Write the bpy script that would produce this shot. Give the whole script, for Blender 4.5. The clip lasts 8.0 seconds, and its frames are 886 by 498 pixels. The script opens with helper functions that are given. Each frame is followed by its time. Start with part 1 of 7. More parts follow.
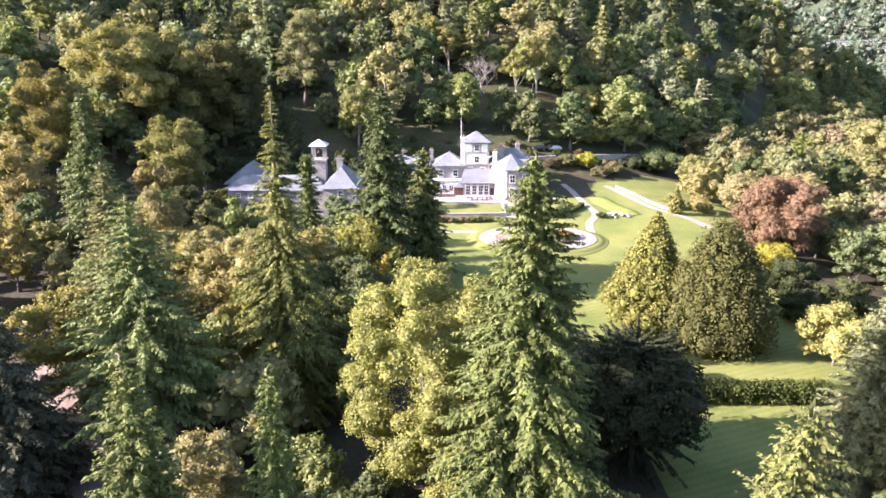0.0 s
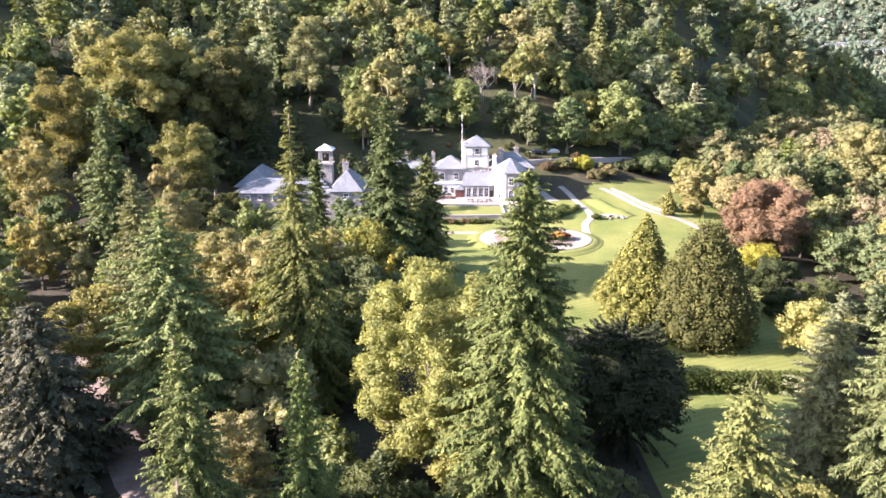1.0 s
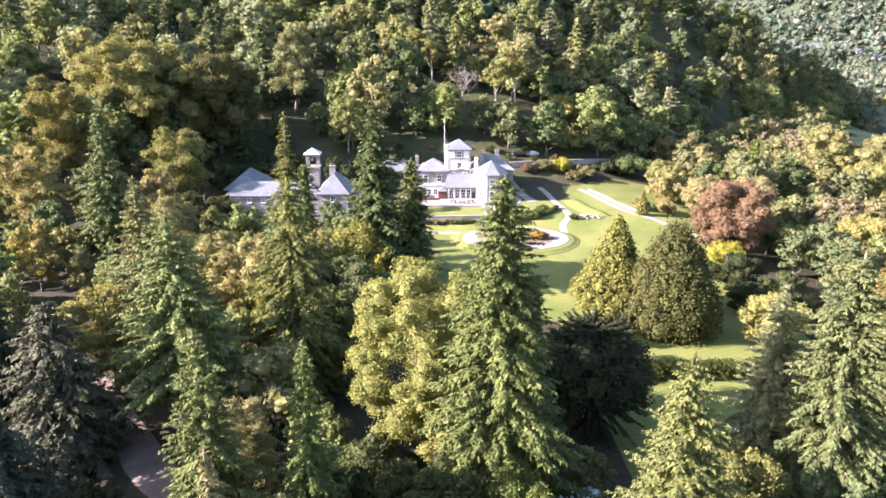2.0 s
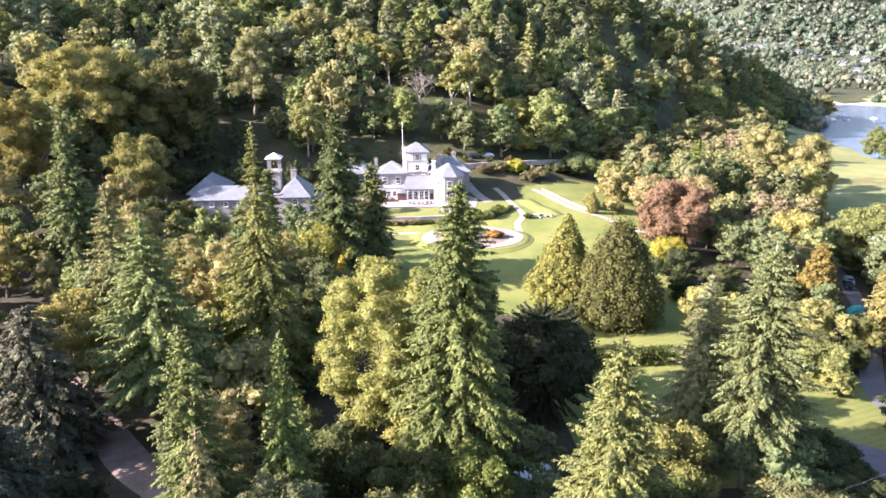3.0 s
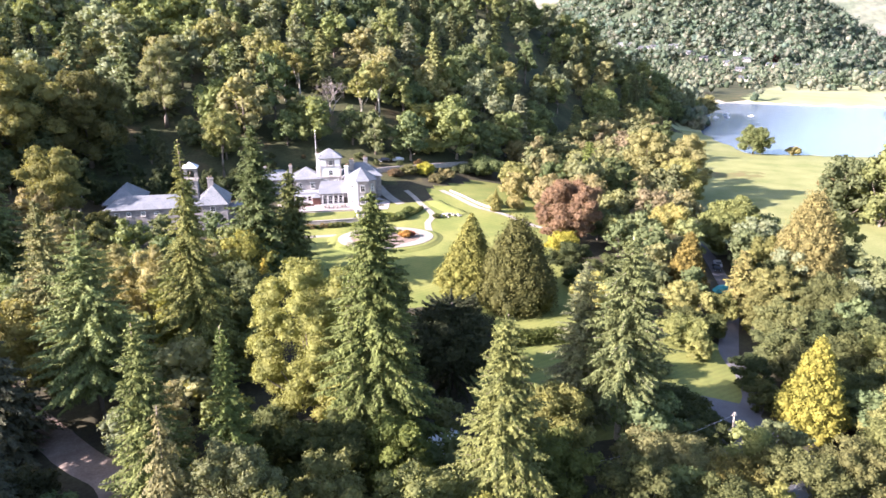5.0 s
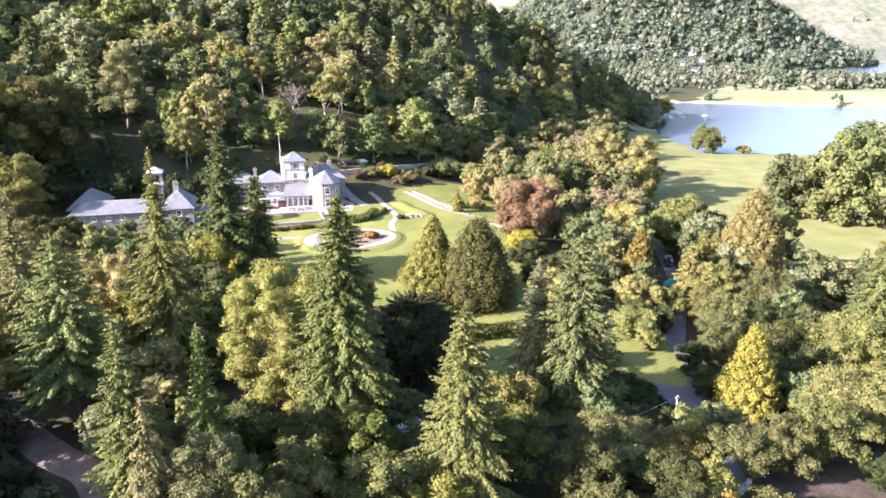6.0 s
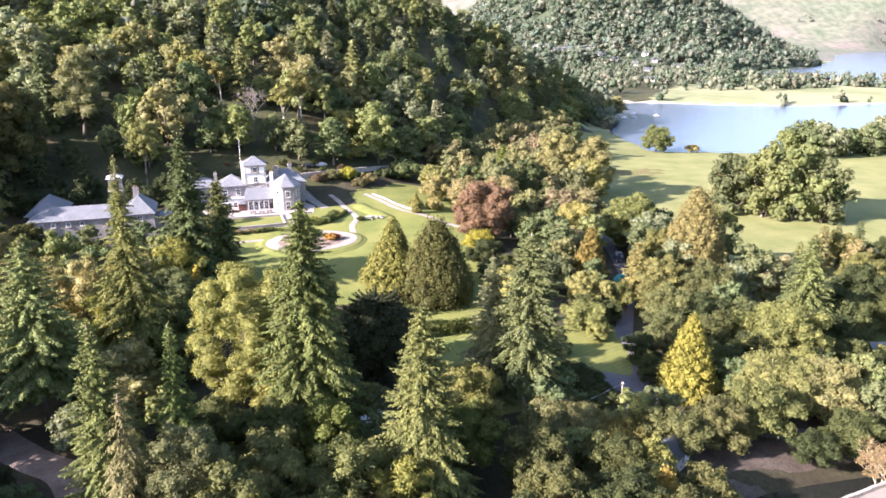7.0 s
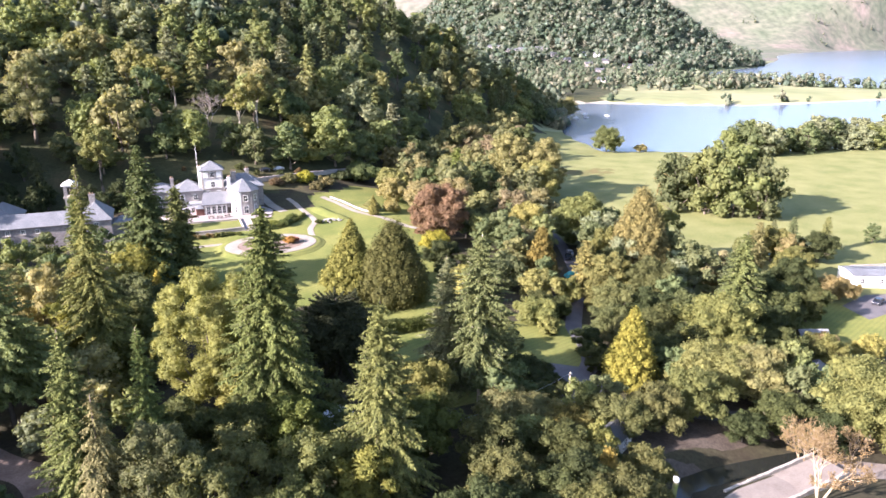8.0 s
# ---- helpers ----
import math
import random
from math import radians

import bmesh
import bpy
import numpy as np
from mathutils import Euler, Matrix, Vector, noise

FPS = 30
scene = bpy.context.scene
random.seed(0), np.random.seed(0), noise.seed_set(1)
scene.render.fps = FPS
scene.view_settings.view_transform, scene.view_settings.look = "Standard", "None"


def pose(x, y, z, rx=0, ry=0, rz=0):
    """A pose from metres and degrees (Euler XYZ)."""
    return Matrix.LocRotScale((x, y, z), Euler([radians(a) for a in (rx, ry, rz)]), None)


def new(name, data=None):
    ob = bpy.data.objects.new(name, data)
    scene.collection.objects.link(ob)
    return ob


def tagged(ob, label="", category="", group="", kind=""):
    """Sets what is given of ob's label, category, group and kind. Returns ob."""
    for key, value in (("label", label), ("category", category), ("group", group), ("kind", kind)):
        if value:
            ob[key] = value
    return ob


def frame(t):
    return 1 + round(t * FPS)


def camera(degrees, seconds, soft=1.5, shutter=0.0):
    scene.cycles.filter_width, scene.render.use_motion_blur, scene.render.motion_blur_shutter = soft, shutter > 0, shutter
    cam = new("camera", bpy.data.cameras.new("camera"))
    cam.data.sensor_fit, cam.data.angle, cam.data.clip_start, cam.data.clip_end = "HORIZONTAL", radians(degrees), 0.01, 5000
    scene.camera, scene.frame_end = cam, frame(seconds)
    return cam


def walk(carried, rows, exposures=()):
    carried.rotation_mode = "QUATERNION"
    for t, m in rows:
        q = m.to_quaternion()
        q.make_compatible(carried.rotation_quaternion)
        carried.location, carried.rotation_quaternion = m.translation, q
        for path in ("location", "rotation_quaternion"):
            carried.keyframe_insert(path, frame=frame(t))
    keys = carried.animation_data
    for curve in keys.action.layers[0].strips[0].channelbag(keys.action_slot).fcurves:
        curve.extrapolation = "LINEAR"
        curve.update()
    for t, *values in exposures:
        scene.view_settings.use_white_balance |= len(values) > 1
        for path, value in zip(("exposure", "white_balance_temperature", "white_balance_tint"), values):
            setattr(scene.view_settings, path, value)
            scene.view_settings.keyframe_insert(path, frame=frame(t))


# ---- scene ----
cam = camera(65.3, 8.0, soft=1.6)
METRES, EYE, TILT, LEAN, TURN = 50.0, 42.0, -17.0, 0.0, 0.0
ROWS = [
    (0.0, 0.0, 0.0, 0.0, 0.0, 0.0, -0.0),
    (0.5, -0.0038, -0.0696, 0.0009, -0.0, -0.01, 0.0),
    (1.0, -0.0075, -0.1389, 0.0017, 0.01, -0.01, 0.01),
    (2.5, -0.0156, -0.3367, -0.0005, -2.92, -0.04, 0.92),
    (3.0, -0.0194, -0.4014, -0.0012, -4.75, -0.08, 1.46),
    (3.5, -0.024, -0.4651, -0.0017, -6.55, -0.13, 2.0),
    (4.0, -0.0294, -0.5279, -0.0022, -8.34, -0.22, 2.54),
    (4.5, -0.0353, -0.5893, -0.0032, -10.11, -0.31, 3.07),
    (5.0, -0.042, -0.6496, -0.0046, -11.76, -0.41, 3.55),
    (6.5, -0.0681, -0.8242, -0.0066, -16.18, -0.74, 4.87),
    (7.0, -0.0793, -0.8812, -0.0058, -17.88, -0.89, 5.36),
    (7.5, -0.0919, -0.9372, -0.0039, -19.59, -1.05, 5.84),
    (8.0, -0.1053, -0.9923, -0.0021, -21.33, -1.23, 6.32),
]
walk(cam, [(t, pose(0, 0, EYE, TILT, LEAN, TURN) @ pose(METRES * x, METRES * y, METRES * z, 90 + pitch, roll, yaw)) for t, x, y, z, yaw, pitch, roll in ROWS], [(0.0, 2.65, 5980, 21), (3.5, 2.71, 5980, 21), (6.5, 2.52, 5980, 21), (8.0, 2.39, 5980, 21)])

# ---- sky, sun, exposure ----
SUN_TO = Vector((-0.99, -0.12, 0.0)).normalized()
SUN_EL = radians(24)
world = bpy.data.worlds.new("sky")
scene.world = world
world.use_nodes = True
wn = world.node_tree
sky = wn.nodes.new("ShaderNodeTexSky")
sky.sky_type = "NISHITA"
sky.sun_disc = False
sky.sun_elevation = SUN_EL
sky.sun_rotation = math.atan2(SUN_TO.x, SUN_TO.y)
sky.air_density, sky.dust_density, sky.altitude = 1.0, 2.0, 100
wn.links.new(sky.outputs["Color"], wn.nodes["Background"].inputs["Color"])
wn.nodes["Background"].inputs["Strength"].default_value = 0.085
sun_data = bpy.data.lights.new("sun", "SUN")
sun_data.energy, sun_data.angle, sun_data.color = 5.0, radians(0.53), (1.0, 0.875, 0.81)
sun = new("sun", sun_data)
sun_dir = Vector((SUN_TO.x * math.cos(SUN_EL), SUN_TO.y * math.cos(SUN_EL), math.sin(SUN_EL)))
sun.matrix_world = Matrix.Translation((-60, -40, 120)) @ sun_dir.to_track_quat("Z", "Y").to_matrix().to_4x4()

# ---- materials ----
def mat(name, base, rough=0.8, spec=0.3, metal=0.0):
    m = bpy.data.materials.new(name)
    m.use_nodes = True
    b = m.node_tree.nodes["Principled BSDF"]
    b.inputs["Base Color"].default_value = (*base, 1)
    b.inputs["Roughness"].default_value = rough
    b.inputs["Specular IOR Level"].default_value = spec
    b.inputs["Metallic"].default_value = metal
    return m, m.node_tree, b


def coords(nt):
    return nt.nodes.new("ShaderNodeNewGeometry").outputs["Position"]


def noise_tex(nt, scale, detail=4, rough=0.55, vec=None):
    n = nt.nodes.new("ShaderNodeTexNoise")
    n.inputs["Scale"].default_value = scale
    n.inputs["Detail"].default_value = detail
    n.inputs["Roughness"].default_value = rough
    nt.links.new(vec if vec else coords(nt), n.inputs["Vector"])
    return n.outputs["Fac"]


def ramp(nt, fac, stops):
    r = nt.nodes.new("ShaderNodeValToRGB")
    while len(r.color_ramp.elements) < len(stops):
        r.color_ramp.elements.new(0.5)
    for e, (p, c) in zip(r.color_ramp.elements, stops):
        e.position, e.color = p, (*c, 1)
    nt.links.new(fac, r.inputs["Fac"])
    return r.outputs["Color"]


def mixc(nt, fac, a, b, blend="MIX"):
    n = nt.nodes.new("ShaderNodeMix")
    n.data_type, n.blend_type = "RGBA", blend
    for sock, v in ((n.inputs[0], fac), (n.inputs[6], a), (n.inputs[7], b)):
        if hasattr(v, "is_output"):
            nt.links.new(v, sock)
        else:
            sock.default_value = v if not isinstance(v, tuple) else (*v, 1)
    return n.outputs[2]


def mathn(nt, op, a, b=0.0):
    n = nt.nodes.new("ShaderNodeMath")
    n.operation = op
    for sock, v in ((n.inputs[0], a), (n.inputs[1], b)):
        if hasattr(v, "is_output"):
            nt.links.new(v, sock)
        else:
            sock.default_value = v
    return n.outputs[0]


def bump(nt, b, height, strength=0.5, dist=0.05):
    n = nt.nodes.new("ShaderNodeBump")
    n.inputs["Strength"].default_value = strength
    n.inputs["Distance"].default_value = dist
    nt.links.new(height, n.inputs["Height"])
    nt.links.new(n.outputs["Normal"], b.inputs["Normal"])


def two_scale(name, stops_big, big, stops_small, small, rough=0.85, spec=0.2, bump_s=0.4, bump_d=0.05):
    """A surface whose colour changes at a large and at a small scale."""
    m, nt, b = mat(name, (0.5, 0.5, 0.5), rough, spec)
    c1 = ramp(nt, noise_tex(nt, big), stops_big)
    c2 = ramp(nt, noise_tex(nt, small, 6), stops_small)
    nt.links.new(mixc(nt, 1.0, c1, c2, "MULTIPLY"), b.inputs["Base Color"])
    bump(nt, b, noise_tex(nt, small * 1.7, 5), bump_s, bump_d)
    return m


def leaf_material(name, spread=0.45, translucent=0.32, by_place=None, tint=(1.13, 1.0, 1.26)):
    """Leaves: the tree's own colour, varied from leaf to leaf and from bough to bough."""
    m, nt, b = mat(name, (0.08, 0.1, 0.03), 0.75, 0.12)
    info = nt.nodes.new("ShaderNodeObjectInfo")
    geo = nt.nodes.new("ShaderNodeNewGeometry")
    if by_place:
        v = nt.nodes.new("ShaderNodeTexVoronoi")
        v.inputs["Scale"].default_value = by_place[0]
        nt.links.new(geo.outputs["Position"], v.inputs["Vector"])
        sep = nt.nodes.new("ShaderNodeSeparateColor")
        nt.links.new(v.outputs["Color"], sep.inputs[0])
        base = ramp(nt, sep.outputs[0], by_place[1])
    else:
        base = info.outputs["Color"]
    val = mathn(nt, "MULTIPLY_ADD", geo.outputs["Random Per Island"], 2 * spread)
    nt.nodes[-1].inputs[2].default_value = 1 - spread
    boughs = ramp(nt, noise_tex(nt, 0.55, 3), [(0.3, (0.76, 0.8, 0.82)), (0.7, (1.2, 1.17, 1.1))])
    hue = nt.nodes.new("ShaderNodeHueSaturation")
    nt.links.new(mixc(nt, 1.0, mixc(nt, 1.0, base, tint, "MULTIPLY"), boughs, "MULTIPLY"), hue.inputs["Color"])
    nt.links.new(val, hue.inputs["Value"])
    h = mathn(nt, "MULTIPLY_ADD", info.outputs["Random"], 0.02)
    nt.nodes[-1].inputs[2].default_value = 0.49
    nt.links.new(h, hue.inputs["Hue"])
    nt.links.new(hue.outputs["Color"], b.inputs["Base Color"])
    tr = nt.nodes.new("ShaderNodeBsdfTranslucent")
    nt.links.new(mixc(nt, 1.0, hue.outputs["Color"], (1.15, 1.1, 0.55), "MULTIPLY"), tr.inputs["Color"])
    mx = nt.nodes.new("ShaderNodeMixShader")
    mx.inputs[0].default_value = translucent
    nt.links.new(b.outputs[0], mx.inputs[1])
    nt.links.new(tr.outputs[0], mx.inputs[2])
    nt.links.new(mx.outputs[0], nt.nodes["Material Output"].inputs["Surface"])
    return m


M_LEAF = leaf_material("leaves", 0.13, 0.36, None, (1.44, 1.27, 1.24))
M_NEEDLE = leaf_material("needles", 0.24, 0.18, None, (1.25, 1.03, 1.0))
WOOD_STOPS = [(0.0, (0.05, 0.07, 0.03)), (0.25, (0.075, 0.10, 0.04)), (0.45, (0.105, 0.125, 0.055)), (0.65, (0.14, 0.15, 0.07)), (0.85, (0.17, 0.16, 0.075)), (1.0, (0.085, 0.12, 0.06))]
# far leaf tints lean blue and pale: distance haze put into the colour
M_HAZED_LEAF = leaf_material("far_leaves", 0.24, 0.3, (0.085, WOOD_STOPS), (1.0, 1.02, 1.5))
M_HAZED_LEAF_PALE = leaf_material("hazy_leaves", 0.2, 0.35, (0.085, WOOD_STOPS), (1.15, 1.22, 1.95))
M_UNDERWOOD = two_scale("underwood", [(0.35, (0.045, 0.06, 0.035)), (0.65, (0.065, 0.08, 0.045))], 0.05, [(0.3, (0.7, 0.7, 0.7)), (0.7, (1.1, 1.1, 1.1))], 0.4, 0.95)
M_BARK = two_scale("bark", [(0.3, (0.13, 0.10, 0.075)), (0.7, (0.22, 0.19, 0.15))], 0.8, [(0.3, (0.55, 0.55, 0.55)), (0.7, (1, 1, 1))], 7, 0.9)
M_PALEBARK = two_scale("pale_bark", [(0.3, (0.36, 0.30, 0.22)), (0.7, (0.55, 0.49, 0.40))], 0.9, [(0.3, (0.65, 0.65, 0.65)), (0.7, (1, 1, 1))], 8, 0.9)
M_FLOOR = two_scale("forest_floor", [(0.3, (0.045, 0.036, 0.024)), (0.7, (0.062, 0.058, 0.03))], 0.12, [(0.3, (0.6, 0.6, 0.6)), (0.7, (1.1, 1.1, 1.1))], 1.6, 0.95)
M_HILLFLOOR = two_scale("hill_floor", [(0.35, (0.035, 0.042, 0.018)), (0.55, (0.06, 0.062, 0.026)), (0.75, (0.12, 0.085, 0.045))], 0.07, [(0.3, (0.6, 0.6, 0.6)), (0.7, (1.1, 1.1, 1.1))], 1.2, 0.95)
M_FELL = two_scale("fell", [(0.38, (0.13, 0.15, 0.105)), (0.55, (0.165, 0.168, 0.13)), (0.72, (0.225, 0.19, 0.17))], 0.004, [(0.35, (0.6, 0.65, 0.6)), (0.7, (1.1, 1.05, 1.0))], 0.03, 0.95)
M_FARFIELD = two_scale("far_fields", [(0.4, (0.17, 0.19, 0.085)), (0.6, (0.27, 0.27, 0.14))], 0.006, [(0.3, (0.8, 0.8, 0.8)), (0.7, (1.05, 1.05, 1.05))], 0.05, 0.95)
M_SAND = two_scale("shore_sand", [(0.3, (0.34, 0.30, 0.23)), (0.7, (0.44, 0.40, 0.31))], 0.05, [(0.3, (0.8, 0.8, 0.8)), (0.7, (1, 1, 1))], 1.0, 0.95)


def grass_material(name, dark, light, stripe=0.0):
    m, nt, b = mat(name, light, 0.9, 0.15)
    c = ramp(nt, noise_tex(nt, 0.09, 5), [(0.32, dark), (0.68, light)])
    f = ramp(nt, noise_tex(nt, 2.5, 6, 0.7), [(0.25, (0.72, 0.74, 0.7)), (0.75, (1.12, 1.1, 1.05))])
    col = mixc(nt, 1.0, c, f, "MULTIPLY")
    if stripe:
        w = nt.nodes.new("ShaderNodeTexWave")
        w.inputs["Scale"].default_value = 0.28
        w.inputs["Distortion"].default_value = 0.6
        w.inputs["Detail"].default_value = 1.0
        mp = nt.nodes.new("ShaderNodeMapping")
        mp.inputs["Rotation"].default_value = (0, 0, 1.2)
        nt.links.new(coords(nt), mp.inputs["Vector"])
        nt.links.new(mp.outputs[0], w.inputs["Vector"])
        col = mixc(nt, 1.0, col, ramp(nt, w.outputs["Fac"], [(0.35, (1 - stripe,) * 3), (0.65, (1.04, 1.04, 1.0))]), "MULTIPLY")
    nt.links.new(col, b.inputs["Base Color"])
    bump(nt, b, noise_tex(nt, 9, 4), 0.6, 0.06)
    return m


M_LAWN = grass_material("mown_lawn", (0.115, 0.14, 0.038), (0.2, 0.202, 0.062), 0.06)
M_MEADOW = grass_material("meadow_grass", (0.15, 0.165, 0.06), (0.225, 0.225, 0.095))
M_BRACKEN = two_scale("bracken", [(0.4, (0.16, 0.13, 0.05)), (0.6, (0.14, 0.15, 0.05))], 0.2, [(0.3, (0.6, 0.6, 0.6)), (0.7, (1.1, 1.1, 1.1))], 2.2, 0.95)
M_GRAVEL = two_scale("pale_gravel", [(0.3, (0.25, 0.22, 0.18)), (0.7, (0.33, 0.295, 0.25))], 0.3, [(0.3, (0.75, 0.75, 0.75)), (0.7, (1.05, 1.05, 1.05))], 5, 0.95)
M_PAVING = two_scale("terrace_paving", [(0.3, (0.30, 0.26, 0.24)), (0.7, (0.39, 0.34, 0.32))], 0.4, [(0.3, (0.8, 0.8, 0.8)), (0.7, (1.0, 1.0, 1.0))], 3, 0.9)
M_ASPHALT = two_scale("asphalt", [(0.3, (0.10, 0.092, 0.095)), (0.7, (0.15, 0.14, 0.14))], 0.25, [(0.3, (0.8, 0.8, 0.8)), (0.7, (1.1, 1.1, 1.1))], 6, 0.85)
M_DIRT = two_scale("dirt_track", [(0.3, (0.17, 0.12, 0.09)), (0.7, (0.28, 0.22, 0.18))], 0.3, [(0.3, (0.7, 0.7, 0.7)), (0.7, (1.05, 1.05, 1.05))], 3, 0.95)
M_EARTH = two_scale("river_bank", [(0.3, (0.07, 0.055, 0.042)), (0.7, (0.13, 0.105, 0.08))], 0.3, [(0.3, (0.55, 0.55, 0.55)), (0.7, (1.05, 1.05, 1.05))], 2.5, 0.95)


def stone_material(name, a, b_, mortar, scale=1.0):
    """Coursed rubble: stones of uneven tone with recessed joints."""
    m, nt, b = mat(name, a, 0.88, 0.2)
    tc = nt.nodes.new("ShaderNodeTexCoord").outputs["Object"]
    sw = nt.nodes.new("ShaderNodeSeparateXYZ")
    nt.links.new(tc, sw.inputs[0])
    cb = nt.nodes.new("ShaderNodeCombineXYZ")
    nt.links.new(mathn(nt, "ADD", sw.outputs[0], sw.outputs[1]), cb.inputs[0])
    nt.links.new(sw.outputs[2], cb.inputs[1])
    br = nt.nodes.new("ShaderNodeTexBrick")
    nt.links.new(cb.outputs[0], br.inputs["Vector"])
    br.inputs["Scale"].default_value = scale
    br.inputs["Color1"].default_value, br.inputs["Color2"].default_value, br.inputs["Mortar"].default_value = (*a, 1), (*b_, 1), (*mortar, 1)
    br.inputs["Mortar Size"].default_value = 0.02
    br.inputs["Brick Width"].default_value, br.inputs["Row Height"].default_value = 0.62, 0.28
    c = mixc(nt, 1.0, br.outputs["Color"], ramp(nt, noise_tex(nt, 0.7), [(0.3, (0.75, 0.75, 0.78)), (0.7, (1.1, 1.08, 1.05))]), "MULTIPLY")
    nt.links.new(c, b.inputs["Base Color"])
    bump(nt, b, noise_tex(nt, 4, 5), 0.5, 0.04)
    return m


M_STONE = stone_material("slate_stone_wall", (0.20, 0.185, 0.18), (0.30, 0.275, 0.265), (0.36, 0.34, 0.32))
M_GARDENSTONE = stone_material("garden_stone", (0.30, 0.27, 0.23), (0.42, 0.38, 0.33), (0.3, 0.28, 0.25), 1.4)


def slate_material(name, a, b_):
    m, nt, b = mat(name, a, 0.6, 0.3)
    tc = nt.nodes.new("ShaderNodeTexCoord").outputs["Object"]
    sw = nt.nodes.new("ShaderNodeSeparateXYZ")
    nt.links.new(tc, sw.inputs[0])
    cb = nt.nodes.new("ShaderNodeCombineXYZ")
    nt.links.new(mathn(nt, "ADD", sw.outputs[0], sw.outputs[1]), cb.inputs[0])
    nt.links.new(mathn(nt, "MULTIPLY", sw.outputs[2], 1.9), cb.inputs[1])
    br = nt.nodes.new("ShaderNodeTexBrick")
    nt.links.new(cb.outputs[0], br.inputs["Vector"])
    br.inputs["Color1"].default_value, br.inputs["Color2"].default_value = (*a, 1), (*b_, 1)
    br.inputs["Mortar"].default_value = (a[0] * 0.5, a[1] * 0.5, a[2] * 0.5, 1)
    br.inputs["Mortar Size"].default_value = 0.015
    br.inputs["Brick Width"].default_value, br.inputs["Row Height"].default_value = 0.45, 0.33
    c = mixc(nt, 1.0, br.outputs["Color"], ramp(nt, noise_tex(nt, 0.5), [(0.3, (0.8, 0.82, 0.8)), (0.7, (1.12, 1.1, 1.08))]), "MULTIPLY")
    nt.links.new(c, b.inputs["Base Color"])
    bump(nt, b, br.outputs["Fac"], 0.4, 0.02)
    return m


M_SLATE = slate_material("roof_slate", (0.135, 0.142, 0.158), (0.19, 0.196, 0.21))
M_WHITE = two_scale("white_render", [(0.3, (0.62, 0.61, 0.60)), (0.7, (0.72, 0.71, 0.70))], 0.3, [(0.3, (0.9, 0.9, 0.88)), (0.7, (1, 1, 1))], 3, 0.8)
M_PAINT = two_scale("white_paint", [(0.3, (0.76, 0.75, 0.72)), (0.7, (0.82, 0.81, 0.79))], 0.5, [(0.3, (0.95, 0.95, 0.95)), (0.7, (1, 1, 1))], 6, 0.5, 0.4, 0.1)
M_LEAD = two_scale("lead_grey", [(0.3, (0.30, 0.31, 0.33)), (0.7, (0.4, 0.41, 0.43))], 0.5, [(0.3, (0.8, 0.8, 0.8)), (0.7, (1, 1, 1))], 4, 0.5, 0.4)
M_REDBROWN = two_scale("red_brown_timber", [(0.3, (0.10, 0.05, 0.04)), (0.7, (0.15, 0.07, 0.052))], 0.5, [(0.3, (0.7, 0.7, 0.7)), (0.7, (1, 1, 1))], 5, 0.7)
M_DARKTIMBER = two_scale("dark_timber", [(0.3, (0.05, 0.04, 0.03)), (0.7, (0.08, 0.065, 0.05))], 0.5, [(0.3, (0.7, 0.7, 0.7)), (0.7, (1, 1, 1))], 5, 0.7)
M_TERRACOTTA = two_scale("terracotta", [(0.3, (0.24, 0.15, 0.10)), (0.7, (0.33, 0.22, 0.16))], 0.8, [(0.3, (0.8, 0.8, 0.8)), (0.7, (1, 1, 1))], 6, 0.8)
M_RUBBER = mat("rubber", (0.02, 0.02, 0.02), 0.8)[0]
M_GLASS = mat("window_glass", (0.02, 0.022, 0.025), 0.06, 0.6)[0]
M_METAL = mat("grey_metal", (0.45, 0.45, 0.46), 0.4, 0.5, 0.8)[0]
M_CARDARK = mat("dark_car_paint", (0.02, 0.022, 0.03), 0.25, 0.6)[0]
M_CARWHITE = mat("white_car_paint", (0.75, 0.75, 0.74), 0.3, 0.5)[0]
M_CARSILVER = mat("silver_car_paint", (0.45, 0.46, 0.48), 0.3, 0.5, 0.4)[0]
M_BLUE = two_scale("blue_sheet", [(0.3, (0.02, 0.26, 0.50)), (0.7, (0.04, 0.36, 0.62))], 0.8, [(0.3, (0.8, 0.8, 0.8)), (0.7, (1, 1, 1))], 3, 0.5, 0.4)
M_TEAL = two_scale("teal_paint", [(0.3, (0.05, 0.33, 0.30)), (0.7, (0.08, 0.42, 0.38))], 0.8, [(0.3, (0.85, 0.85, 0.85)), (0.7, (1, 1, 1))], 3, 0.4, 0.4)
m_w, nt_w, b_w = mat("lake_water", (0.10, 0.125, 0.17), 0.2, 0.6)
bump(nt_w, b_w, noise_tex(nt_w, 0.35, 5, 0.6), 0.35, 0.25)
M_WATER = m_w
M_BECK = mat("beck_water", (0.02, 0.022, 0.018), 0.12, 0.35)[0]
M_DECK = two_scale("bridge_deck", [(0.3, (0.21, 0.175, 0.15)), (0.7, (0.27, 0.235, 0.2))], 0.4, [(0.3, (0.8, 0.8, 0.8)), (0.7, (1, 1, 1))], 4, 0.95)
M_ROCK = two_scale("grey_rock", [(0.3, (0.22, 0.21, 0.19)), (0.7, (0.38, 0.36, 0.32))], 0.6, [(0.3, (0.6, 0.6, 0.6)), (0.7, (1.05, 1.05, 1.05))], 4, 0.9)
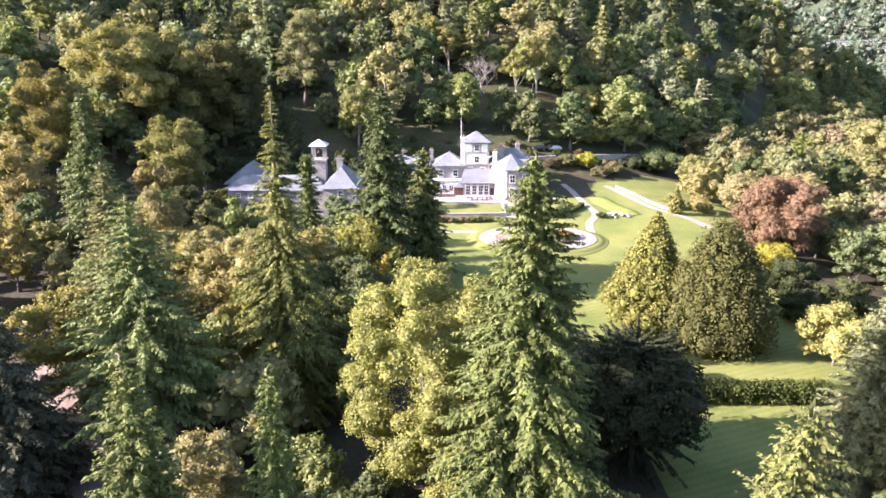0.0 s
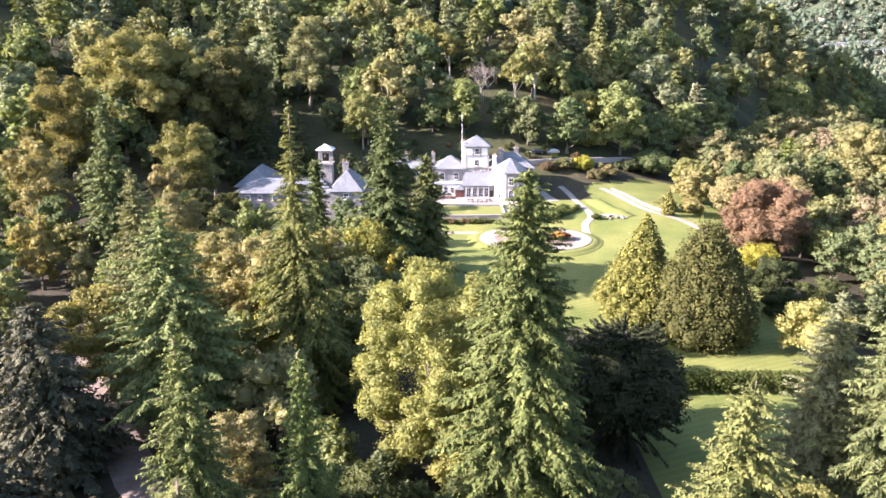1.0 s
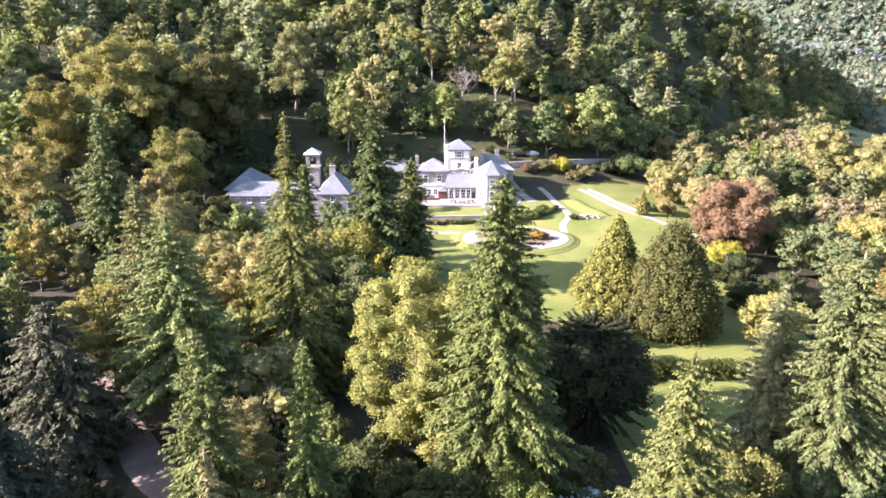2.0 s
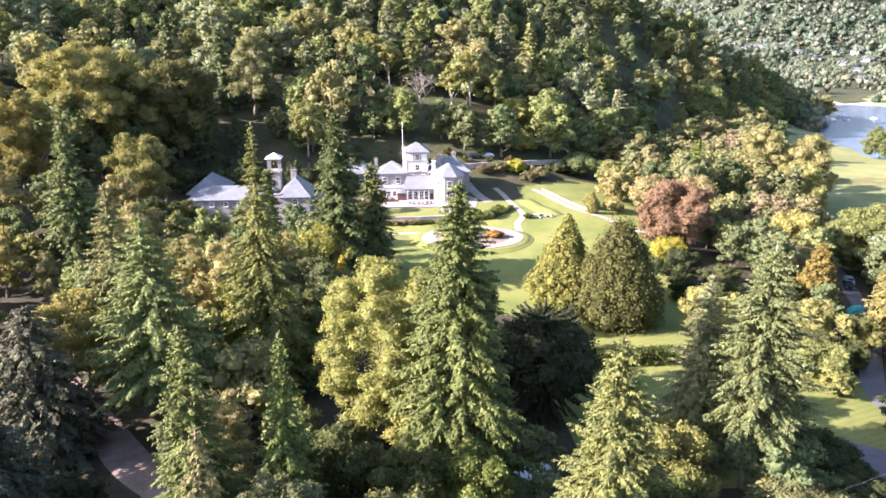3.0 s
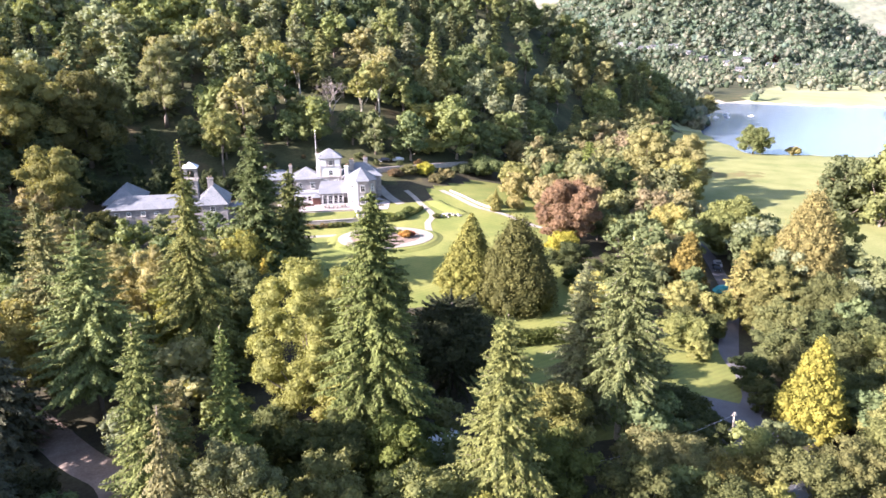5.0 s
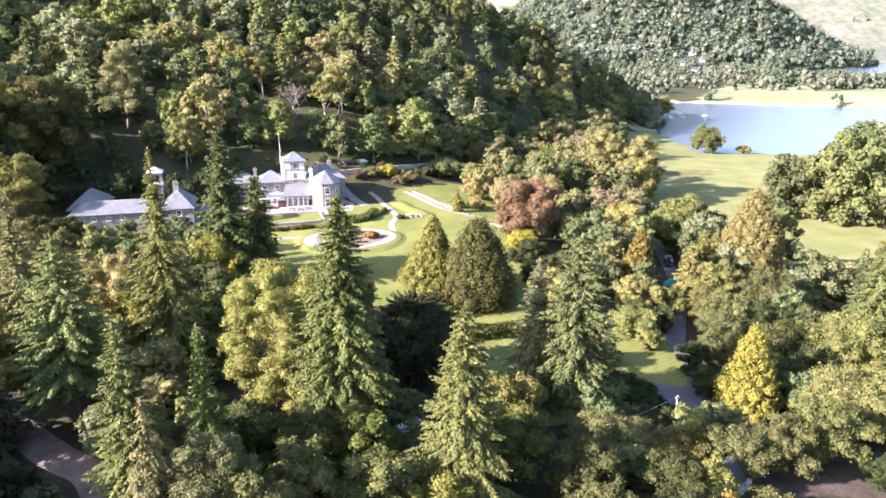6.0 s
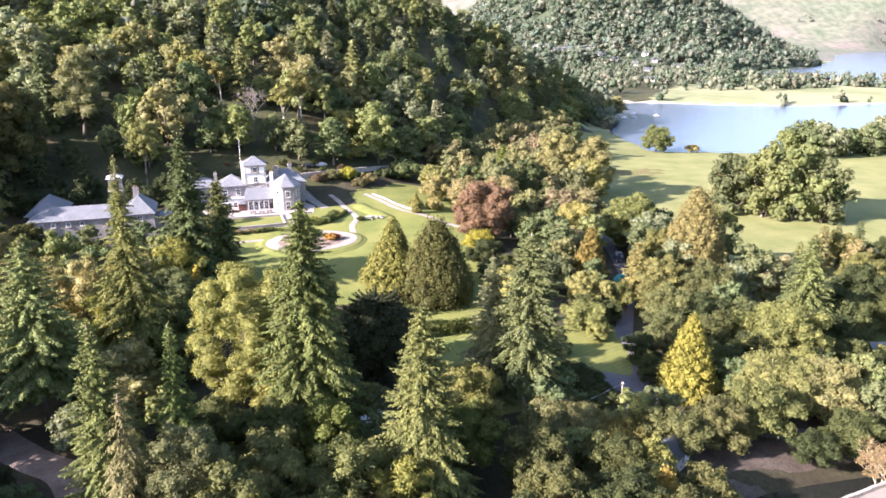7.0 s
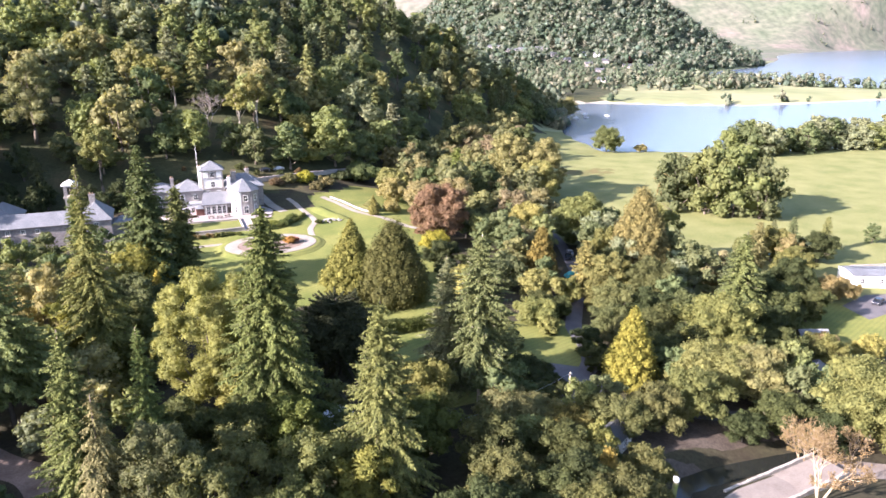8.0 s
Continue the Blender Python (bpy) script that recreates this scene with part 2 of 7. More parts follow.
M_MOSS = two_scale("mossy_wood", [(0.4, (0.16, 0.20, 0.05)), (0.6, (0.26, 0.25, 0.12))], 0.8, [(0.3, (0.6, 0.6, 0.6)), (0.7, (1.05, 1.05, 1.05))], 5, 0.95)

# ---- the lie of the land ----
LAKE_NEAR = [(262, 375), (337, 508), (413, 582), (447, 555), (487, 525), (536, 499), (600, 487), (688, 493), (741, 487), (900, 500), (1500, 520), (1500, 190), (900, 160), (450, 252), (330, 268), (245, 305)]
LAKE_FAR = [(800, 900), (962, 1045), (1285, 1195), (1900, 1700), (2455, 2174), (3318, 2655), (4900, 2850), (4900, 800), (1500, 640), (900, 640), (850, 760)]
LAKE_Z = -10.0
# round hills and fells: x, y, height, spread
HILLS = [(960, 1560, 217, 210), (1000, 1800, 120, 260), (1330, 3300, 470, 520), (2500, 3750, 330, 420), (3150, 3450, 330, 420), (3850, 3000, 300, 400), (4400, 2400, 250, 420)]


def sm(a, b, x):
    t = np.clip((x - a) / (b - a), 0, 1)
    return t * t * (3 - 2 * t)


def softplus(s, k):
    return k * np.logaddexp(0, s / k)


def inside_by(poly, x, y):
    """Distance to a shore, positive on the water."""
    best = np.full(np.shape(x), 1e9)
    odd = np.zeros(np.shape(x), bool)
    for (ax, ay), (bx, by) in zip(poly, poly[1:] + poly[:1]):
        t = np.clip(((x - ax) * (bx - ax) + (y - ay) * (by - ay)) / ((bx - ax) ** 2 + (by - ay) ** 2), 0, 1)
        best = np.minimum(best, np.hypot(x - ax - t * (bx - ax), y - ay - t * (by - ay)))
        cross = (ay > y) != (by > y)
        odd ^= cross & (x < (bx - ax) * (y - ay) / (by - ay if by != ay else 1e-9) + ax)
    return np.where(odd, best, -best)


def hill_s(x, y):
    """How far behind the foot of the wooded hill."""
    foot = 192 + softplus(x - 45, 10) - 0.6 * softplus(-58 - x, 10)
    g = 1 / (1 + np.exp(-(x - 45) / 10)) - 0.6 / (1 + np.exp((x + 58) / 10))
    return (y - foot) / np.sqrt(1 + g * g)


def ground_z(x, y):
    x, y = np.asarray(x, float), np.asarray(y, float)
    flat = -3.0 - 5.0 * sm(45, 125, x)
    top = -0.4 + 1.4 * sm(150, 160, y)
    z = flat + (top - flat) * sm(92, 140, y) * (1 - sm(48, 110, x))
    z = z + 2.0 * sm(300, 700, y) * sm(-200, 100, x)
    s = softplus(hill_s(x, y), 6)
    u = (x - 45) * 0.7071 + (y - 192) * 0.7071
    cap = 1.0 + 30 * (1 - sm(230, 380, u)) + 0.5 * softplus(360 - u, 18)
    rise = (0.42 + 0.4 * sm(40, 130, x)) * s
    z = z + rise * cap / (rise**4 + cap**4) ** 0.25
    for hx, hy, h, sp in HILLS:
        z = z + h * np.maximum(0, np.exp(-((x - hx) ** 2 + (y - hy) ** 2) / (2 * sp * sp)) - 0.03)
    for poly, shore in ((LAKE_NEAR, 40), (LAKE_FAR, 140)):
        d = inside_by(poly, x, y)
        z = np.where(d > 0, LAKE_Z - 0.3 - 0.12 * np.minimum(d, 40), LAKE_Z + 0.1 + (z - LAKE_Z) * sm(0, shore, -d))
    # the beck below the bridge
    r = np.abs(y - (16.5 + 0.16 * (x - 60) + 1.5 * np.sin(x * 0.12)))
    z = z - 2.2 * (1 - sm(2.0, 5.0, r)) * sm(38, 46, x) * (1 - sm(108, 120, x))
    return z


def gz(x, y):
    return float(ground_z(x, y))


# ---- building helpers ----
def part(name, bm, material, parent=None, label=""):
    me = bpy.data.meshes.new(name)
    bm.to_mesh(me)
    bm.free()
    me.materials.append(material)
    ob = new(name, me)
    if parent is not None:
        ob.parent = parent
    if label:
        ob["label"] = label
    return ob


def array_mesh(name, co, faces, material, smooth=False):
    """A mesh from arrays: co (n, 3); faces: arrays of (m, 3) or (m, 4)."""
    me = bpy.data.meshes.new(name)
    me.vertices.add(len(co))
    me.vertices.foreach_set("co", np.asarray(co, np.float32).ravel())
    loops = np.concatenate([f.ravel() for f in faces]).astype(np.int32)
    totals = np.concatenate([np.full(len(f), f.shape[1]) for f in faces]).astype(np.int32)
    me.loops.add(len(loops))
    me.loops.foreach_set("vertex_index", loops)
    me.polygons.add(len(totals))
    me.polygons.foreach_set("loop_start", np.concatenate([[0], np.cumsum(totals)[:-1]]).astype(np.int32))
    me.polygons.foreach_set("use_smooth", np.full(len(totals), smooth))
    me.update(calc_edges=True)
    me.validate()
    me.materials.append(material)
    return me


def box(bm, x0, x1, y0, y1, z0, z1, bevel=0.0):
    m = Matrix.Translation(((x0 + x1) / 2, (y0 + y1) / 2, (z0 + z1) / 2)) @ Matrix.Diagonal((x1 - x0, y1 - y0, z1 - z0, 1))
    r = bmesh.ops.create_cube(bm, size=1, matrix=m)
    if bevel:
        es = list({e for v in r["verts"] for e in v.link_edges})
        bmesh.ops.bevel(bm, geom=es, offset=bevel, segments=1, affect="EDGES")
    return bm


def prism(bm, pts, z0, z1):
    """An upright body over a plan outline."""
    lo = [bm.verts.new((x, y, z0)) for x, y in pts]
    hi = [bm.verts.new((x, y, z1)) for x, y in pts]
    n = len(pts)
    for i in range(n):
        bm.faces.new((lo[i], lo[(i + 1) % n], hi[(i + 1) % n], hi[i]))
    bm.faces.new(lo[::-1])
    bm.faces.new(hi)
    bmesh.ops.recalc_face_normals(bm, faces=bm.faces)
    return bm


def tube(bm, pts, radii, sides=6):
    """A tapered limb along points."""
    rings = []
    for i, (p, r) in enumerate(zip(pts, radii)):
        d = Vector(pts[min(i + 1, len(pts) - 1)]) - Vector(pts[max(i - 1, 0)])
        q = d.to_track_quat("Z", "Y")
        rings.append([bm.verts.new(Vector(p) + q @ Vector((r * math.cos(2 * math.pi * k / sides), r * math.sin(2 * math.pi * k / sides), 0))) for k in range(sides)])
    for a, b in zip(rings, rings[1:]):
        for k in range(sides):
            bm.faces.new((a[k], a[(k + 1) % sides], b[(k + 1) % sides], b[k])).smooth = True
    bm.faces.new(rings[0][::-1])
    bm.faces.new(rings[-1])
    return bm


def thing(name, x, y, z=None, turn=0.0):
    e = new(name)
    e.empty_display_size = 0.5
    e.matrix_basis = pose(x, y, gz(x, y) if z is None else z, 0, 0, turn)
    return e


# ---- ground and water ----
def axis(lo, hi, a, b, fine, growth=1.12):
    mid = list(np.arange(a, b + 0.1, fine))
    left, right, st = [], [], fine
    v = a
    while v > lo:
        st = min(st * growth, 90)
        v -= st
        left.append(v)
    v, st = b, fine
    while v < hi:
        st = min(st * growth, 12 if v < 1000 else 90)
        v += st
        right.append(v)
    return np.array(left[::-1] + mid + right)


GX, GY = axis(-2600, 5200, -100, 190, 3.0), axis(-700, 5000, -40, 250, 3.0)
mx, my = np.meshgrid(GX, GY)
mz = ground_z(mx, my)
nx_, ny_ = len(GX), len(GY)
idx = np.arange(nx_ * ny_).reshape(ny_, nx_)
quads = np.stack([idx[:-1, :-1], idx[:-1, 1:], idx[1:, 1:], idx[1:, :-1]], -1).reshape(-1, 4)
me = array_mesh("ground", np.stack([mx, my, mz], -1).reshape(-1, 3), [quads], M_FLOOR, True)
for m_ in (M_HILLFLOOR, M_LAWN, M_MEADOW, M_FELL, M_FARFIELD, M_SAND, M_BRACKEN, M_UNDERWOOD):
    me.materials.append(m_)
cx = ((mx[:-1, :-1] + mx[1:, 1:]) / 2).ravel()
cy = ((my[:-1, :-1] + my[1:, 1:]) / 2).ravel()
cz = ground_z(cx, cy)
which = np.zeros(len(cx), np.int32)
hs = hill_s(cx, cy)
which[hs > 4] = 1
lawn = (cx > -4) & (cx < 66) & (cy > 100) & (cy < 180) & (cx + 0.25 * (cy - 140) < 66)
lawn |= (cx > 40) & (cx < 92) & (cy > 145) & (cy < 205) & (hs < -3)
lawn |= (cx > 58) & (cx < 73) & (cy > 52) & (cy < 78)
lawn |= (cx > 22) & (cx < 60 + 0.12 * (cy - 50)) & (cy > 46) & (cy <= 112)
which[lawn & (hs < 2)] = 2
meadow = (cx > 118 - 0.1 * (cy - 100)) & (hs < -6) & (cy > 40) & (cy < 420)
which[meadow] = 3
which[meadow & (np.hypot((cx - 190) / 20, (cy - 240) / 9) + 0.35 * np.sin(cx * 0.45) * np.cos(cy * 0.6) < 0.8)] = 7
far = np.hypot(cx, cy) > 470
which[far & (hs < 0)] = 5
which[far & (cz > 120)] = 4
which[np.hypot(cx, cy) > 2200] = 4
which[(np.hypot(cx - 1000, cy - 1480) < 560) & (cz > -4)] = 8
dl = np.maximum(inside_by(LAKE_NEAR, cx, cy), inside_by(LAKE_FAR, cx, cy))
which[(dl > -9) & far & (np.hypot(cx, cy) < 1250) & (cx > 405)] = 6
me.polygons.foreach_set("material_index", which)
tagged(new("ground", me), "grassy and wooded valley floor rising into a steep hillside", "ground", kind="structure")

bm = bmesh.new()
bmesh.ops.create_grid(bm, x_segments=4, y_segments=4, size=2600)
bmesh.ops.translate(bm, verts=bm.verts, vec=(2500, 2600, LAKE_Z))
tagged(part("water", bm, M_WATER), "pale blue rippled lake between fields and fells", "lake", kind="structure")
def ribbon(name, pts, width, material, lift, label, category, across=3, step=2.0):
    """A road or path laid on the ground along a line."""
    line = [Vector((x, y, 0)) for x, y in pts]
    fine = []
    for i in range(len(line) - 1):
        p0, p1, p2, p3 = line[max(i - 1, 0)], line[i], line[i + 1], line[min(i + 2, len(line) - 1)]
        n = max(2, int((p2 - p1).length / step))
        for k in range(n):
            t = k / n
            fine.append(0.5 * (2 * p1 + (p2 - p0) * t + (2 * p0 - 5 * p1 + 4 * p2 - p3) * t * t + (3 * p1 - p0 - 3 * p2 + p3) * t**3))
    fine.append(line[-1])
    bm = bmesh.new()
    rows = []
    for i, p in enumerate(fine):
        d = (fine[min(i + 1, len(fine) - 1)] - fine[max(i - 1, 0)]).normalized()
        side = Vector((d.y, -d.x, 0))
        row = []
        for k in range(across + 1):
            w = (k / across - 0.5) * width * (1 + 0.06 * noise.noise(p * 0.4 + Vector((0, 0, k))))
            q = p + side * w
            row.append(bm.verts.new((q.x, q.y, gz(q.x, q.y) + lift - (0.05 if k in (0, across) else 0))))
        rows.append(row)
    for a, b in zip(rows, rows[1:]):
        for k in range(across):
            bm.faces.new((a[k], a[k + 1], b[k + 1], b[k])).smooth = True
    bmesh.ops.recalc_face_normals(bm, faces=bm.faces)
    return tagged(part(name, bm, material), label, category, kind="structure")


def patch(name, pts, material, lift, label, category, rings=8):
    """A flat area laid on the ground inside an outline."""
    c = Vector((sum(p[0] for p in pts) / len(pts), sum(p[1] for p in pts) / len(pts), 0))
    out = []
    for a, b in zip(pts, pts[1:] + pts[:1]):
        for k in range(4):
            out.append(Vector((a[0] + (b[0] - a[0]) * k / 4, a[1] + (b[1] - a[1]) * k / 4, 0)))
    bm = bmesh.new()
    mid = bm.verts.new((c.x, c.y, gz(c.x, c.y) + lift))
    prev = None
    for r in range(1, rings + 1):
        ring = []
        for p in out:
            q = c + (p - c) * r / rings
            ring.append(bm.verts.new((q.x, q.y, gz(q.x, q.y) + lift)))
        n = len(ring)
        for i in range(n):
            if prev is None:
                bm.faces.new((mid, ring[i], ring[(i + 1) % n]))
            else:
                bm.faces.new((prev[i], ring[i], ring[(i + 1) % n], prev[(i + 1) % n]))
        prev = ring
    bmesh.ops.recalc_face_normals(bm, faces=bm.faces)
    if sum(f.normal.z for f in bm.faces) < 0:
        bmesh.ops.reverse_faces(bm, faces=bm.faces)
    return tagged(part(name, bm, material), label, category, kind="structure")


ribbon("drive", [(25.2, 196), (27.5, 186), (30, 177.5)], 3.0, M_GRAVEL, 0.10, "grey gravel drive beside the house", "drive")
ribbon("garden_path", [(33.9, 192), (35.3, 186), (36.2, 175.2), (37.1, 165.5), (36.2, 159.5), (34.0, 155.5), (33.6, 150)], 1.8, M_GRAVEL, 0.10, "grey gravel path between sloping lawns", "path")
ribbon("garden_path", [(-6, 151.5), (1, 151), (8, 151)], 1.6, M_GRAVEL, 0.12, "straight pale path below the retaining wall", "path")
ribbon("garden_path", [(46, 192), (49, 184), (51, 175), (52.8, 168.5), (55.8, 163.5), (61, 155.5), (66.5, 149)], 2.1, M_GRAVEL, 0.12, "pale gravel path at the lawn's edge", "path")
ribbon("road", [(122, 180), (112, 140), (101, 114), (94, 100), (85, 87), (78, 77), (73.5, 70), (71, 62), (67, 54), (61, 47), (64, 38), (78, 30), (96, 28), (112, 26)], 3.6, M_ASPHALT, 0.10, "grey asphalt valley road bending between trees", "road")
patch("car_park", [(54, 41), (63, 41), (65, 52), (59, 56), (52, 51)], M_ASPHALT, 0.06, "dark reddish tarmac yard under trees", "yard")
ribbon("track", [(-60, 92), (-44, 72), (-33, 58), (-26, 50), (-24, 36), (-30, 15), (-38, -10)], 5.0, M_DIRT, 0.08, "dirt track dappled with light under dark conifers", "track")
patch("terrace", [(-6, 173), (14, 173), (25, 172), (27, 181), (24, 186), (0, 186), (-8, 184)], M_PAVING, 0.10, "pinkish paved terrace along the house front", "terrace")
ribbon("water", [(x, 16.5 + 0.16 * (x - 60) + 1.5 * math.sin(x * 0.12)) for x in range(40, 120, 5)], 4.6, M_BECK, 0.2, "narrow dark beck in a stony bed", "stream")
ribbon("river_bank", [(36, 17), (44, 20), (52, 22.5), (60, 23.5), (70, 25), (80, 27), (92, 31)], 12.0, M_EARTH, 0.05, "bare stony bank above the beck", "bank", 6)
ribbon("lane", [(52, 6), (62, 10.2), (70, 11.5), (82, 12.5), (92, 9), (108, 0)], 4.4, M_DECK, 0.05, "pale worn lane crossing the stone bridge", "lane")

# ---- trees ----
_ico = bmesh.new()
bmesh.ops.create_icosphere(_ico, subdivisions=1, radius=1)
ICO_V = np.array([v.co[:] for v in _ico.verts])
ICO_F = np.array([[v.index for v in f.verts] for f in _ico.faces])
_ico.free()


def unit(v):
    return v / np.maximum(np.linalg.norm(v, axis=-1, keepdims=True), 1e-9)


def leaf_quads(P, N, T, L, W):
    """Rhombic leaf clusters at P, with normals N, lying along T, lengths L and widths W."""
    T = unit(T - N * (T * N).sum(-1, keepdims=True))
    B = np.cross(N, T)
    L, W = np.asarray(L)[:, None], np.asarray(W)[:, None]
    co = np.stack([P - T * L / 2, P + B * W / 2 - T * L * 0.08, P + T * L / 2, P - B * W / 2 - T * L * 0.08], 1).reshape(-1, 3)
    return co, np.arange(len(co)).reshape(-1, 4)


def leaf_tris(P, N, T, L, W):
    """Pointed leaf clusters, one triangle each."""
    T = unit(T - N * (T * N).sum(-1, keepdims=True))
    B = np.cross(N, T)
    L, W = np.asarray(L)[:, None], np.asarray(W)[:, None]
    co = np.stack([P + T * L * 0.62, P - T * L * 0.38 + B * W * 0.6, P - T * L * 0.38 - B * W * 0.6], 1).reshape(-1, 3)
    return co, np.arange(len(co)).reshape(-1, 3)


def lump_cloud(r, centres, radii, leaf, cover, core=0.72, squash=0.82):
    """Leaf clusters over a heap of rounded boughs, each with a dense heart."""
    P, N, L = [], [], []
    for i, (c, rad) in enumerate(zip(centres, radii)):
        n = max(6, int(cover * 4 * math.pi * rad * rad / (0.5 * leaf * leaf)))
        d = unit(r.normal(size=(n, 3)))
        d[:, 2] = np.where(d[:, 2] < -0.5, -d[:, 2], d[:, 2])
        bumpy = 1 + 0.16 * np.sin(d[:, 0] * 5 + i) * np.cos(d[:, 1] * 6 + 2 * i)
        p = c + d * rad * (bumpy * r.uniform(0.62, 1.2, n))[:, None] * np.array([1, 1, squash])
        gap = np.linalg.norm((p[:, None, :] - centres[None]) / np.array([1, 1, squash]), axis=-1) / radii[None]
        gap[:, i] = 9
        ok = gap.min(1) > 0.72
        P.append(p[ok])
        N.append(unit(d + r.normal(size=(n, 3)) * 0.8 + np.array([0, 0, 0.35]))[ok])
        L.append((leaf * r.uniform(0.6, 1.35, n))[ok])
    P, N, L = np.concatenate(P), np.concatenate(N), np.concatenate(L)
    co, quads = leaf_tris(P, N, r.normal(size=P.shape) + np.array([0, 0, -0.4]), L * 1.12, L * 0.78)
    cores, tris = [], []
    for i, (c, rad) in enumerate(zip(centres, radii)):
        wob = 1 + 0.2 * r.normal(size=(len(ICO_V), 1)).clip(-1, 1)
        tris.append(ICO_F + len(co) + len(ICO_V) * i)
        cores.append(c + ICO_V * rad * core * wob * np.array([1, 1, squash]))
    return np.concatenate([co] + cores), [quads, np.concatenate(tris)]


def trunk_mesh(name, height, radius, limbs, material, lean=0.0, sides=7):
    bm = bmesh.new()
    pts = [(lean * height * (k / 6) ** 2, 0.3 * radius * math.sin(k), height * k / 6 - 0.4 * (k == 0)) for k in range(7)]
    tube(bm, pts, [radius * (1.35 if k == 0 else 1 - 0.8 * k / 6) for k in range(7)], sides)
    for z0, tip in limbs:
        a = Vector((lean * height * (z0 / height) ** 2, 0, z0))
        b = Vector(tip)
        mid = (a + b) / 2 + Vector((0, 0, -0.12 * (b - a).length))
        r0 = radius * 0.42 * (1 - 0.5 * z0 / height)
        tube(bm, [a, mid, b], [r0, r0 * 0.6, r0 * 0.2], 5)
    me = bpy.data.meshes.new(name)
    bm.to_mesh(me)
    bm.free()
    me.materials.append(material)
    return me


def broad_meshes(seed, H, R, low=0.22, lumps=34, leaf=0.42, cover=0.36, peak=1.0, material=None, bark=None, spread=1.0):
    """Trunk and crown of a broadleaf tree. low: where the crown begins; peak above 1 makes it taller than round."""
    r = np.random.default_rng(seed)
    leaf *= 0.78 if leaf < 0.37 else 0.86
    zc, hv = H * (low + (1 - low) * 0.47), H * (1 - low) * 0.5
    # main boughs round the crown, each broken into smaller sprays of leaves
    nb = max(12, int(lumps * 0.6))
    k = np.arange(nb) + 0.5
    th = np.pi * (1 + 5**0.5) * k + r.uniform(0, 6) + r.normal(0, 0.25, nb)
    cz_ = 1 - (1.92 if low < 0.12 else 1.75) * k / nb
    f = np.where(cz_ > 0, np.sqrt(np.maximum(0, 1 - cz_**2)) ** peak, (1 - 0.55 * cz_**2))
    wob = r.uniform(0.76, 1.08, nb) * (1 + 0.09 * np.sin(th * 2 + seed) + 0.09 * np.sin(th + 3 * cz_ + seed))
    rb = R * r.uniform(0.27, 0.42, nb) * spread * (18 / nb) ** 0.33
    out = np.maximum(0.1, wob * R - rb * 0.6)
    main = np.stack([np.cos(th) * f * out, np.sin(th) * f * out, zc + cz_ * (hv - rb * 0.75) * r.uniform(0.84, 1.04, nb)], -1)
    way = unit(main - np.array([0, 0, zc - 0.2 * hv]))
    cen, rad = [main], [rb * 0.9]
    for j in range(4):
        d = unit(way + r.normal(0, 0.62, way.shape) + np.array([0, 0, 0.15]))
        cen.append(main + d * (rb * r.uniform(0.7, 1.0, nb))[:, None] * np.array([1, 1, 0.8]))
        rad.append(rb * r.uniform(0.3, 0.56, nb))
    lumps = nb * 5
    cen, rad = np.concatenate(cen), np.concatenate(rad)
    inner = np.array([[r.normal(0, 0.16) * R, r.normal(0, 0.16) * R, zc + q * hv] for q in (-0.35, 0.0, 0.4)])
    cen, rad = np.concatenate([cen, inner]), np.concatenate([rad, np.full(3, 0.5 * R)])
    co, faces = lump_cloud(r, cen, rad, leaf, cover)
    crown = array_mesh("crown", co, faces, material or M_LEAF, True)
    pick = r.permutation(lumps)[:6]
    limbs = [(H * r.uniform(low * 0.7, 0.5), tuple(cen[i])) for i in pick]
    return trunk_mesh("trunk", H * 0.72, max(0.16, 0.022 * H), limbs, bark or M_BARK), crown


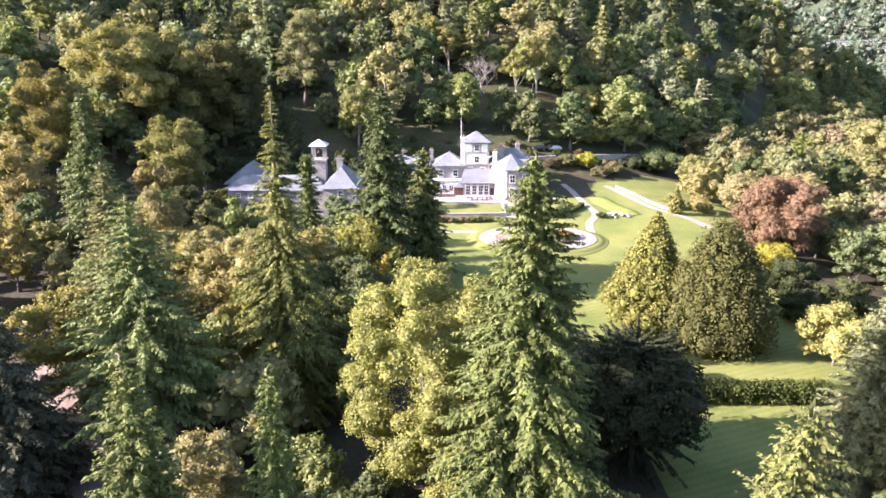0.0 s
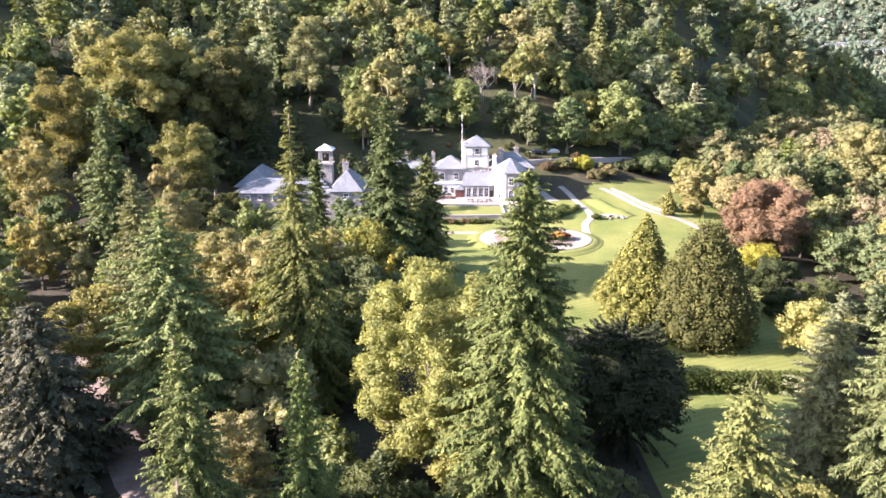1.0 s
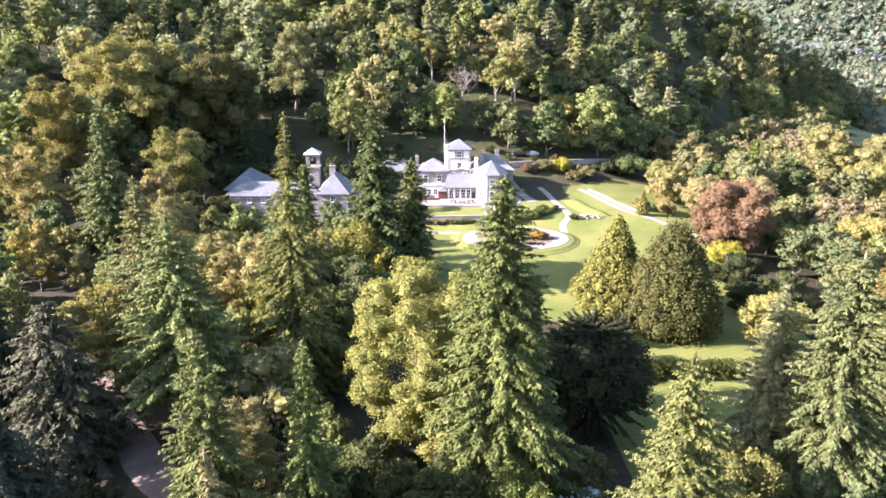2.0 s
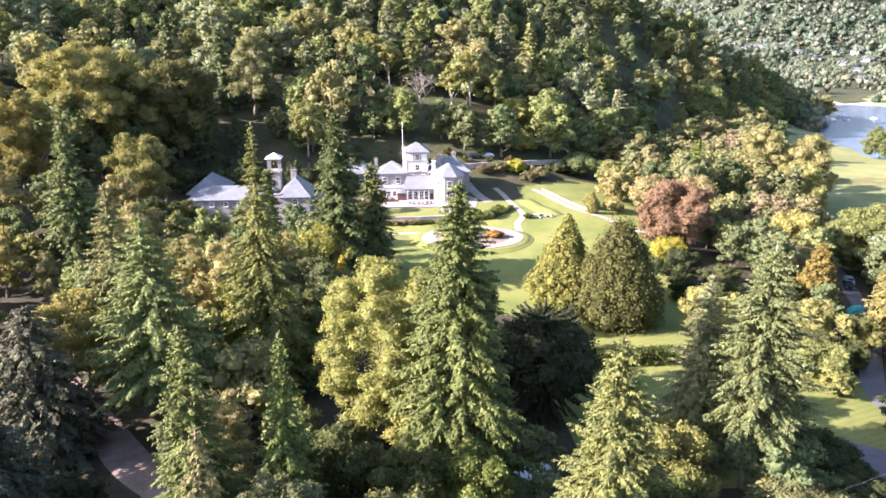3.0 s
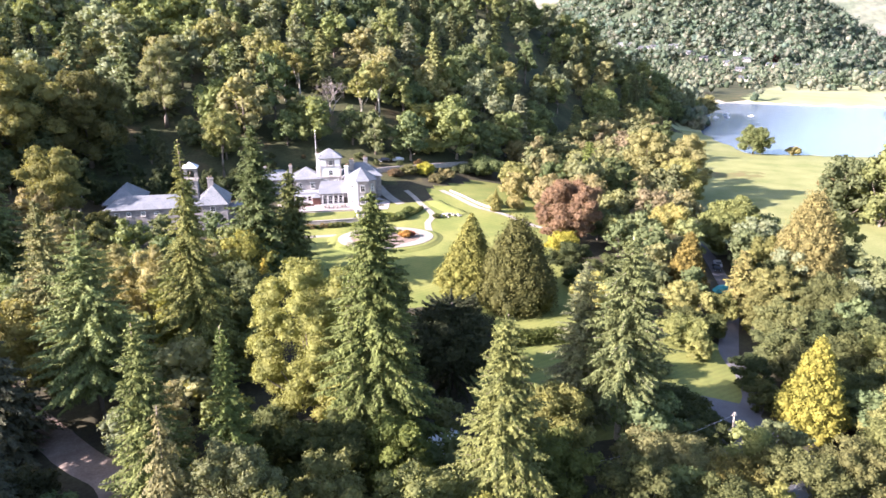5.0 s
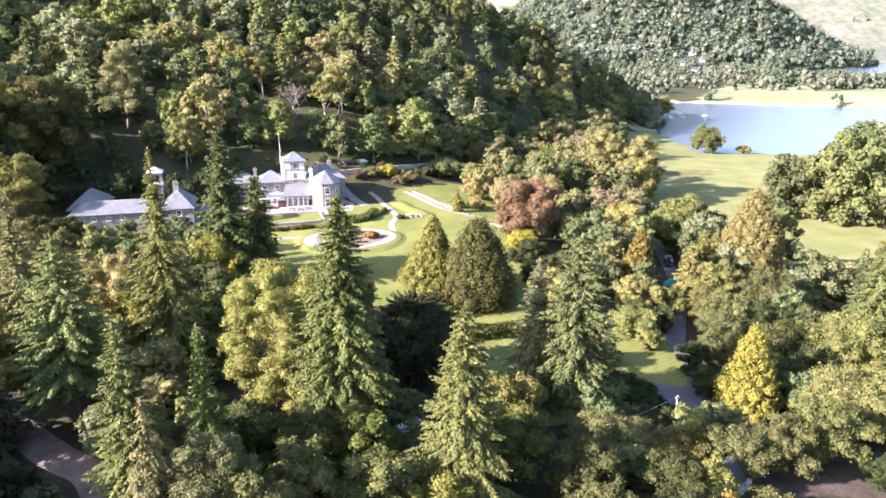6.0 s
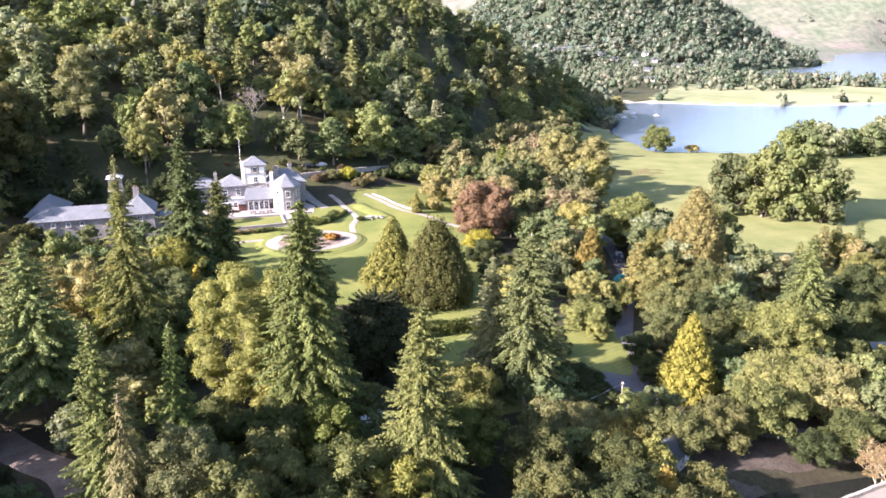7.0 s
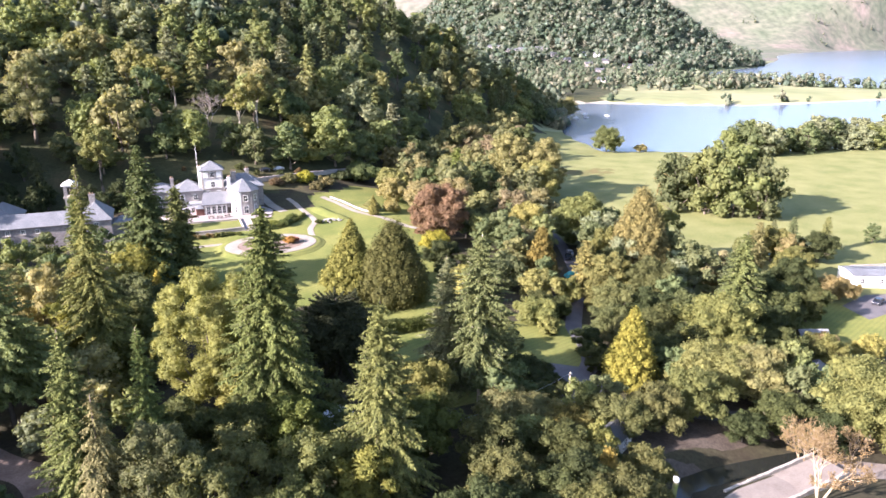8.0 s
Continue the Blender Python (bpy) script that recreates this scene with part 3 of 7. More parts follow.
def fir_meshes(seed, H, R, low=0.06, power=0.85, spacing=0.72, spray=0.56, droop=0.13, top=0.45, dense=1.25, core=0.5, bark=None, gaps=0.0, sweep=0.0):
    """Trunk, boughs and needles of a conifer: whorls of drooping boughs with flat sprays."""
    r = np.random.default_rng(seed)
    if spray < 0.5:
        spray, spacing = spray * 0.84, spacing * 0.9
    P, N, T, L, W = [], [], [], [], []
    bm = bmesh.new()
    tube(bm, [(0.15 * math.sin(k * 1.3), 0.1 * math.cos(k), H * k / 7 - 0.4 * (k == 0)) for k in range(8)], [max(0.05, 0.014 * H * (1 - k / 7.2)) * (1.3 if k == 0 else 1) for k in range(8)], 7)
    z = low * H
    while z < H - 0.3:
        q = z / H
        span = R * (1 - q) ** power * (0.55 + 0.45 * min(1, (q - low) / 0.12 + 0.4)) + 0.25
        n = int(round((3.2 + 1.25 * span) * min(dense * 1.15, 1.5))) + 1
        a0 = r.uniform(0, 6.28)
        for j in range(n):
            if r.random() < gaps:
                continue
            az = a0 + 6.283 * j / n + r.normal(0, 0.25)
            ln = span * r.uniform(0.5, 1.1) * (1 + 0.15 * math.sin(3 * az + seed + q * 9))
            pitch = top * (q - 0.35) + r.normal(0, 0.09)
            out = np.array([math.cos(az), math.sin(az), 0.0])
            side = np.array([-out[1], out[0], 0.0])
            zz = z + r.normal(0, 0.15 * spacing)
            steps = max(3, int(ln / (0.74 * spray)))
            t = (np.arange(steps) + r.uniform(0.3, 1.0)) / steps
            t = t[t > 0.1] if ln > 1.5 else t
            d = t * ln
            zc = zz + d * pitch - droop * ln * t**2 + sweep * ln * t**4
            pos = out * d[:, None] + np.array([0, 0, 1]) * zc[:, None]
            sl = pitch - 2 * droop * t + 4 * sweep * t**3
            along = unit(out + np.array([0, 0, 1]) * sl[:, None])
            up = unit(np.array([0, 0, 1]) - out * sl[:, None])
            if ln > 2.2 and r.random() < 0.6:
                tube(bm, [Vector((0, 0, zz)), Vector(pos[len(pos) // 2]), Vector(pos[-1])], [0.012 * ln + 0.02, 0.008 * ln + 0.01, 0.01], 3)
            reach = (0.23 * ln * (1 - t) ** 0.8 * np.minimum(1, 0.35 + 2.2 * t) + 0.8 * spray) * r.uniform(0.55, 1.25, len(t))
            m = len(t)
            hang = np.array([0, 0, -1.0])
            # twigs to both sides of the bough, an inner and an outer spray each, and short ones hanging under it
            for sgn, lo_, hi_, sag in ((-1, 0.0, 0.62, 0.15), (1, 0.0, 0.62, 0.15), (-1, 0.42, 1.0, 0.35), (1, 0.42, 1.0, 0.35), (0, 0.0, 0.0, 0.1), (0, 0.0, 0.0, 0.9)):
                if sgn:
                    T_ = unit(along * r.uniform(0.45, 0.9, (m, 1)) + sgn * side * 0.8 + hang * sag + r.normal(0, 0.13, (m, 3)))
                    size = reach * (hi_ - lo_) * 1.15
                    P.append(pos + T_ * (reach * lo_ + 0.38 * size)[:, None] + hang * (0.10 * sag * reach)[:, None])
                    W.append(np.minimum(size * r.uniform(0.44, 0.7, m), spray * 0.9))
                else:
                    T_ = unit(along + hang * sag + r.normal(0, 0.25, (m, 3)))
                    size = spray * r.uniform(0.8, 1.5, m)
                    P.append(pos + T_ * (0.38 * size)[:, None])
                    W.append(size * r.uniform(0.3, 0.45, m))
                T.append(T_)
                N.append(unit(up + out * 0.3 + sgn * side * 0.25 + r.normal(0, 0.5, (m, 3))))
                L.append(size)
        z += spacing * r.uniform(0.75, 1.25) * (0.75 + 0.5 * (1 - q))
    k = 8
    tip = np.array([[0, 0, H - 0.35 * i] for i in range(k)], float)
    P.append(tip)
    T.append(unit(np.tile([0.0, 0, 1], (k, 1)) + r.normal(0, 0.35, (k, 3))))
    N.append(unit(r.normal(size=(k, 3))))
    L.append(np.full(k, 0.8))
    W.append(np.full(k, 0.25))
    co, quads = leaf_tris(np.concatenate(P), np.concatenate(N), np.concatenate(T), np.concatenate(L), np.concatenate(W) * 1.1)
    # the dark dense heart of the tree
    hv, hf = [], []
    lv, sd = 14, 9
    for i in range(lv):
        q = low + 0.05 + (0.93 - low) * i / (lv - 1)
        for s in range(sd):
            rr = 0.55 * core * R * (1 - q) ** power * r.uniform(0.55, 1.15)
            hv.append((rr * math.cos(6.283 * s / sd), rr * math.sin(6.283 * s / sd), q * H + r.normal(0, 0.2)))
    for i in range(lv - 1):
        for s in range(sd):
            hf.append((i * sd + s, i * sd + (s + 1) % sd, (i + 1) * sd + (s + 1) % sd, (i + 1) * sd + s))
    hv, hf = np.array(hv), np.array(hf) + len(co)
    crown = array_mesh("crown", np.concatenate([co, hv]), [quads, hf], M_NEEDLE, True)
    me = bpy.data.meshes.new("trunk")
    bm.to_mesh(me)
    bm.free()
    me.materials.append(bark or M_BARK)
    return me, crown


def cone_meshes(seed, H, R, leaf=0.34, cover=0.6, lumps=60, round_=0.7, low=0.03, tuft=0.30):
    """A dense cypress or yew: upright tufts over a cone that rounds at the foot."""
    r = np.random.default_rng(seed)
    q = (np.arange(lumps) + 0.5) / lumps
    th = np.pi * (1 + 5**0.5) * np.arange(lumps) + r.uniform(0, 6)
    prof = np.minimum(1, (q + 0.10) * 4) ** 0.6 * (1 - q) ** round_
    rad = R * tuft * r.uniform(0.75, 1.25, lumps) * (0.35 + 0.65 * (1 - q))
    out = np.maximum(0.02, R * prof * r.uniform(0.82, 1.06, lumps) - 0.5 * rad)
    cen = np.stack([np.cos(th) * out, np.sin(th) * out, H * (low + (0.97 - low) * q)], -1)
    inner = np.array([[0, 0, H * (low + p)] for p in (0.12, 0.25, 0.4, 0.55, 0.7, 0.84)])
    irad = np.array([R * 0.8 * (1 - p) ** round_ for p in (0.12, 0.25, 0.4, 0.55, 0.7, 0.84)])
    co, faces = lump_cloud(r, np.concatenate([cen, inner]), np.concatenate([rad, irad]), leaf, cover, 0.75, 1.35)
    return trunk_mesh("trunk", H * 0.8, 0.02 * H + 0.05, [], M_BARK), array_mesh("crown", co, faces, M_NEEDLE, True)


def puzzle_meshes(seed, H, R):
    """A monkey puzzle: a rounded head of long dark rope-like boughs that hang and turn up."""
    r = np.random.default_rng(seed)
    P, N, T, L, W = [], [], [], [], []
    bm = bmesh.new()
    tube(bm, [(0, 0, H * k / 5 - 0.4 * (k == 0)) for k in range(6)], [0.34 * (1 - 0.12 * k) for k in range(6)], 8)
    for i in range(230):
        q = r.uniform(0.12, 0.98)
        az = r.uniform(0, 6.283)
        ln = R * math.sqrt(max(0.05, 1 - ((q - 0.52) / 0.49) ** 2)) * r.uniform(0.7, 1.0)
        out = np.array([math.cos(az), math.sin(az), 0.0])
        t = np.linspace(0.15, 1, 16)
        zc = H * q + 0.45 * ln * (q - 0.5) * 2 * t - 0.55 * ln * t**2 * (1.15 - q) + 0.12 * ln * t**5
        pos = out * (t * ln)[:, None] + np.array([0, 0, 1]) * zc[:, None]
        tube(bm, [Vector((0, 0, H * q)), Vector(pos[7]), Vector(pos[-1])], [0.07, 0.05, 0.03], 4)
        along = unit(np.gradient(pos, axis=0))
        for s in range(6):
            d = unit(r.normal(size=pos.shape))
            P.append(pos + d * 0.16)
            T.append(unit(along + d * 0.8))
            N.append(unit(d + np.array([0, 0, 0.3])))
            L.append(r.uniform(0.4, 0.7, len(t)))
            W.append(r.uniform(0.16, 0.26, len(t)))
    co, quads = leaf_quads(np.concatenate(P), np.concatenate(N), np.concatenate(T), np.concatenate(L), np.concatenate(W))
    k = np.arange(40) + 0.5
    th, up = np.pi * (1 + 5**0.5) * k, 1 - 1.7 * k / 40
    fl = np.sqrt(1 - up**2)
    cen = np.stack([np.cos(th) * fl * R * 0.7, np.sin(th) * fl * R * 0.7, H * (0.56 + 0.32 * up)], -1)
    co2, (q2, t2) = lump_cloud(r, cen, r.uniform(0.2, 0.3, 40) * R, 0.3, 0.4)
    n = len(co)
    me = bpy.data.meshes.new("trunk")
    bm.to_mesh(me)
    bm.free()
    me.materials.append(M_DARKTIMBER)
    return me, array_mesh("crown", np.concatenate([co, co2]), [quads, q2 + n, t2 + n], M_NEEDLE)


def bare_meshes(seed, H, R, levels=4, bark=None):
    """A leafless tree: forking limbs down to fine twigs."""
    r = random.Random(seed)
    bm, tw = bmesh.new(), bmesh.new()

    def grow(p, d, ln, rad, lev):
        q = p + d * ln * 0.5 + Vector((r.gauss(0, 0.05), r.gauss(0, 0.05), 0.02)) * ln
        e = q + (d + Vector((r.gauss(0, 0.15), r.gauss(0, 0.15), 0.1))).normalized() * ln * 0.5
        tube(bm if lev >= 2 else tw, [p, q, e], [rad, rad * 0.8, rad * 0.55], 5 if lev > 2 else 3)
        if lev == 0:
            return
        for k in range((3 if levels > 4 else r.choice((3, 4))) if lev > 1 else 4):
            a = r.uniform(0, 6.283)
            ax = d.cross(Vector((math.cos(a), math.sin(a), 0.3))).normalized()
            nd = (Matrix.Rotation(r.uniform(0.35, 0.85), 3, ax) @ d + Vector((0, 0, 0.12))).normalized()
            grow(q.lerp(e, r.uniform(0.1, 1.0)), nd, ln * r.uniform(0.55, 0.78), rad * 0.5, lev - 1)

    for k in range(3):
        a = 2.1 * k + 0.4
        grow(Vector((0.12 * math.cos(a), 0.12 * math.sin(a), -0.3)), Vector((0.35 * math.cos(a), 0.35 * math.sin(a), 1)).normalized(), H * 0.36, 0.014 * H, levels)
    out = []
    for b, nm in ((bm, "trunk"), (tw, "crown")):
        me = bpy.data.meshes.new(nm)
        b.to_mesh(me)
        b.free()
        me.materials.append(bark or M_PALEBARK)
        out.append(me)
    return out


def plant(meshes, x, y, colour=(0.08, 0.1, 0.03), label="", category="tree", name="tree", group="", turn=None, scale=(1, 1, 1), sink=0.15):
    """Sets a tree of the given trunk and crown on the ground."""
    e = new(name)
    e.empty_display_size = 0.5
    turn = random.uniform(0, 360) if turn is None else turn
    e.matrix_basis = pose(x, y, gz(x, y) - sink, 0, 0, turn) @ Matrix.Diagonal((*scale, 1))
    for me in meshes:
        o = new(me.name.split(".")[0], me)
        o.parent = e
        o.color = (*colour, 1)
    return tagged(e, label, category, group)


COPPER, STRAW, PINK, GOLD = (0.135, 0.1, 0.062), (0.19, 0.182, 0.085), (0.16, 0.14, 0.08), (0.24, 0.225, 0.04)


def muted(colour, k=0.4):
    """A leaf colour drawn towards dull olive of the same depth."""
    v = 0.35 * colour[0] + 0.65 * colour[1]
    return tuple(c + k * (v * q - c) for c, q in zip(colour, (0.92, 1.05, 0.4)))


def fir_at(x, y, ztop, R, colour, label, name="conifer", **kw):
    seed = int(abs(x * 13 + y * 7 + ztop * 3)) + 1
    return plant(fir_meshes(seed, ztop - gz(x, y), R, **kw), x, y, tuple(c * k for c, k in zip(colour, (0.96, 1.06, 1.0))), label, "conifer", name)


def broad_at(x, y, ztop, R, colour, label, name="broadleaf_tree", **kw):
    seed = int(abs(x * 11 + y * 5 + ztop)) + 1
    colour = colour if "copper" in label else muted(colour)
    kind = next((k for k in ("oak", "birch", "beech", "sycamore", "lime", "maple", "holly", "willow", "hazel", "sapling", "shrub") if k in label), "")
    names = {"": name, "shrub": "shrub", "sapling": "sapling", "hazel": "hazel_bush"}
    return plant(broad_meshes(seed, ztop - gz(x, y), R, **kw), x, y, colour, label, "tree", names.get(kind, kind + "_tree"))


# tall conifers of the wood below the house
fir_at(6.4, 47.5, 34.4, 9.0, (0.084, 0.106, 0.034), "massive light green conifer with dense shaggy boughs", power=0.64, dense=1.3, core=0.75, top=0.35, spray=0.42, spacing=0.55)
fir_at(-18.4, 74.8, 37.2, 8.6, (0.105, 0.125, 0.04), "very tall slender conifer with a thin nodding top", power=0.95, gaps=0.18, core=0.28, droop=0.3, spray=0.37, spacing=0.68)
fir_at(-10.2, 115, 34.4, 9.1, (0.065, 0.09, 0.035), "tall dark green fir beside the house lawn", power=0.75, core=0.5, dense=1.1, spray=0.66)
fir_at(-3.5, 122, 23.5, 6.6, (0.08, 0.10, 0.036), "dark dense conifer at the edge of the lawn", power=0.6, core=0.62, dense=1.2, spray=0.66)
fir_at(-31.1, 66, 27.3, 12.5, (0.125, 0.16, 0.062), "broad blue-green cedar with layered boughs", low=0.24, power=0.75, top=0.45, droop=0.1, dense=1.35, core=0.3, spray=0.42, spacing=1.15)
fir_at(-41, 82, 28, 9.4, (0.135, 0.15, 0.065), "tall green conifer behind the cedar", power=0.85, gaps=0.12, core=0.35, spray=0.37, spacing=0.68)
fir_at(-66, 128, 33, 9.1, (0.10, 0.125, 0.05), "tall conifer with bare patches on its stem", power=0.85, gaps=0.2, core=0.3, spray=0.66)
fir_at(-10.5, 37.3, 23.3, 6.0, (0.085, 0.115, 0.035), "slim green spruce with an open pointed top", power=0.95, gaps=0.1, core=0.35, spray=0.37, spacing=0.68)
fir_at(-18.6, 36.3, 24.8, 6.8, (0.095, 0.12, 0.04), "pointed green spruce beside the dirt track", power=0.74, core=0.5, dense=1.15, spray=0.37, spacing=0.68)
fir_at(-15.0, 26, 21.0, 5.6, (0.125, 0.13, 0.06), "ageing conifer with drooping brown boughs", power=0.75, droop=0.55, top=0.1, core=0.2, gaps=0.22, sweep=0.0, spray=0.37, spacing=0.68)
fir_at(17.5, 29.1, 25.6, 7.8, (0.1, 0.122, 0.042), "broad yellow-green spruce with a sharp leader", power=0.7, dense=1.25, core=0.58, spray=0.37, spacing=0.68)
fir_at(40.0, 47, 27.0, 9.2, (0.088, 0.108, 0.045), "tall grey-green fir with a pale bare stem below", low=0.28, power=0.62, gaps=0.08, core=0.2, bark=M_PALEBARK, droop=0.12, spray=0.37, spacing=0.68)
fir_at(36.5, 53, 22.0, 6.4, (0.12, 0.135, 0.07), "soft grey-green conifer beside the lawn", power=0.7, core=0.5, spray=0.37, spacing=0.68)
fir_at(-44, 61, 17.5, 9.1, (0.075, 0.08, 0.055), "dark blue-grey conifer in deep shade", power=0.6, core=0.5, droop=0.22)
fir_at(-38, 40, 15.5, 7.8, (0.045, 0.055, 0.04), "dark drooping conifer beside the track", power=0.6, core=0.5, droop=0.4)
# three conifers mostly out of view, added at the left to shade the track
fir_at(-52, 50, 17.0, 8.0, (0.075, 0.08, 0.055), "dark blue-grey conifer added above the track for shade", power=0.6, core=0.5, droop=0.22)
fir_at(-46, 30, 16.0, 7.0, (0.045, 0.06, 0.04), "dark conifer added to shade the dirt track", power=0.6, core=0.5, droop=0.22)
fir_at(-58, 70, 20.0, 8.0, (0.05, 0.065, 0.04), "tall dark conifer added at the wood's edge for shade", power=0.6, core=0.5, droop=0.18)
plant(cone_meshes(27, 25.5, 10.2, leaf=0.36, round_=0.62, lumps=150, tuft=0.2), 113, 100, (0.128, 0.138, 0.052), "tall dense olive-gold conifer above the road", "conifer", "conifer")
fir_at(90.3, 92, 8.2, 5.2, (0.15, 0.145, 0.055), "narrow olive conifer above the road", power=0.6, dense=1.2, core=0.65)
fir_at(110, 60.5, 16.5, 7.8, (0.085, 0.11, 0.04), "dark green fir among garden trees", power=0.8, core=0.5)
fir_at(118, 72, 8.0, 3.9, (0.05, 0.065, 0.03), "small dark fir beside a shed", power=0.8, core=0.6)
fir_at(93.5, 181, 18.8, 7.2, (0.11, 0.145, 0.04), "bright green conical tree above straw-coloured crowns", power=0.6, core=0.68, dense=1.2)
fir_at(-25.5, 128, 21.4, 3.4, (0.06, 0.085, 0.028), "narrow dark columnar evergreen before the stable block", power=0.35, core=0.85, dense=1.2, low=0.02)

# tall unseen firs beyond the far side of the track, added to shade it
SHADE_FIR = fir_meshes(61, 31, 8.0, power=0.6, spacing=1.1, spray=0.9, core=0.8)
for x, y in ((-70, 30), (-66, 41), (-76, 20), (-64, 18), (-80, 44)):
    plant(SHADE_FIR, x, y, (0.05, 0.065, 0.035), "tall dark unseen fir added to shade the dirt track", "conifer", "conifer", "firs beyond the track")
# clipped and close-grown evergreens on the lawn
plant(cone_meshes(3, 18.6, 8.4, round_=0.92, lumps=130, tuft=0.2), 33.5, 104.5, (0.115, 0.14, 0.036), "broad conical green cypress on the lawn", "conifer", "cypress")
plant(cone_meshes(5, 18.6, 9.0, round_=0.56, lumps=130, tuft=0.25), 41.5, 97.5, (0.058, 0.068, 0.022), "dark brownish-green yew on the lawn", "conifer", "yew")
plant(cone_meshes(6, 15.5, 5.6, round_=0.8, leaf=0.3, lumps=90, tuft=0.24), 68.5, 44, (0.15, 0.16, 0.034), "golden yellow cypress above the yard", "conifer", "cypress")
plant(cone_meshes(7, 15.0, 5.0, round_=0.6, lumps=90, tuft=0.24), 83.5, 102, (0.105, 0.105, 0.028), "orange-brown rounded cypress by the road", "conifer", "cypress")
plant(cone_meshes(8, 12, 2.2, round_=0.6, leaf=0.36), -9.1, 104, GOLD, "small bright yellow conifer below dark firs", "conifer", "cypress")
plant(puzzle_meshes(4, 15.0, 8.0), 20.5, 66, (0.03, 0.042, 0.02), "very dark monkey puzzle tree with hanging boughs", "tree", "monkey_puzzle")

# broadleaf trees near the camera's way
broad_at(-1.0, 60.5, 23.6, 8.4, (0.15, 0.175, 0.05), "big yellow-green lime tree turning in autumn", low=0.04, lumps=84, leaf=0.27, peak=0.72)
broad_at(3.0, 52.8, 8.8, 4.6, (0.155, 0.165, 0.045), "low yellow-green tree under the tall conifer", low=0.1, leaf=0.34, lumps=26)
broad_at(7.3, 39, 10.2, 4.4, (0.082, 0.119, 0.025), "fresh green broadleaf tree in the undergrowth", low=0.1, leaf=0.32)
broad_at(-7.5, 42, 10.5, 5.2, (0.049, 0.074, 0.026), "dark green oak in shade", low=0.1, leaf=0.34)
broad_at(0.5, 40, 9.8, 5.5, (0.049, 0.074, 0.026), "dark green oak crowded by conifers", low=0.1, leaf=0.34)
broad_at(-0.7, 28.5, 12.7, 4.3, (0.094, 0.115, 0.045), "grey-green oak with rounded boughs", low=0.12, leaf=0.30)
broad_at(-5.5, 22.5, 14.0, 4.6, (0.082, 0.102, 0.041), "grey-green oak beside a pale pine", low=0.12, leaf=0.30)
broad_at(7.5, 27.5, 11.2, 4.6, (0.102, 0.123, 0.045), "light green oak with clumped leaves", low=0.12, leaf=0.30)
broad_at(4, 20, 9.5, 4.4, (0.074, 0.098, 0.033), "green oak low in the wood", low=0.12, leaf=0.30)
plant(broad_meshes(91, 19.4, 4.4, 0.3, 46, 0.26, 0.5, 0.75), -9.6, 26.5, (0.10, 0.115, 0.055), "pale grey-green young pine with a rounded top", "conifer", "pine")
broad_at(13.2, 24.4, 9.0, 3.6, (0.123, 0.135, 0.025), "small yellow-green maple between oaks", low=0.06, leaf=0.28, lumps=26, peak=0.75)
broad_at(-19.4, 47.5, 13.2, 3.9, PINK, "small pinkish-brown tree losing its leaves", low=0.15, leaf=0.26, cover=0.3)
broad_at(27.5, 42.6, 10.2, 5.4, (0.109, 0.121, 0.032), "light green birch behind the spruce", low=0.1, leaf=0.3, peak=0.8)
broad_at(24, 34, 9.0, 5.6, (0.054, 0.083, 0.019), "fresh green hazel beneath the spruce", low=0.1, leaf=0.3)
broad_at(56.1, 90.2, 6.4, 4.9, (0.22, 0.22, 0.07), "pale yellow rounded tree on the lawn", low=0.08, leaf=0.34, lumps=30)
broad_at(66.5, 74.5, 2.6, 4.2, (0.13, 0.15, 0.05), "small rounded yellow-green tree by the road", low=0.08, leaf=0.3, lumps=22)
broad_at(42.0, 36.5, 4.2, 5.6, (0.115, 0.125, 0.06), "grey-green willow above the yard", low=0.08, leaf=0.28, cover=0.45)
broad_at(21, 7, 8.6, 4.6, (0.102, 0.121, 0.035), "light green oak near the beck", low=0.06, leaf=0.28)
broad_at(31, 20, 6.5, 4.6, (0.071, 0.083, 0.032), "grey-green oak above the beck", low=0.06, leaf=0.3)
broad_at(33, 28, 7.0, 4.6, (0.057, 0.074, 0.029), "dark green oak above the beck", low=0.06, leaf=0.3)
broad_at(53, 19.5, 1.5, 3.6, (0.094, 0.101, 0.039), "olive alder leaning over the beck", low=0.05, leaf=0.28)
broad_at(44, 12, 5.5, 4.8, (0.071, 0.080, 0.032), "grey-green alder by the beck", low=0.05, leaf=0.28)
broad_at(38, 10, 5.5, 5.0, (0.077, 0.089, 0.032), "green alder by the beck", low=0.05, leaf=0.28)
broad_at(30, 5, 7.0, 5.0, (0.096, 0.109, 0.039), "light green alder by the beck", low=0.05, leaf=0.28)
broad_at(48.4, 24.8, 4.0, 2.9, (0.133, 0.148, 0.039), "slender light green tree beside the beck", low=0.06, leaf=0.28, lumps=22, peak=0.7)
plant(cone_meshes(19, 6.2, 2.2, leaf=0.26, round_=0.5), 46.5, 19.5, (0.22, 0.20, 0.05), "young yellowish conifer by the beck", "conifer", "cypress")
broad_at(39.5, 22.9, 1.2, 2.8, (0.083, 0.089, 0.039), "thin grey-green sapling by the beck", low=0.15, leaf=0.24, cover=0.3)
broad_at(46, 31, 3.4, 4.8, (0.089, 0.089, 0.022), "olive shrub tree above the bank", low=0.08, leaf=0.28)
broad_at(54.5, 29.5, 4.6, 4.6, (0.078, 0.090, 0.035), "dark olive tree above the beck", low=0.08, leaf=0.3)
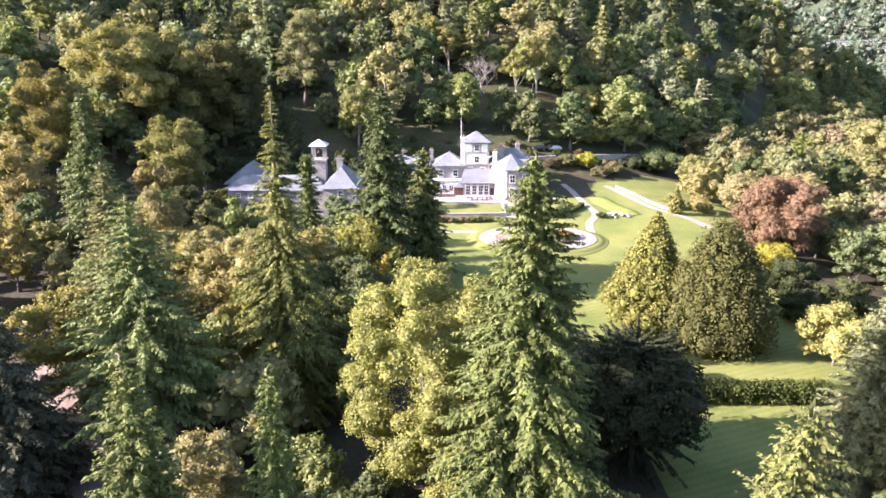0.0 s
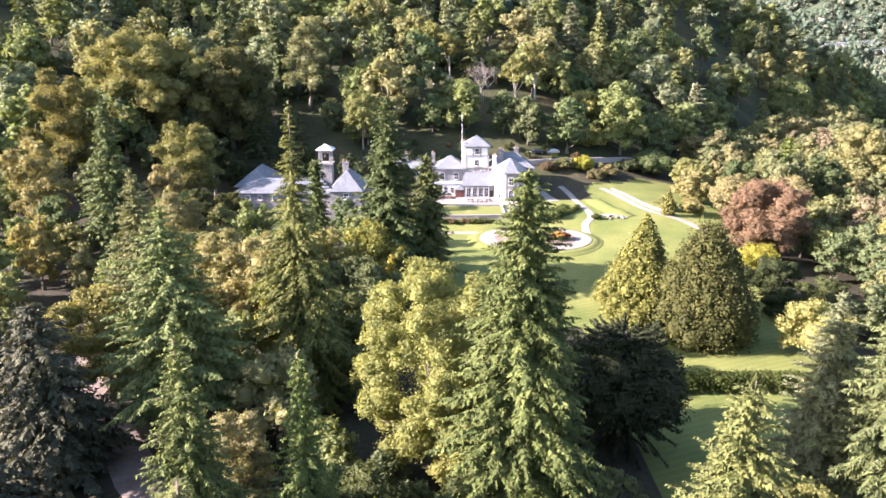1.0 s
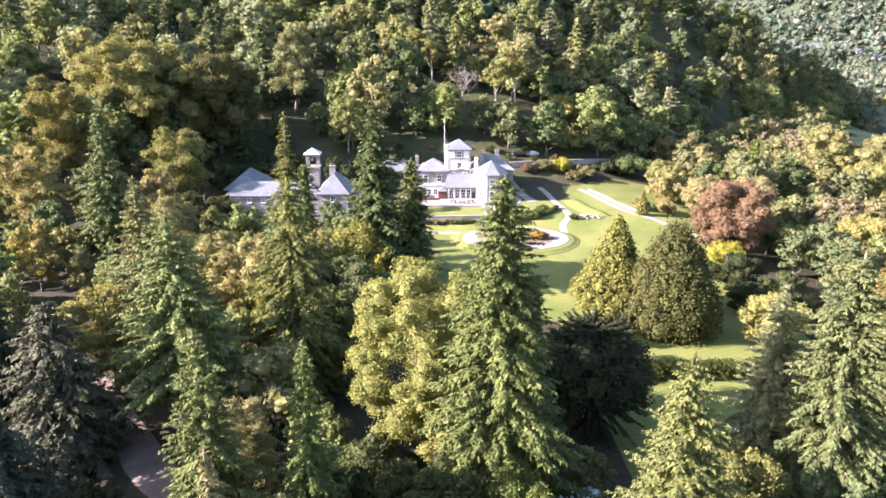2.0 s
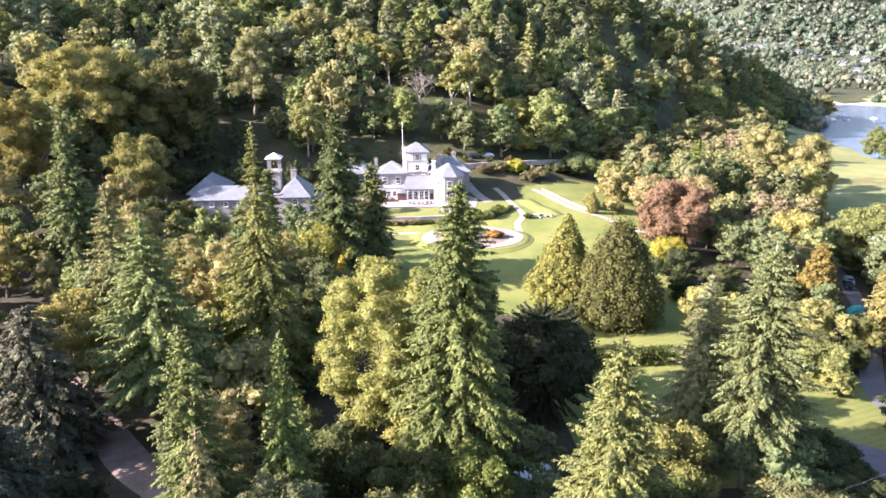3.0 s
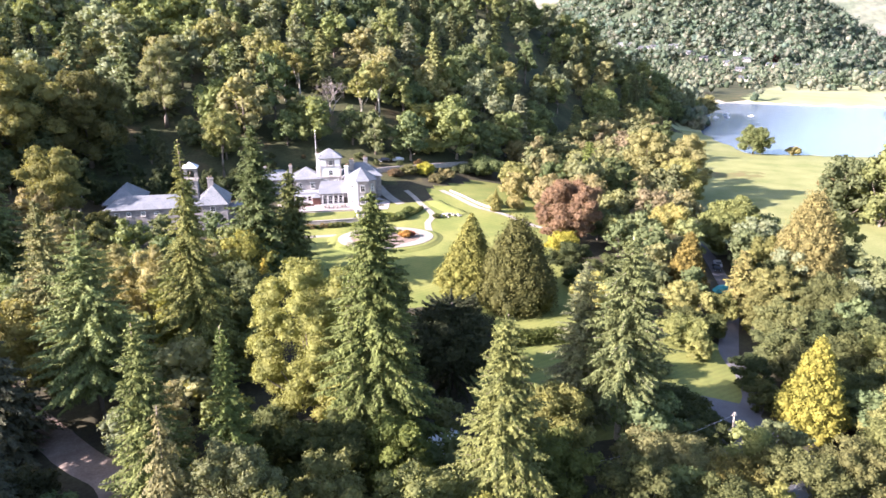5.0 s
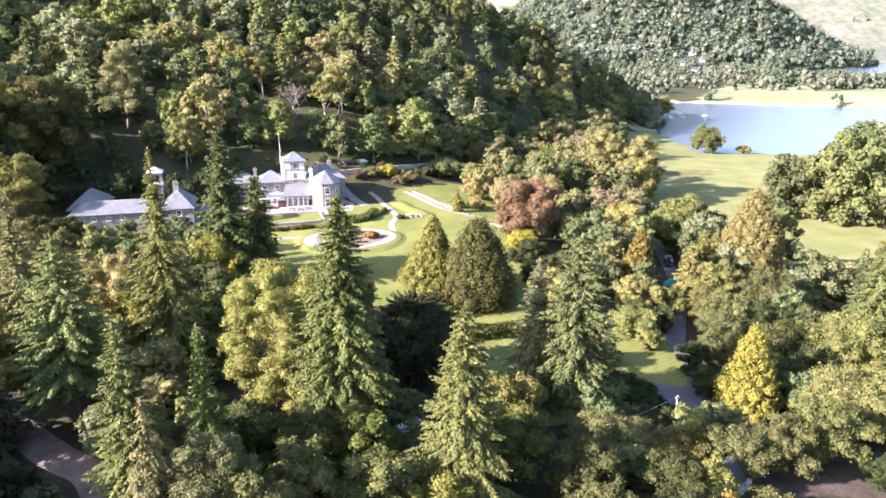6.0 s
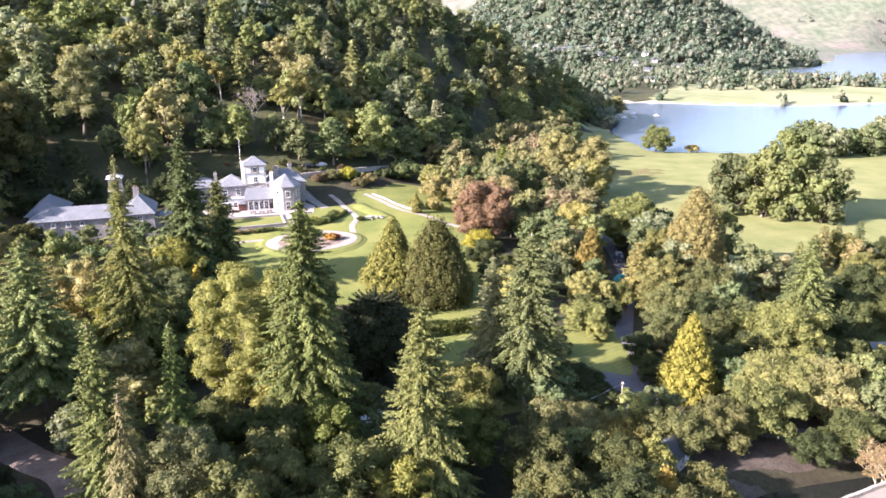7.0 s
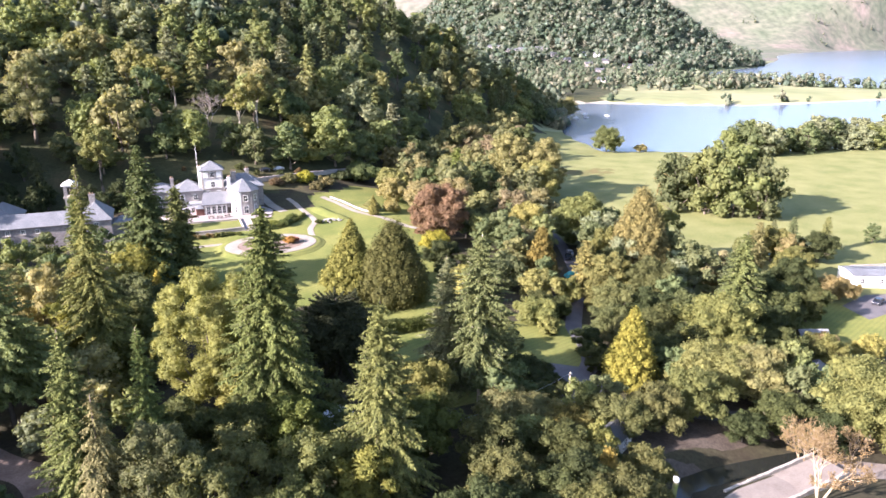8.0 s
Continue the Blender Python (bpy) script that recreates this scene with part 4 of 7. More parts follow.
broad_at(62.5, 29, 4.6, 4.4, (0.078, 0.090, 0.035), "olive broadleaf tree above the bank", low=0.08, leaf=0.3)
broad_at(71, 30.5, 5.0, 5.0, (0.085, 0.105, 0.036), "dark green oak above the beck", low=0.08, leaf=0.3)
broad_at(80.6, 37, 5.4, 7.2, (0.133, 0.152, 0.055), "light green oak with dense round boughs", low=0.08, leaf=0.32, lumps=44)
broad_at(87, 33, 5.2, 5.6, (0.148, 0.148, 0.070), "pale green oak beside the lane", low=0.08, leaf=0.32)
broad_at(91.6, 47, 9.6, 7.8, (0.113, 0.136, 0.043), "light green sycamore above the gardens", low=0.08, leaf=0.34, lumps=44)
broad_at(99, 20.5, 6.2, 9.6, (0.11, 0.135, 0.045), "large fresh green sycamore by the bridge", low=0.06, leaf=0.34, lumps=52)
broad_at(95, 9, 0.5, 4.5, (0.11, 0.135, 0.045), "fresh green sapling below the sycamore", low=0.05, leaf=0.32)
broad_at(50.5, 50, 2.2, 4.4, (0.039, 0.055, 0.023), "dark rounded bush in the yard's shade", name="bush", low=0.02, leaf=0.3)
broad_at(45, 57, 3.4, 3.6, (0.047, 0.062, 0.027), "dark evergreen bush beside the yard", name="bush", low=0.02, leaf=0.3)
broad_at(66.5, 69, 0.0, 2.4, (0.14, 0.16, 0.05), "light green bush by the road", name="bush", low=0.02, leaf=0.28)
broad_at(77.5, 57, 3.2, 4.6, (0.066, 0.082, 0.035), "dark green tree leaning over the road", low=0.03, leaf=0.32)
broad_at(76, 52, 1.6, 4.0, (0.070, 0.086, 0.035), "green tree beside the yard", low=0.03, leaf=0.32)
broad_at(75, 88, 4.0, 4.6, (0.16, 0.17, 0.06), "pale green tree between road and lawn", low=0.03, leaf=0.34)
broad_at(92, 84, 7.6, 5.2, (0.12, 0.13, 0.045), "olive tree above the road", low=0.03, leaf=0.36)
# two dark laurels added to deepen the shade beside the track
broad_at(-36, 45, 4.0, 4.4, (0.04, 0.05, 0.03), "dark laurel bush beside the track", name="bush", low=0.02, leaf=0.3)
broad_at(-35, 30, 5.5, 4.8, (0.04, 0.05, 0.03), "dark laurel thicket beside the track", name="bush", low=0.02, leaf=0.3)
broad_at(76, 172, 10.5, 6.0, (0.17, 0.165, 0.08), "pale straw-green birch behind the copper beech", low=0.04, leaf=0.4)
broad_at(70, 184, 9.0, 5.6, (0.19, 0.185, 0.08), "pale yellow-green birch by the path", low=0.04, leaf=0.4)
broad_at(74, 198, 10.0, 6.0, (0.15, 0.155, 0.06), "olive-green birch below the hill", low=0.04, leaf=0.4)
broad_at(84, 160, 12.5, 6.8, (0.17, 0.165, 0.08), "straw-coloured birch beside the copper beech", low=0.04, leaf=0.4)
broad_at(84, 142, 6.0, 4.8, (0.05, 0.065, 0.03), "dark green tree in the beech's shade", low=0.03, leaf=0.4)
broad_at(79, 64, 3.2, 4.4, (0.075, 0.095, 0.04), "dark green tree at the road bend", low=0.06, leaf=0.32)
broad_at(85, 72, 5.5, 4.6, (0.09, 0.11, 0.045), "dense green tree above the road", low=0.06, leaf=0.32)
broad_at(100, 78, 7.5, 5.8, (0.065, 0.085, 0.035), "dark broadleaf tree in the shade", low=0.06, leaf=0.34)
broad_at(97, 62, 4.5, 5.0, (0.06, 0.085, 0.035), "dark green thicket tree", low=0.05, leaf=0.34)
broad_at(124, 106, 12.0, 6.5, (0.115, 0.13, 0.04), "olive tree behind the tall conifer", low=0.06, leaf=0.36)
broad_at(126, 62, 1.5, 4.5, (0.07, 0.10, 0.04), "small dark tree beside the lawn", low=0.06, leaf=0.3)
broad_at(128, 84, 3.5, 4.6, (0.22, 0.21, 0.13), "pale thin-leaved tree by the gardens", low=0.06, leaf=0.28, cover=0.35)
broad_at(118, 44, -2.0, 3.3, (0.172, 0.129, 0.078), "pinkish-brown shrub by the lane", low=0.04, leaf=0.28)
broad_at(127, 41, -2.4, 3.2, (0.187, 0.187, 0.047), "yellowish shrub by the lane", low=0.04, leaf=0.28)
broad_at(150, 68, -1.5, 5.0, (0.18, 0.135, 0.07), "orange-tinted rounded garden tree", low=0.05, leaf=0.32)

# left wood
broad_at(-44.9, 76.7, 14.6, 6.0, (0.16, 0.165, 0.05), "rounded olive-yellow tree among conifers", low=0.08, leaf=0.36)
broad_at(-47.9, 114.6, 17.8, 6.2, PINK, "pinkish-grey birch with thin leaves", low=0.1, leaf=0.34, cover=0.35)
broad_at(-29.3, 95.6, 16.2, 5.6, STRAW, "straw-coloured birch in autumn leaf", low=0.08, leaf=0.36, peak=0.8)
broad_at(-37, 101, 15.5, 5.8, (0.17, 0.16, 0.075), "straw-brown birch beside the cedar", low=0.08, leaf=0.36, peak=0.8)
broad_at(-22, 106, 15.0, 5.4, (0.17, 0.165, 0.06), "yellow-brown birch below the stable block", low=0.08, leaf=0.36, peak=0.8)
broad_at(-13.8, 98, 11.0, 7.6, (0.07, 0.095, 0.045), "dark grey-green oak in the wood", low=0.06, leaf=0.38, lumps=44)
broad_at(-21, 84, 14.5, 6.5, (0.17, 0.185, 0.03), "yellow-green maple around a tall conifer", low=0.06, leaf=0.38, lumps=44)
broad_at(-14, 82, 11.5, 5.8, (0.075, 0.10, 0.035), "dark green tree under the tall conifer", low=0.06, leaf=0.38)
broad_at(-12, 112, 14.5, 6.2, (0.15, 0.155, 0.03), "olive-yellow tree before the firs", low=0.06, leaf=0.38)
broad_at(-65.9, 168, 24.5, 8.5, (0.13, 0.135, 0.045), "green and orange oak near the stable block", low=0.1, leaf=0.42)
broad_at(-56, 145, 12.5, 5.0, (0.04, 0.055, 0.022), "dark rounded holly beside the stable block", low=0.03, leaf=0.36)
broad_at(-50, 150, 10.5, 4.5, (0.05, 0.065, 0.022), "dark rounded evergreen before the stable block", low=0.03, leaf=0.36)
broad_at(69, 138, 16.0, 8.6, COPPER, "large copper beech with purplish-brown leaves", low=0.02, leaf=0.36, lumps=70, cover=0.4, peak=0.8)
broad_at(64, 128, 3.8, 4.2, (0.20, 0.20, 0.035), "yellow-green shrub tree before the copper beech", low=0.04, leaf=0.32)
broad_at(94, 129, 10.2, 7.2, (0.18, 0.17, 0.055), "orange-yellow tree by the road", low=0.05, leaf=0.38, lumps=44)
broad_at(86, 118, 6.5, 5.0, (0.17, 0.16, 0.095), "pale straw-leaved tree by the road", low=0.05, leaf=0.34, cover=0.4)
broad_at(116, 133, 9.8, 8.6, (0.105, 0.135, 0.045), "spreading green oak at the meadow's edge", low=0.05, leaf=0.4, lumps=48)
broad_at(128, 206, 20.5, 9.5, (0.165, 0.165, 0.075), "tall pale yellow-green tree above the meadow", low=0.06, leaf=0.45, lumps=44)
broad_at(139, 197, 18.0, 9.0, (0.16, 0.158, 0.075), "broad pale yellow-green tree by the meadow", low=0.06, leaf=0.45, lumps=44)
broad_at(131, 186, 12.0, 7.5, (0.16, 0.165, 0.06), "olive-green tree by the meadow", low=0.05, leaf=0.42)
broad_at(242, 299, 6.2, 8.6, (0.085, 0.115, 0.045), "lone round tree on the lake shore", low=0.05, leaf=0.5, lumps=40)
broad_at(262, 292, -4.8, 3.8, (0.16, 0.14, 0.06), "low round shrub on the lake shore", name="shrub", low=0.02, leaf=0.4, lumps=20)
broad_at(87, 234, 12.6, 5.4, (0.175, 0.155, 0.085), "pinkish straw birch at the foot of the hill", low=0.08, leaf=0.4, peak=0.8)
broad_at(66.3, 214, 9.2, 6.6, (0.075, 0.115, 0.05), "rounded dark green tree by the drive", low=0.03, leaf=0.4, lumps=44)
broad_at(59, 212, 6.8, 4.2, (0.045, 0.065, 0.035), "dark evergreen by the drive", low=0.02, leaf=0.4)
broad_at(48, 222, 15.4, 5.2, (0.15, 0.165, 0.05), "light green tree above the drive", low=0.1, leaf=0.4)
broad_at(48.5, 236, 27.2, 5.6, (0.17, 0.18, 0.06), "light green round-headed tree on the slope", low=0.3, leaf=0.42)
broad_at(-24.5, 203, 30.0, 5.4, (0.13, 0.15, 0.055), "light green tree behind the house", low=0.4, leaf=0.42)
broad_at(-98.9, 176, 38.2, 9.0, (0.13, 0.115, 0.04), "orange-yellow beech on the slope", low=0.1, leaf=0.45)
broad_at(-88, 203, 48.0, 16.5, (0.15, 0.155, 0.055), "huge spreading beech turning orange at the top", low=0.06, leaf=0.5, lumps=60)
# this beech's leaf colour is dimmed to stand for the hollow's shade
broad_at(-66, 210, 43.0, 13.5, (0.07, 0.075, 0.03), "large spreading beech with bare lower limbs", low=0.08, leaf=0.5, lumps=48)
broad_at(-46, 236, 52, 8.2, (0.115, 0.135, 0.075), "tall pale grey-green tree on the slope", low=0.12, leaf=0.45)
# trees that stand out on the hill
broad_at(-94, 150, 23.5, 6.5, (0.19, 0.17, 0.08), "weeping straw-coloured birch in the low wood", low=0.05, leaf=0.4)
fir_at(96.4, 313.6, 48.0, 5.0, (0.1, 0.125, 0.05), "dark pointed fir on the wooded hill", power=0.75, spray=0.8, spacing=1.0, core=0.6)
fir_at(180.3, 386.5, 50.6, 6.2, (0.14, 0.15, 0.06), "tall yellow-green spruce on the hill's shoulder", power=0.6, spray=0.8, spacing=1.0, core=0.65)
fir_at(-6.7, 259.9, 48.7, 4.6, (0.17, 0.19, 0.075), "pale green conical larch above the house", power=0.65, spray=0.8, spacing=1.0, core=0.5, low=0.3)
fir_at(12.2, 273.9, 54.4, 4.8, (0.17, 0.19, 0.075), "pale green pointed larch high above the house", power=0.65, spray=0.8, spacing=1.0, core=0.5, low=0.25)
broad_at(194.5, 348.1, 12.0, 6.0, (0.2, 0.185, 0.06), "golden-yellow tree at the hill's foot", low=0.06, leaf=0.45)
broad_at(177.7, 360.3, 25.0, 4.5, (0.19, 0.19, 0.08), "pale yellow-green tree on the shaded hill", low=0.06, leaf=0.45)
broad_at(132.0, 286.3, 8.2, 5.0, (0.14, 0.095, 0.06), "reddish copper-brown tree at the hill's foot", low=0.06, leaf=0.45)
broad_at(59.5, 286.7, 44.2, 8.5, (0.17, 0.155, 0.085), "broad brownish-green oak on the slope", low=0.06, leaf=0.5)
broad_at(27.7, 263.6, 39.2, 5.0, (0.16, 0.175, 0.07), "light green round tree on the slope", low=0.06, leaf=0.5)
broad_at(127.8, 321.4, 33.2, 7.0, (0.12, 0.145, 0.06), "green spreading oak on the wooded hill", low=0.06, leaf=0.5)
PALE_STEM = broad_meshes(77, 24, 4.6, 0.5, 20, 0.5, 0.4, 0.8, None, M_PALEBARK)
for x, y in ((-9, 251), (-3.5, 254), (2, 250), (24, 232), (31, 236)):
    plant(PALE_STEM, x, y, (0.14, 0.15, 0.055), "tall woodland tree with a bare pale stem", "tree", "tall_stemmed_tree", "tall trees above the house", None, (1, 1, random.uniform(0.85, 1.1)))
plant(bare_meshes(11, 17, 5, bark=two_scale("grey_twigs", [(0.3, (0.30, 0.26, 0.22)), (0.7, (0.4, 0.35, 0.3))], 0.8, [(0.3, (0.7, 0.7, 0.7)), (0.7, (1, 1, 1))], 6, 0.9)), 13.5, 243, label="bare grey tree on the slope above the house", category="tree", name="bare_tree")
TWIGS = two_scale("tan_twigs", [(0.3, (0.36, 0.28, 0.18)), (0.7, (0.5, 0.40, 0.27))], 0.8, [(0.3, (0.7, 0.7, 0.7)), (0.7, (1, 1, 1))], 6, 0.9)


def thin_leaves(twigs, seed, count, size):
    """The last few leaves scattered along a tree's twigs."""
    r = np.random.default_rng(seed)
    co = np.array([v.co[:] for v in twigs.vertices])
    P = co[r.integers(0, len(co), count)] + r.normal(0, 0.12, (count, 3))
    c3, t3 = leaf_tris(P, unit(r.normal(size=P.shape)), r.normal(size=P.shape), r.uniform(0.6, 1.3, count) * size, r.uniform(0.5, 0.9, count) * size)
    return array_mesh("leaves", c3, [t3], M_LEAF)


for x, y, h, seed, leaves in ((72.3, 7.2, 14.0, 12, 6500), (80.5, 16.5, 8.5, 14, 4200)):
    bare = bare_meshes(seed, h, 5, 5, TWIGS)
    plant(bare + [thin_leaves(bare[1], seed, leaves, 0.2)], x, y, (0.16, 0.135, 0.07), "tan twiggy tree with its last brown leaves by the bridge", "tree", "bare_tree")

# more trees between the road, the gardens and the beck
THICKET = [broad_meshes(401 + k, 11, 5, 0.03, 30, 0.32, 0.36, (1.0, 0.8, 1.1, 0.7, 0.9)[k]) for k in range(5)]
# (8, 80) and (13.5, 91) stand mostly hidden, added to shade the lower lawn
for x, y, top, rad, tone in ((8, 80, 12, 5.5, 0), (13.5, 91, 10, 5.0, 1), (123, 67, 4, 5.5, 0), (131, 60, 2.5, 4.6, 1), (150, 82, 3, 5, 2), (141, 74, 3.5, 5, 0), (118, 56, 3.5, 5, 1), (107, 52, 4.5, 5.5, 0), (112, 40, 1, 4.5, 2), (103, 43, 2.5, 5, 1), (160, 98, 4, 5.5, 2), (172, 92, 2.5, 5, 0), (86, 56, 5, 5.5, 1), (90, 66, 4.5, 5, 0), (86, 79, 3.5, 4, 2), (70, 80, 2.0, 3.6, 1), (54, 64, 1.5, 3.4, 0), (98, 92, 6.0, 5, 0), (106, 106, 7, 5.2, 2), (78, 47, 4.0, 5.0, 1), (84, 47, 5, 5, 0), (36, 16, 5, 4.6, 1), (25, 14, 8, 5, 0), (40, 17, 6.0, 4.6, 0), (60, 113, 6.5, 4.4, 0), (66, 106, 5.0, 4.4, 1), (58, 105, 3.5, 3.2, 0), (50, 41, 1.8, 3.4, 1), (74, 50, 2.6, 3.2, 1), (52, 45, 1.6, 3.0, 0), (75, 23.5, 0.5, 3.2, 0), (83, 24, 2.0, 4.4, 1), (74.5, 77.5, 1.0, 2.8, 1), (81, 85, 2.2, 3.2, 2), (88, 19, 1.0, 3.6, 0), (68.5, 57.5, 2.6, 3.2, 0), (66.0, 51, 1.4, 2.6, 1), (47, 21.5, 2.6, 3.0, 0), (43, 26, 5.0, 4.2, 1)):
    tall = top - gz(x, y)
    kind = THICKET[int(x * 3 + y) % 5]
    # filler tones are kept dark: understory shade put into the leaf colour
    plant(kind, x, y, ((0.036, 0.05, 0.02), (0.055, 0.07, 0.026), (0.10, 0.11, 0.038))[tone], ("dark green", "dull green", "olive-green")[tone] + " broadleaf tree in the valley thicket", "tree", "broadleaf_tree", "trees of the valley thicket", (x * 37 + y * 11) % 360, (rad / 5, rad / 5, tall / 11))

# ---- the woods that fill the slopes ----
def clear_of(x, y):
    """Whether a filler tree may stand here: off lawns, roads, buildings and the meadow."""
    if -12 < x < 70 and 96 < y < 197:
        return False
    if -60 < x < -10 and 146 < y < 182:
        return False
    if 20 < x < 62 and 40 < y < 114:
        return False
    if x > 112 - 0.1 * (y - 100) and hill_s(x, y) < -4 and y < 420:
        return False
    if 46 < x and y < 70:
        return False
    if math.hypot(x - 14, y - 46) < 5.5:
        return False
    if abs(x + 33 - (y - 58) * -0.8) < 6 and 0 < y < 100:
        return False
    return True


PROTO = [broad_meshes(201, 15, 5.6, 0.05, 22, 0.66, 0.26), broad_meshes(202, 17, 5.2, 0.06, 24, 0.66, 0.26, 0.75), broad_meshes(203, 13, 6.2, 0.03, 22, 0.68, 0.26), broad_meshes(204, 18, 4.6, 0.16, 20, 0.62, 0.26, 0.7), broad_meshes(205, 14, 5.0, 0.03, 18, 0.64, 0.26, 1.0), fir_meshes(206, 19, 4.9, power=0.7, spacing=1.2, spray=1.0, core=0.62), fir_meshes(207, 17, 4.2, power=0.8, spacing=1.2, spray=0.95, core=0.6)]
SLOPE_COLOURS = [(0.115, 0.145, 0.055), (0.074, 0.105, 0.047), (0.13, 0.145, 0.062), (0.12, 0.15, 0.085), (0.15, 0.16, 0.075), (0.08, 0.104, 0.048), (0.15, 0.138, 0.066), (0.12, 0.15, 0.06), (0.165, 0.155, 0.058)]
KINDS = ["rounded broadleaf tree", "tall oval broadleaf tree", "spreading broadleaf tree", "slender broadleaf tree", "bushy broadleaf tree", "pointed conifer", "slim conifer"]
TINTS = ["mid-green", "dark green", "olive-green", "grey-green", "yellowish green", "deep green", "russet", "fresh green", "autumn yellow"]
taken = [(o.location.x, o.location.y) for o in scene.objects if o.type == "EMPTY" and o.parent is None]
rw = random.Random(21)


def sow(count, xs, ys, gap, sizes, where, group, place, mix=(0, 1, 2, 3, 4, 4, 2, 5, 6)):
    made = tries = 0
    while made < count and tries < count * 60:
        tries += 1
        x, y = rw.uniform(*xs), rw.uniform(*ys)
        if not where(x, y) or any((x - a) ** 2 + (y - b) ** 2 < gap * gap for a, b in taken):
            continue
        taken.append((x, y))
        k = rw.choice(mix)
        # light put into leaf colour: dimmed in the shaded hollow, brighter on the sunny side
        hollow_shade = -80 < x < -38 and 160 < y < 238
        painted_sun = group == "trees on the slope" and x < -45 and not hollow_shade
        c = rw.choices(range(9), (4, 2, 3, 7, 2, 2, 1, 3, 1) if painted_sun else (5, 5, 3, 6, 1.5, 5, 0.6, 3, 0.4))[0] if k < 5 else rw.choice((1, 5, 0, 3))
        # trees along road and beck mostly take dark colours, for understory shade
        c = rw.choice((1, 5)) if hollow_shade or ("along" in group and rw.random() < 0.6) else c
        s = rw.uniform(*sizes)
        w = s * rw.uniform(0.9, 1.15)
        plant(PROTO[k], x, y, tuple(v * (1.15 if painted_sun else 0.75 if hollow_shade else 1.05) for v in SLOPE_COLOURS[c]), f"{TINTS[c]} {KINDS[k]} {place}", "conifer" if k > 4 else "tree", "conifer" if k > 4 else ("hillside_tree" if "slope" in group else "broadleaf_tree"), group, rw.uniform(0, 360), (w, w, s))
        made += 1


# the foot and face of the hill behind the house
def slope_ok(x, y):
    s = hill_s(x, y)
    clearing = -14 < x < 42 and y < 213
    return 3 < s < 140 and not clearing and not (-60 < x < 30 and s < 7)


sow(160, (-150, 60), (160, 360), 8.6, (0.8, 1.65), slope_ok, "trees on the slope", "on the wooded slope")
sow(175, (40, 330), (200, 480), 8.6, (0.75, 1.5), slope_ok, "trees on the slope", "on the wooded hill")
for k in range(30):
    x, y = rw.uniform(-16, 44), rw.uniform(198.5, 216)
    s = rw.uniform(0.12, 0.24)
    plant(PROTO[rw.choice((0, 2, 4))], x, y, rw.choice(((0.06, 0.075, 0.03), (0.04, 0.055, 0.022), (0.10, 0.075, 0.04), (0.07, 0.085, 0.035))), "low shrub on the bank behind the house", "shrub", "shrub", "shrubs on the bank", None, (s * 1.3, s * 1.3, s))
for k in range(26):
    x, y = rw.uniform(-66, -6), rw.uniform(184, 199)
    s = rw.uniform(0.4, 0.62)
    plant(PROTO[rw.choice((0, 1, 4))], x, y, (0.035, 0.05, 0.022), "dark evergreen tree at the foot of the slope", "tree", "evergreen_tree", "evergreens behind the stable block", None, (s, s, s))
# the low wood at the left
sow(55, (-120, -8), (62, 165), 8.5, (0.65, 1.0), lambda x, y: clear_of(x, y) and hill_s(x, y) < 3, "trees in the lower wood", "in the lower wood", (0, 1, 2, 4, 4, 3))
sow(26, (-30, 18), (8, 62), 6.5, (0.4, 0.62), clear_of, "trees in the lower wood", "under the conifers", (0, 2, 4))
# between the copper beech and the lake
sow(62, (74, 240), (140, 345), 8.5, (0.95, 1.35), lambda x, y: -75 < hill_s(x, y) < 4 and x < 138 + 0.5 * (y - 200) and not (x < 84 and y < 158), "trees at the hill's foot", "at the foot of the hill", (0, 1, 2, 4, 1))
for o in [o for o in scene.objects if o.type == "EMPTY" and o.get("group") == "trees at the hill's foot"]:
    k = rw.choices(range(6), (4, 4, 3, 3, 2, 2))[0]
    o["label"] = ("straw-coloured", "pale yellow-green", "olive", "grey-green", "pinkish-brown", "dark green")[k] + " tree at the foot of the hill"
    for c in o.children:
        c.color = (*((0.13, 0.135, 0.064), (0.125, 0.14, 0.06), (0.11, 0.122, 0.048), (0.1, 0.118, 0.056), (0.12, 0.112, 0.066), (0.055, 0.078, 0.032))[k], 1)


# thickets along the road and the beck
def off_road(x, y):
    pts_ = [(112, 140), (101, 114), (94, 100), (85, 87), (78, 77), (73.5, 70), (71, 62), (67, 54), (61, 47), (64, 38), (78, 30)]
    best = 99.0
    for (ax, ay), (bx, by) in zip(pts_, pts_[1:]):
        t = min(1, max(0, ((x - ax) * (bx - ax) + (y - ay) * (by - ay)) / ((bx - ax) ** 2 + (by - ay) ** 2)))
        best = min(best, math.hypot(x - ax - t * (bx - ax), y - ay - t * (by - ay)))
    return best


sow(30, (62, 132), (58, 140), 6.5, (0.6, 0.95), lambda x, y: off_road(x, y) > 6.5 and x < 128 and not (x < 74 and y > 108) and math.hypot(x - 92, y - 108) > 8 and not (x < 72 and y < 90), "trees along the road", "beside the valley road", (0, 2, 4, 1))
sow(16, (38, 104), (22, 46), 5.0, (0.5, 0.7), lambda x, y: off_road(x, y) > 6 and not (50 < x < 66 and y > 36) and y > 27, "trees along the beck", "above the beck", (0, 2, 4))
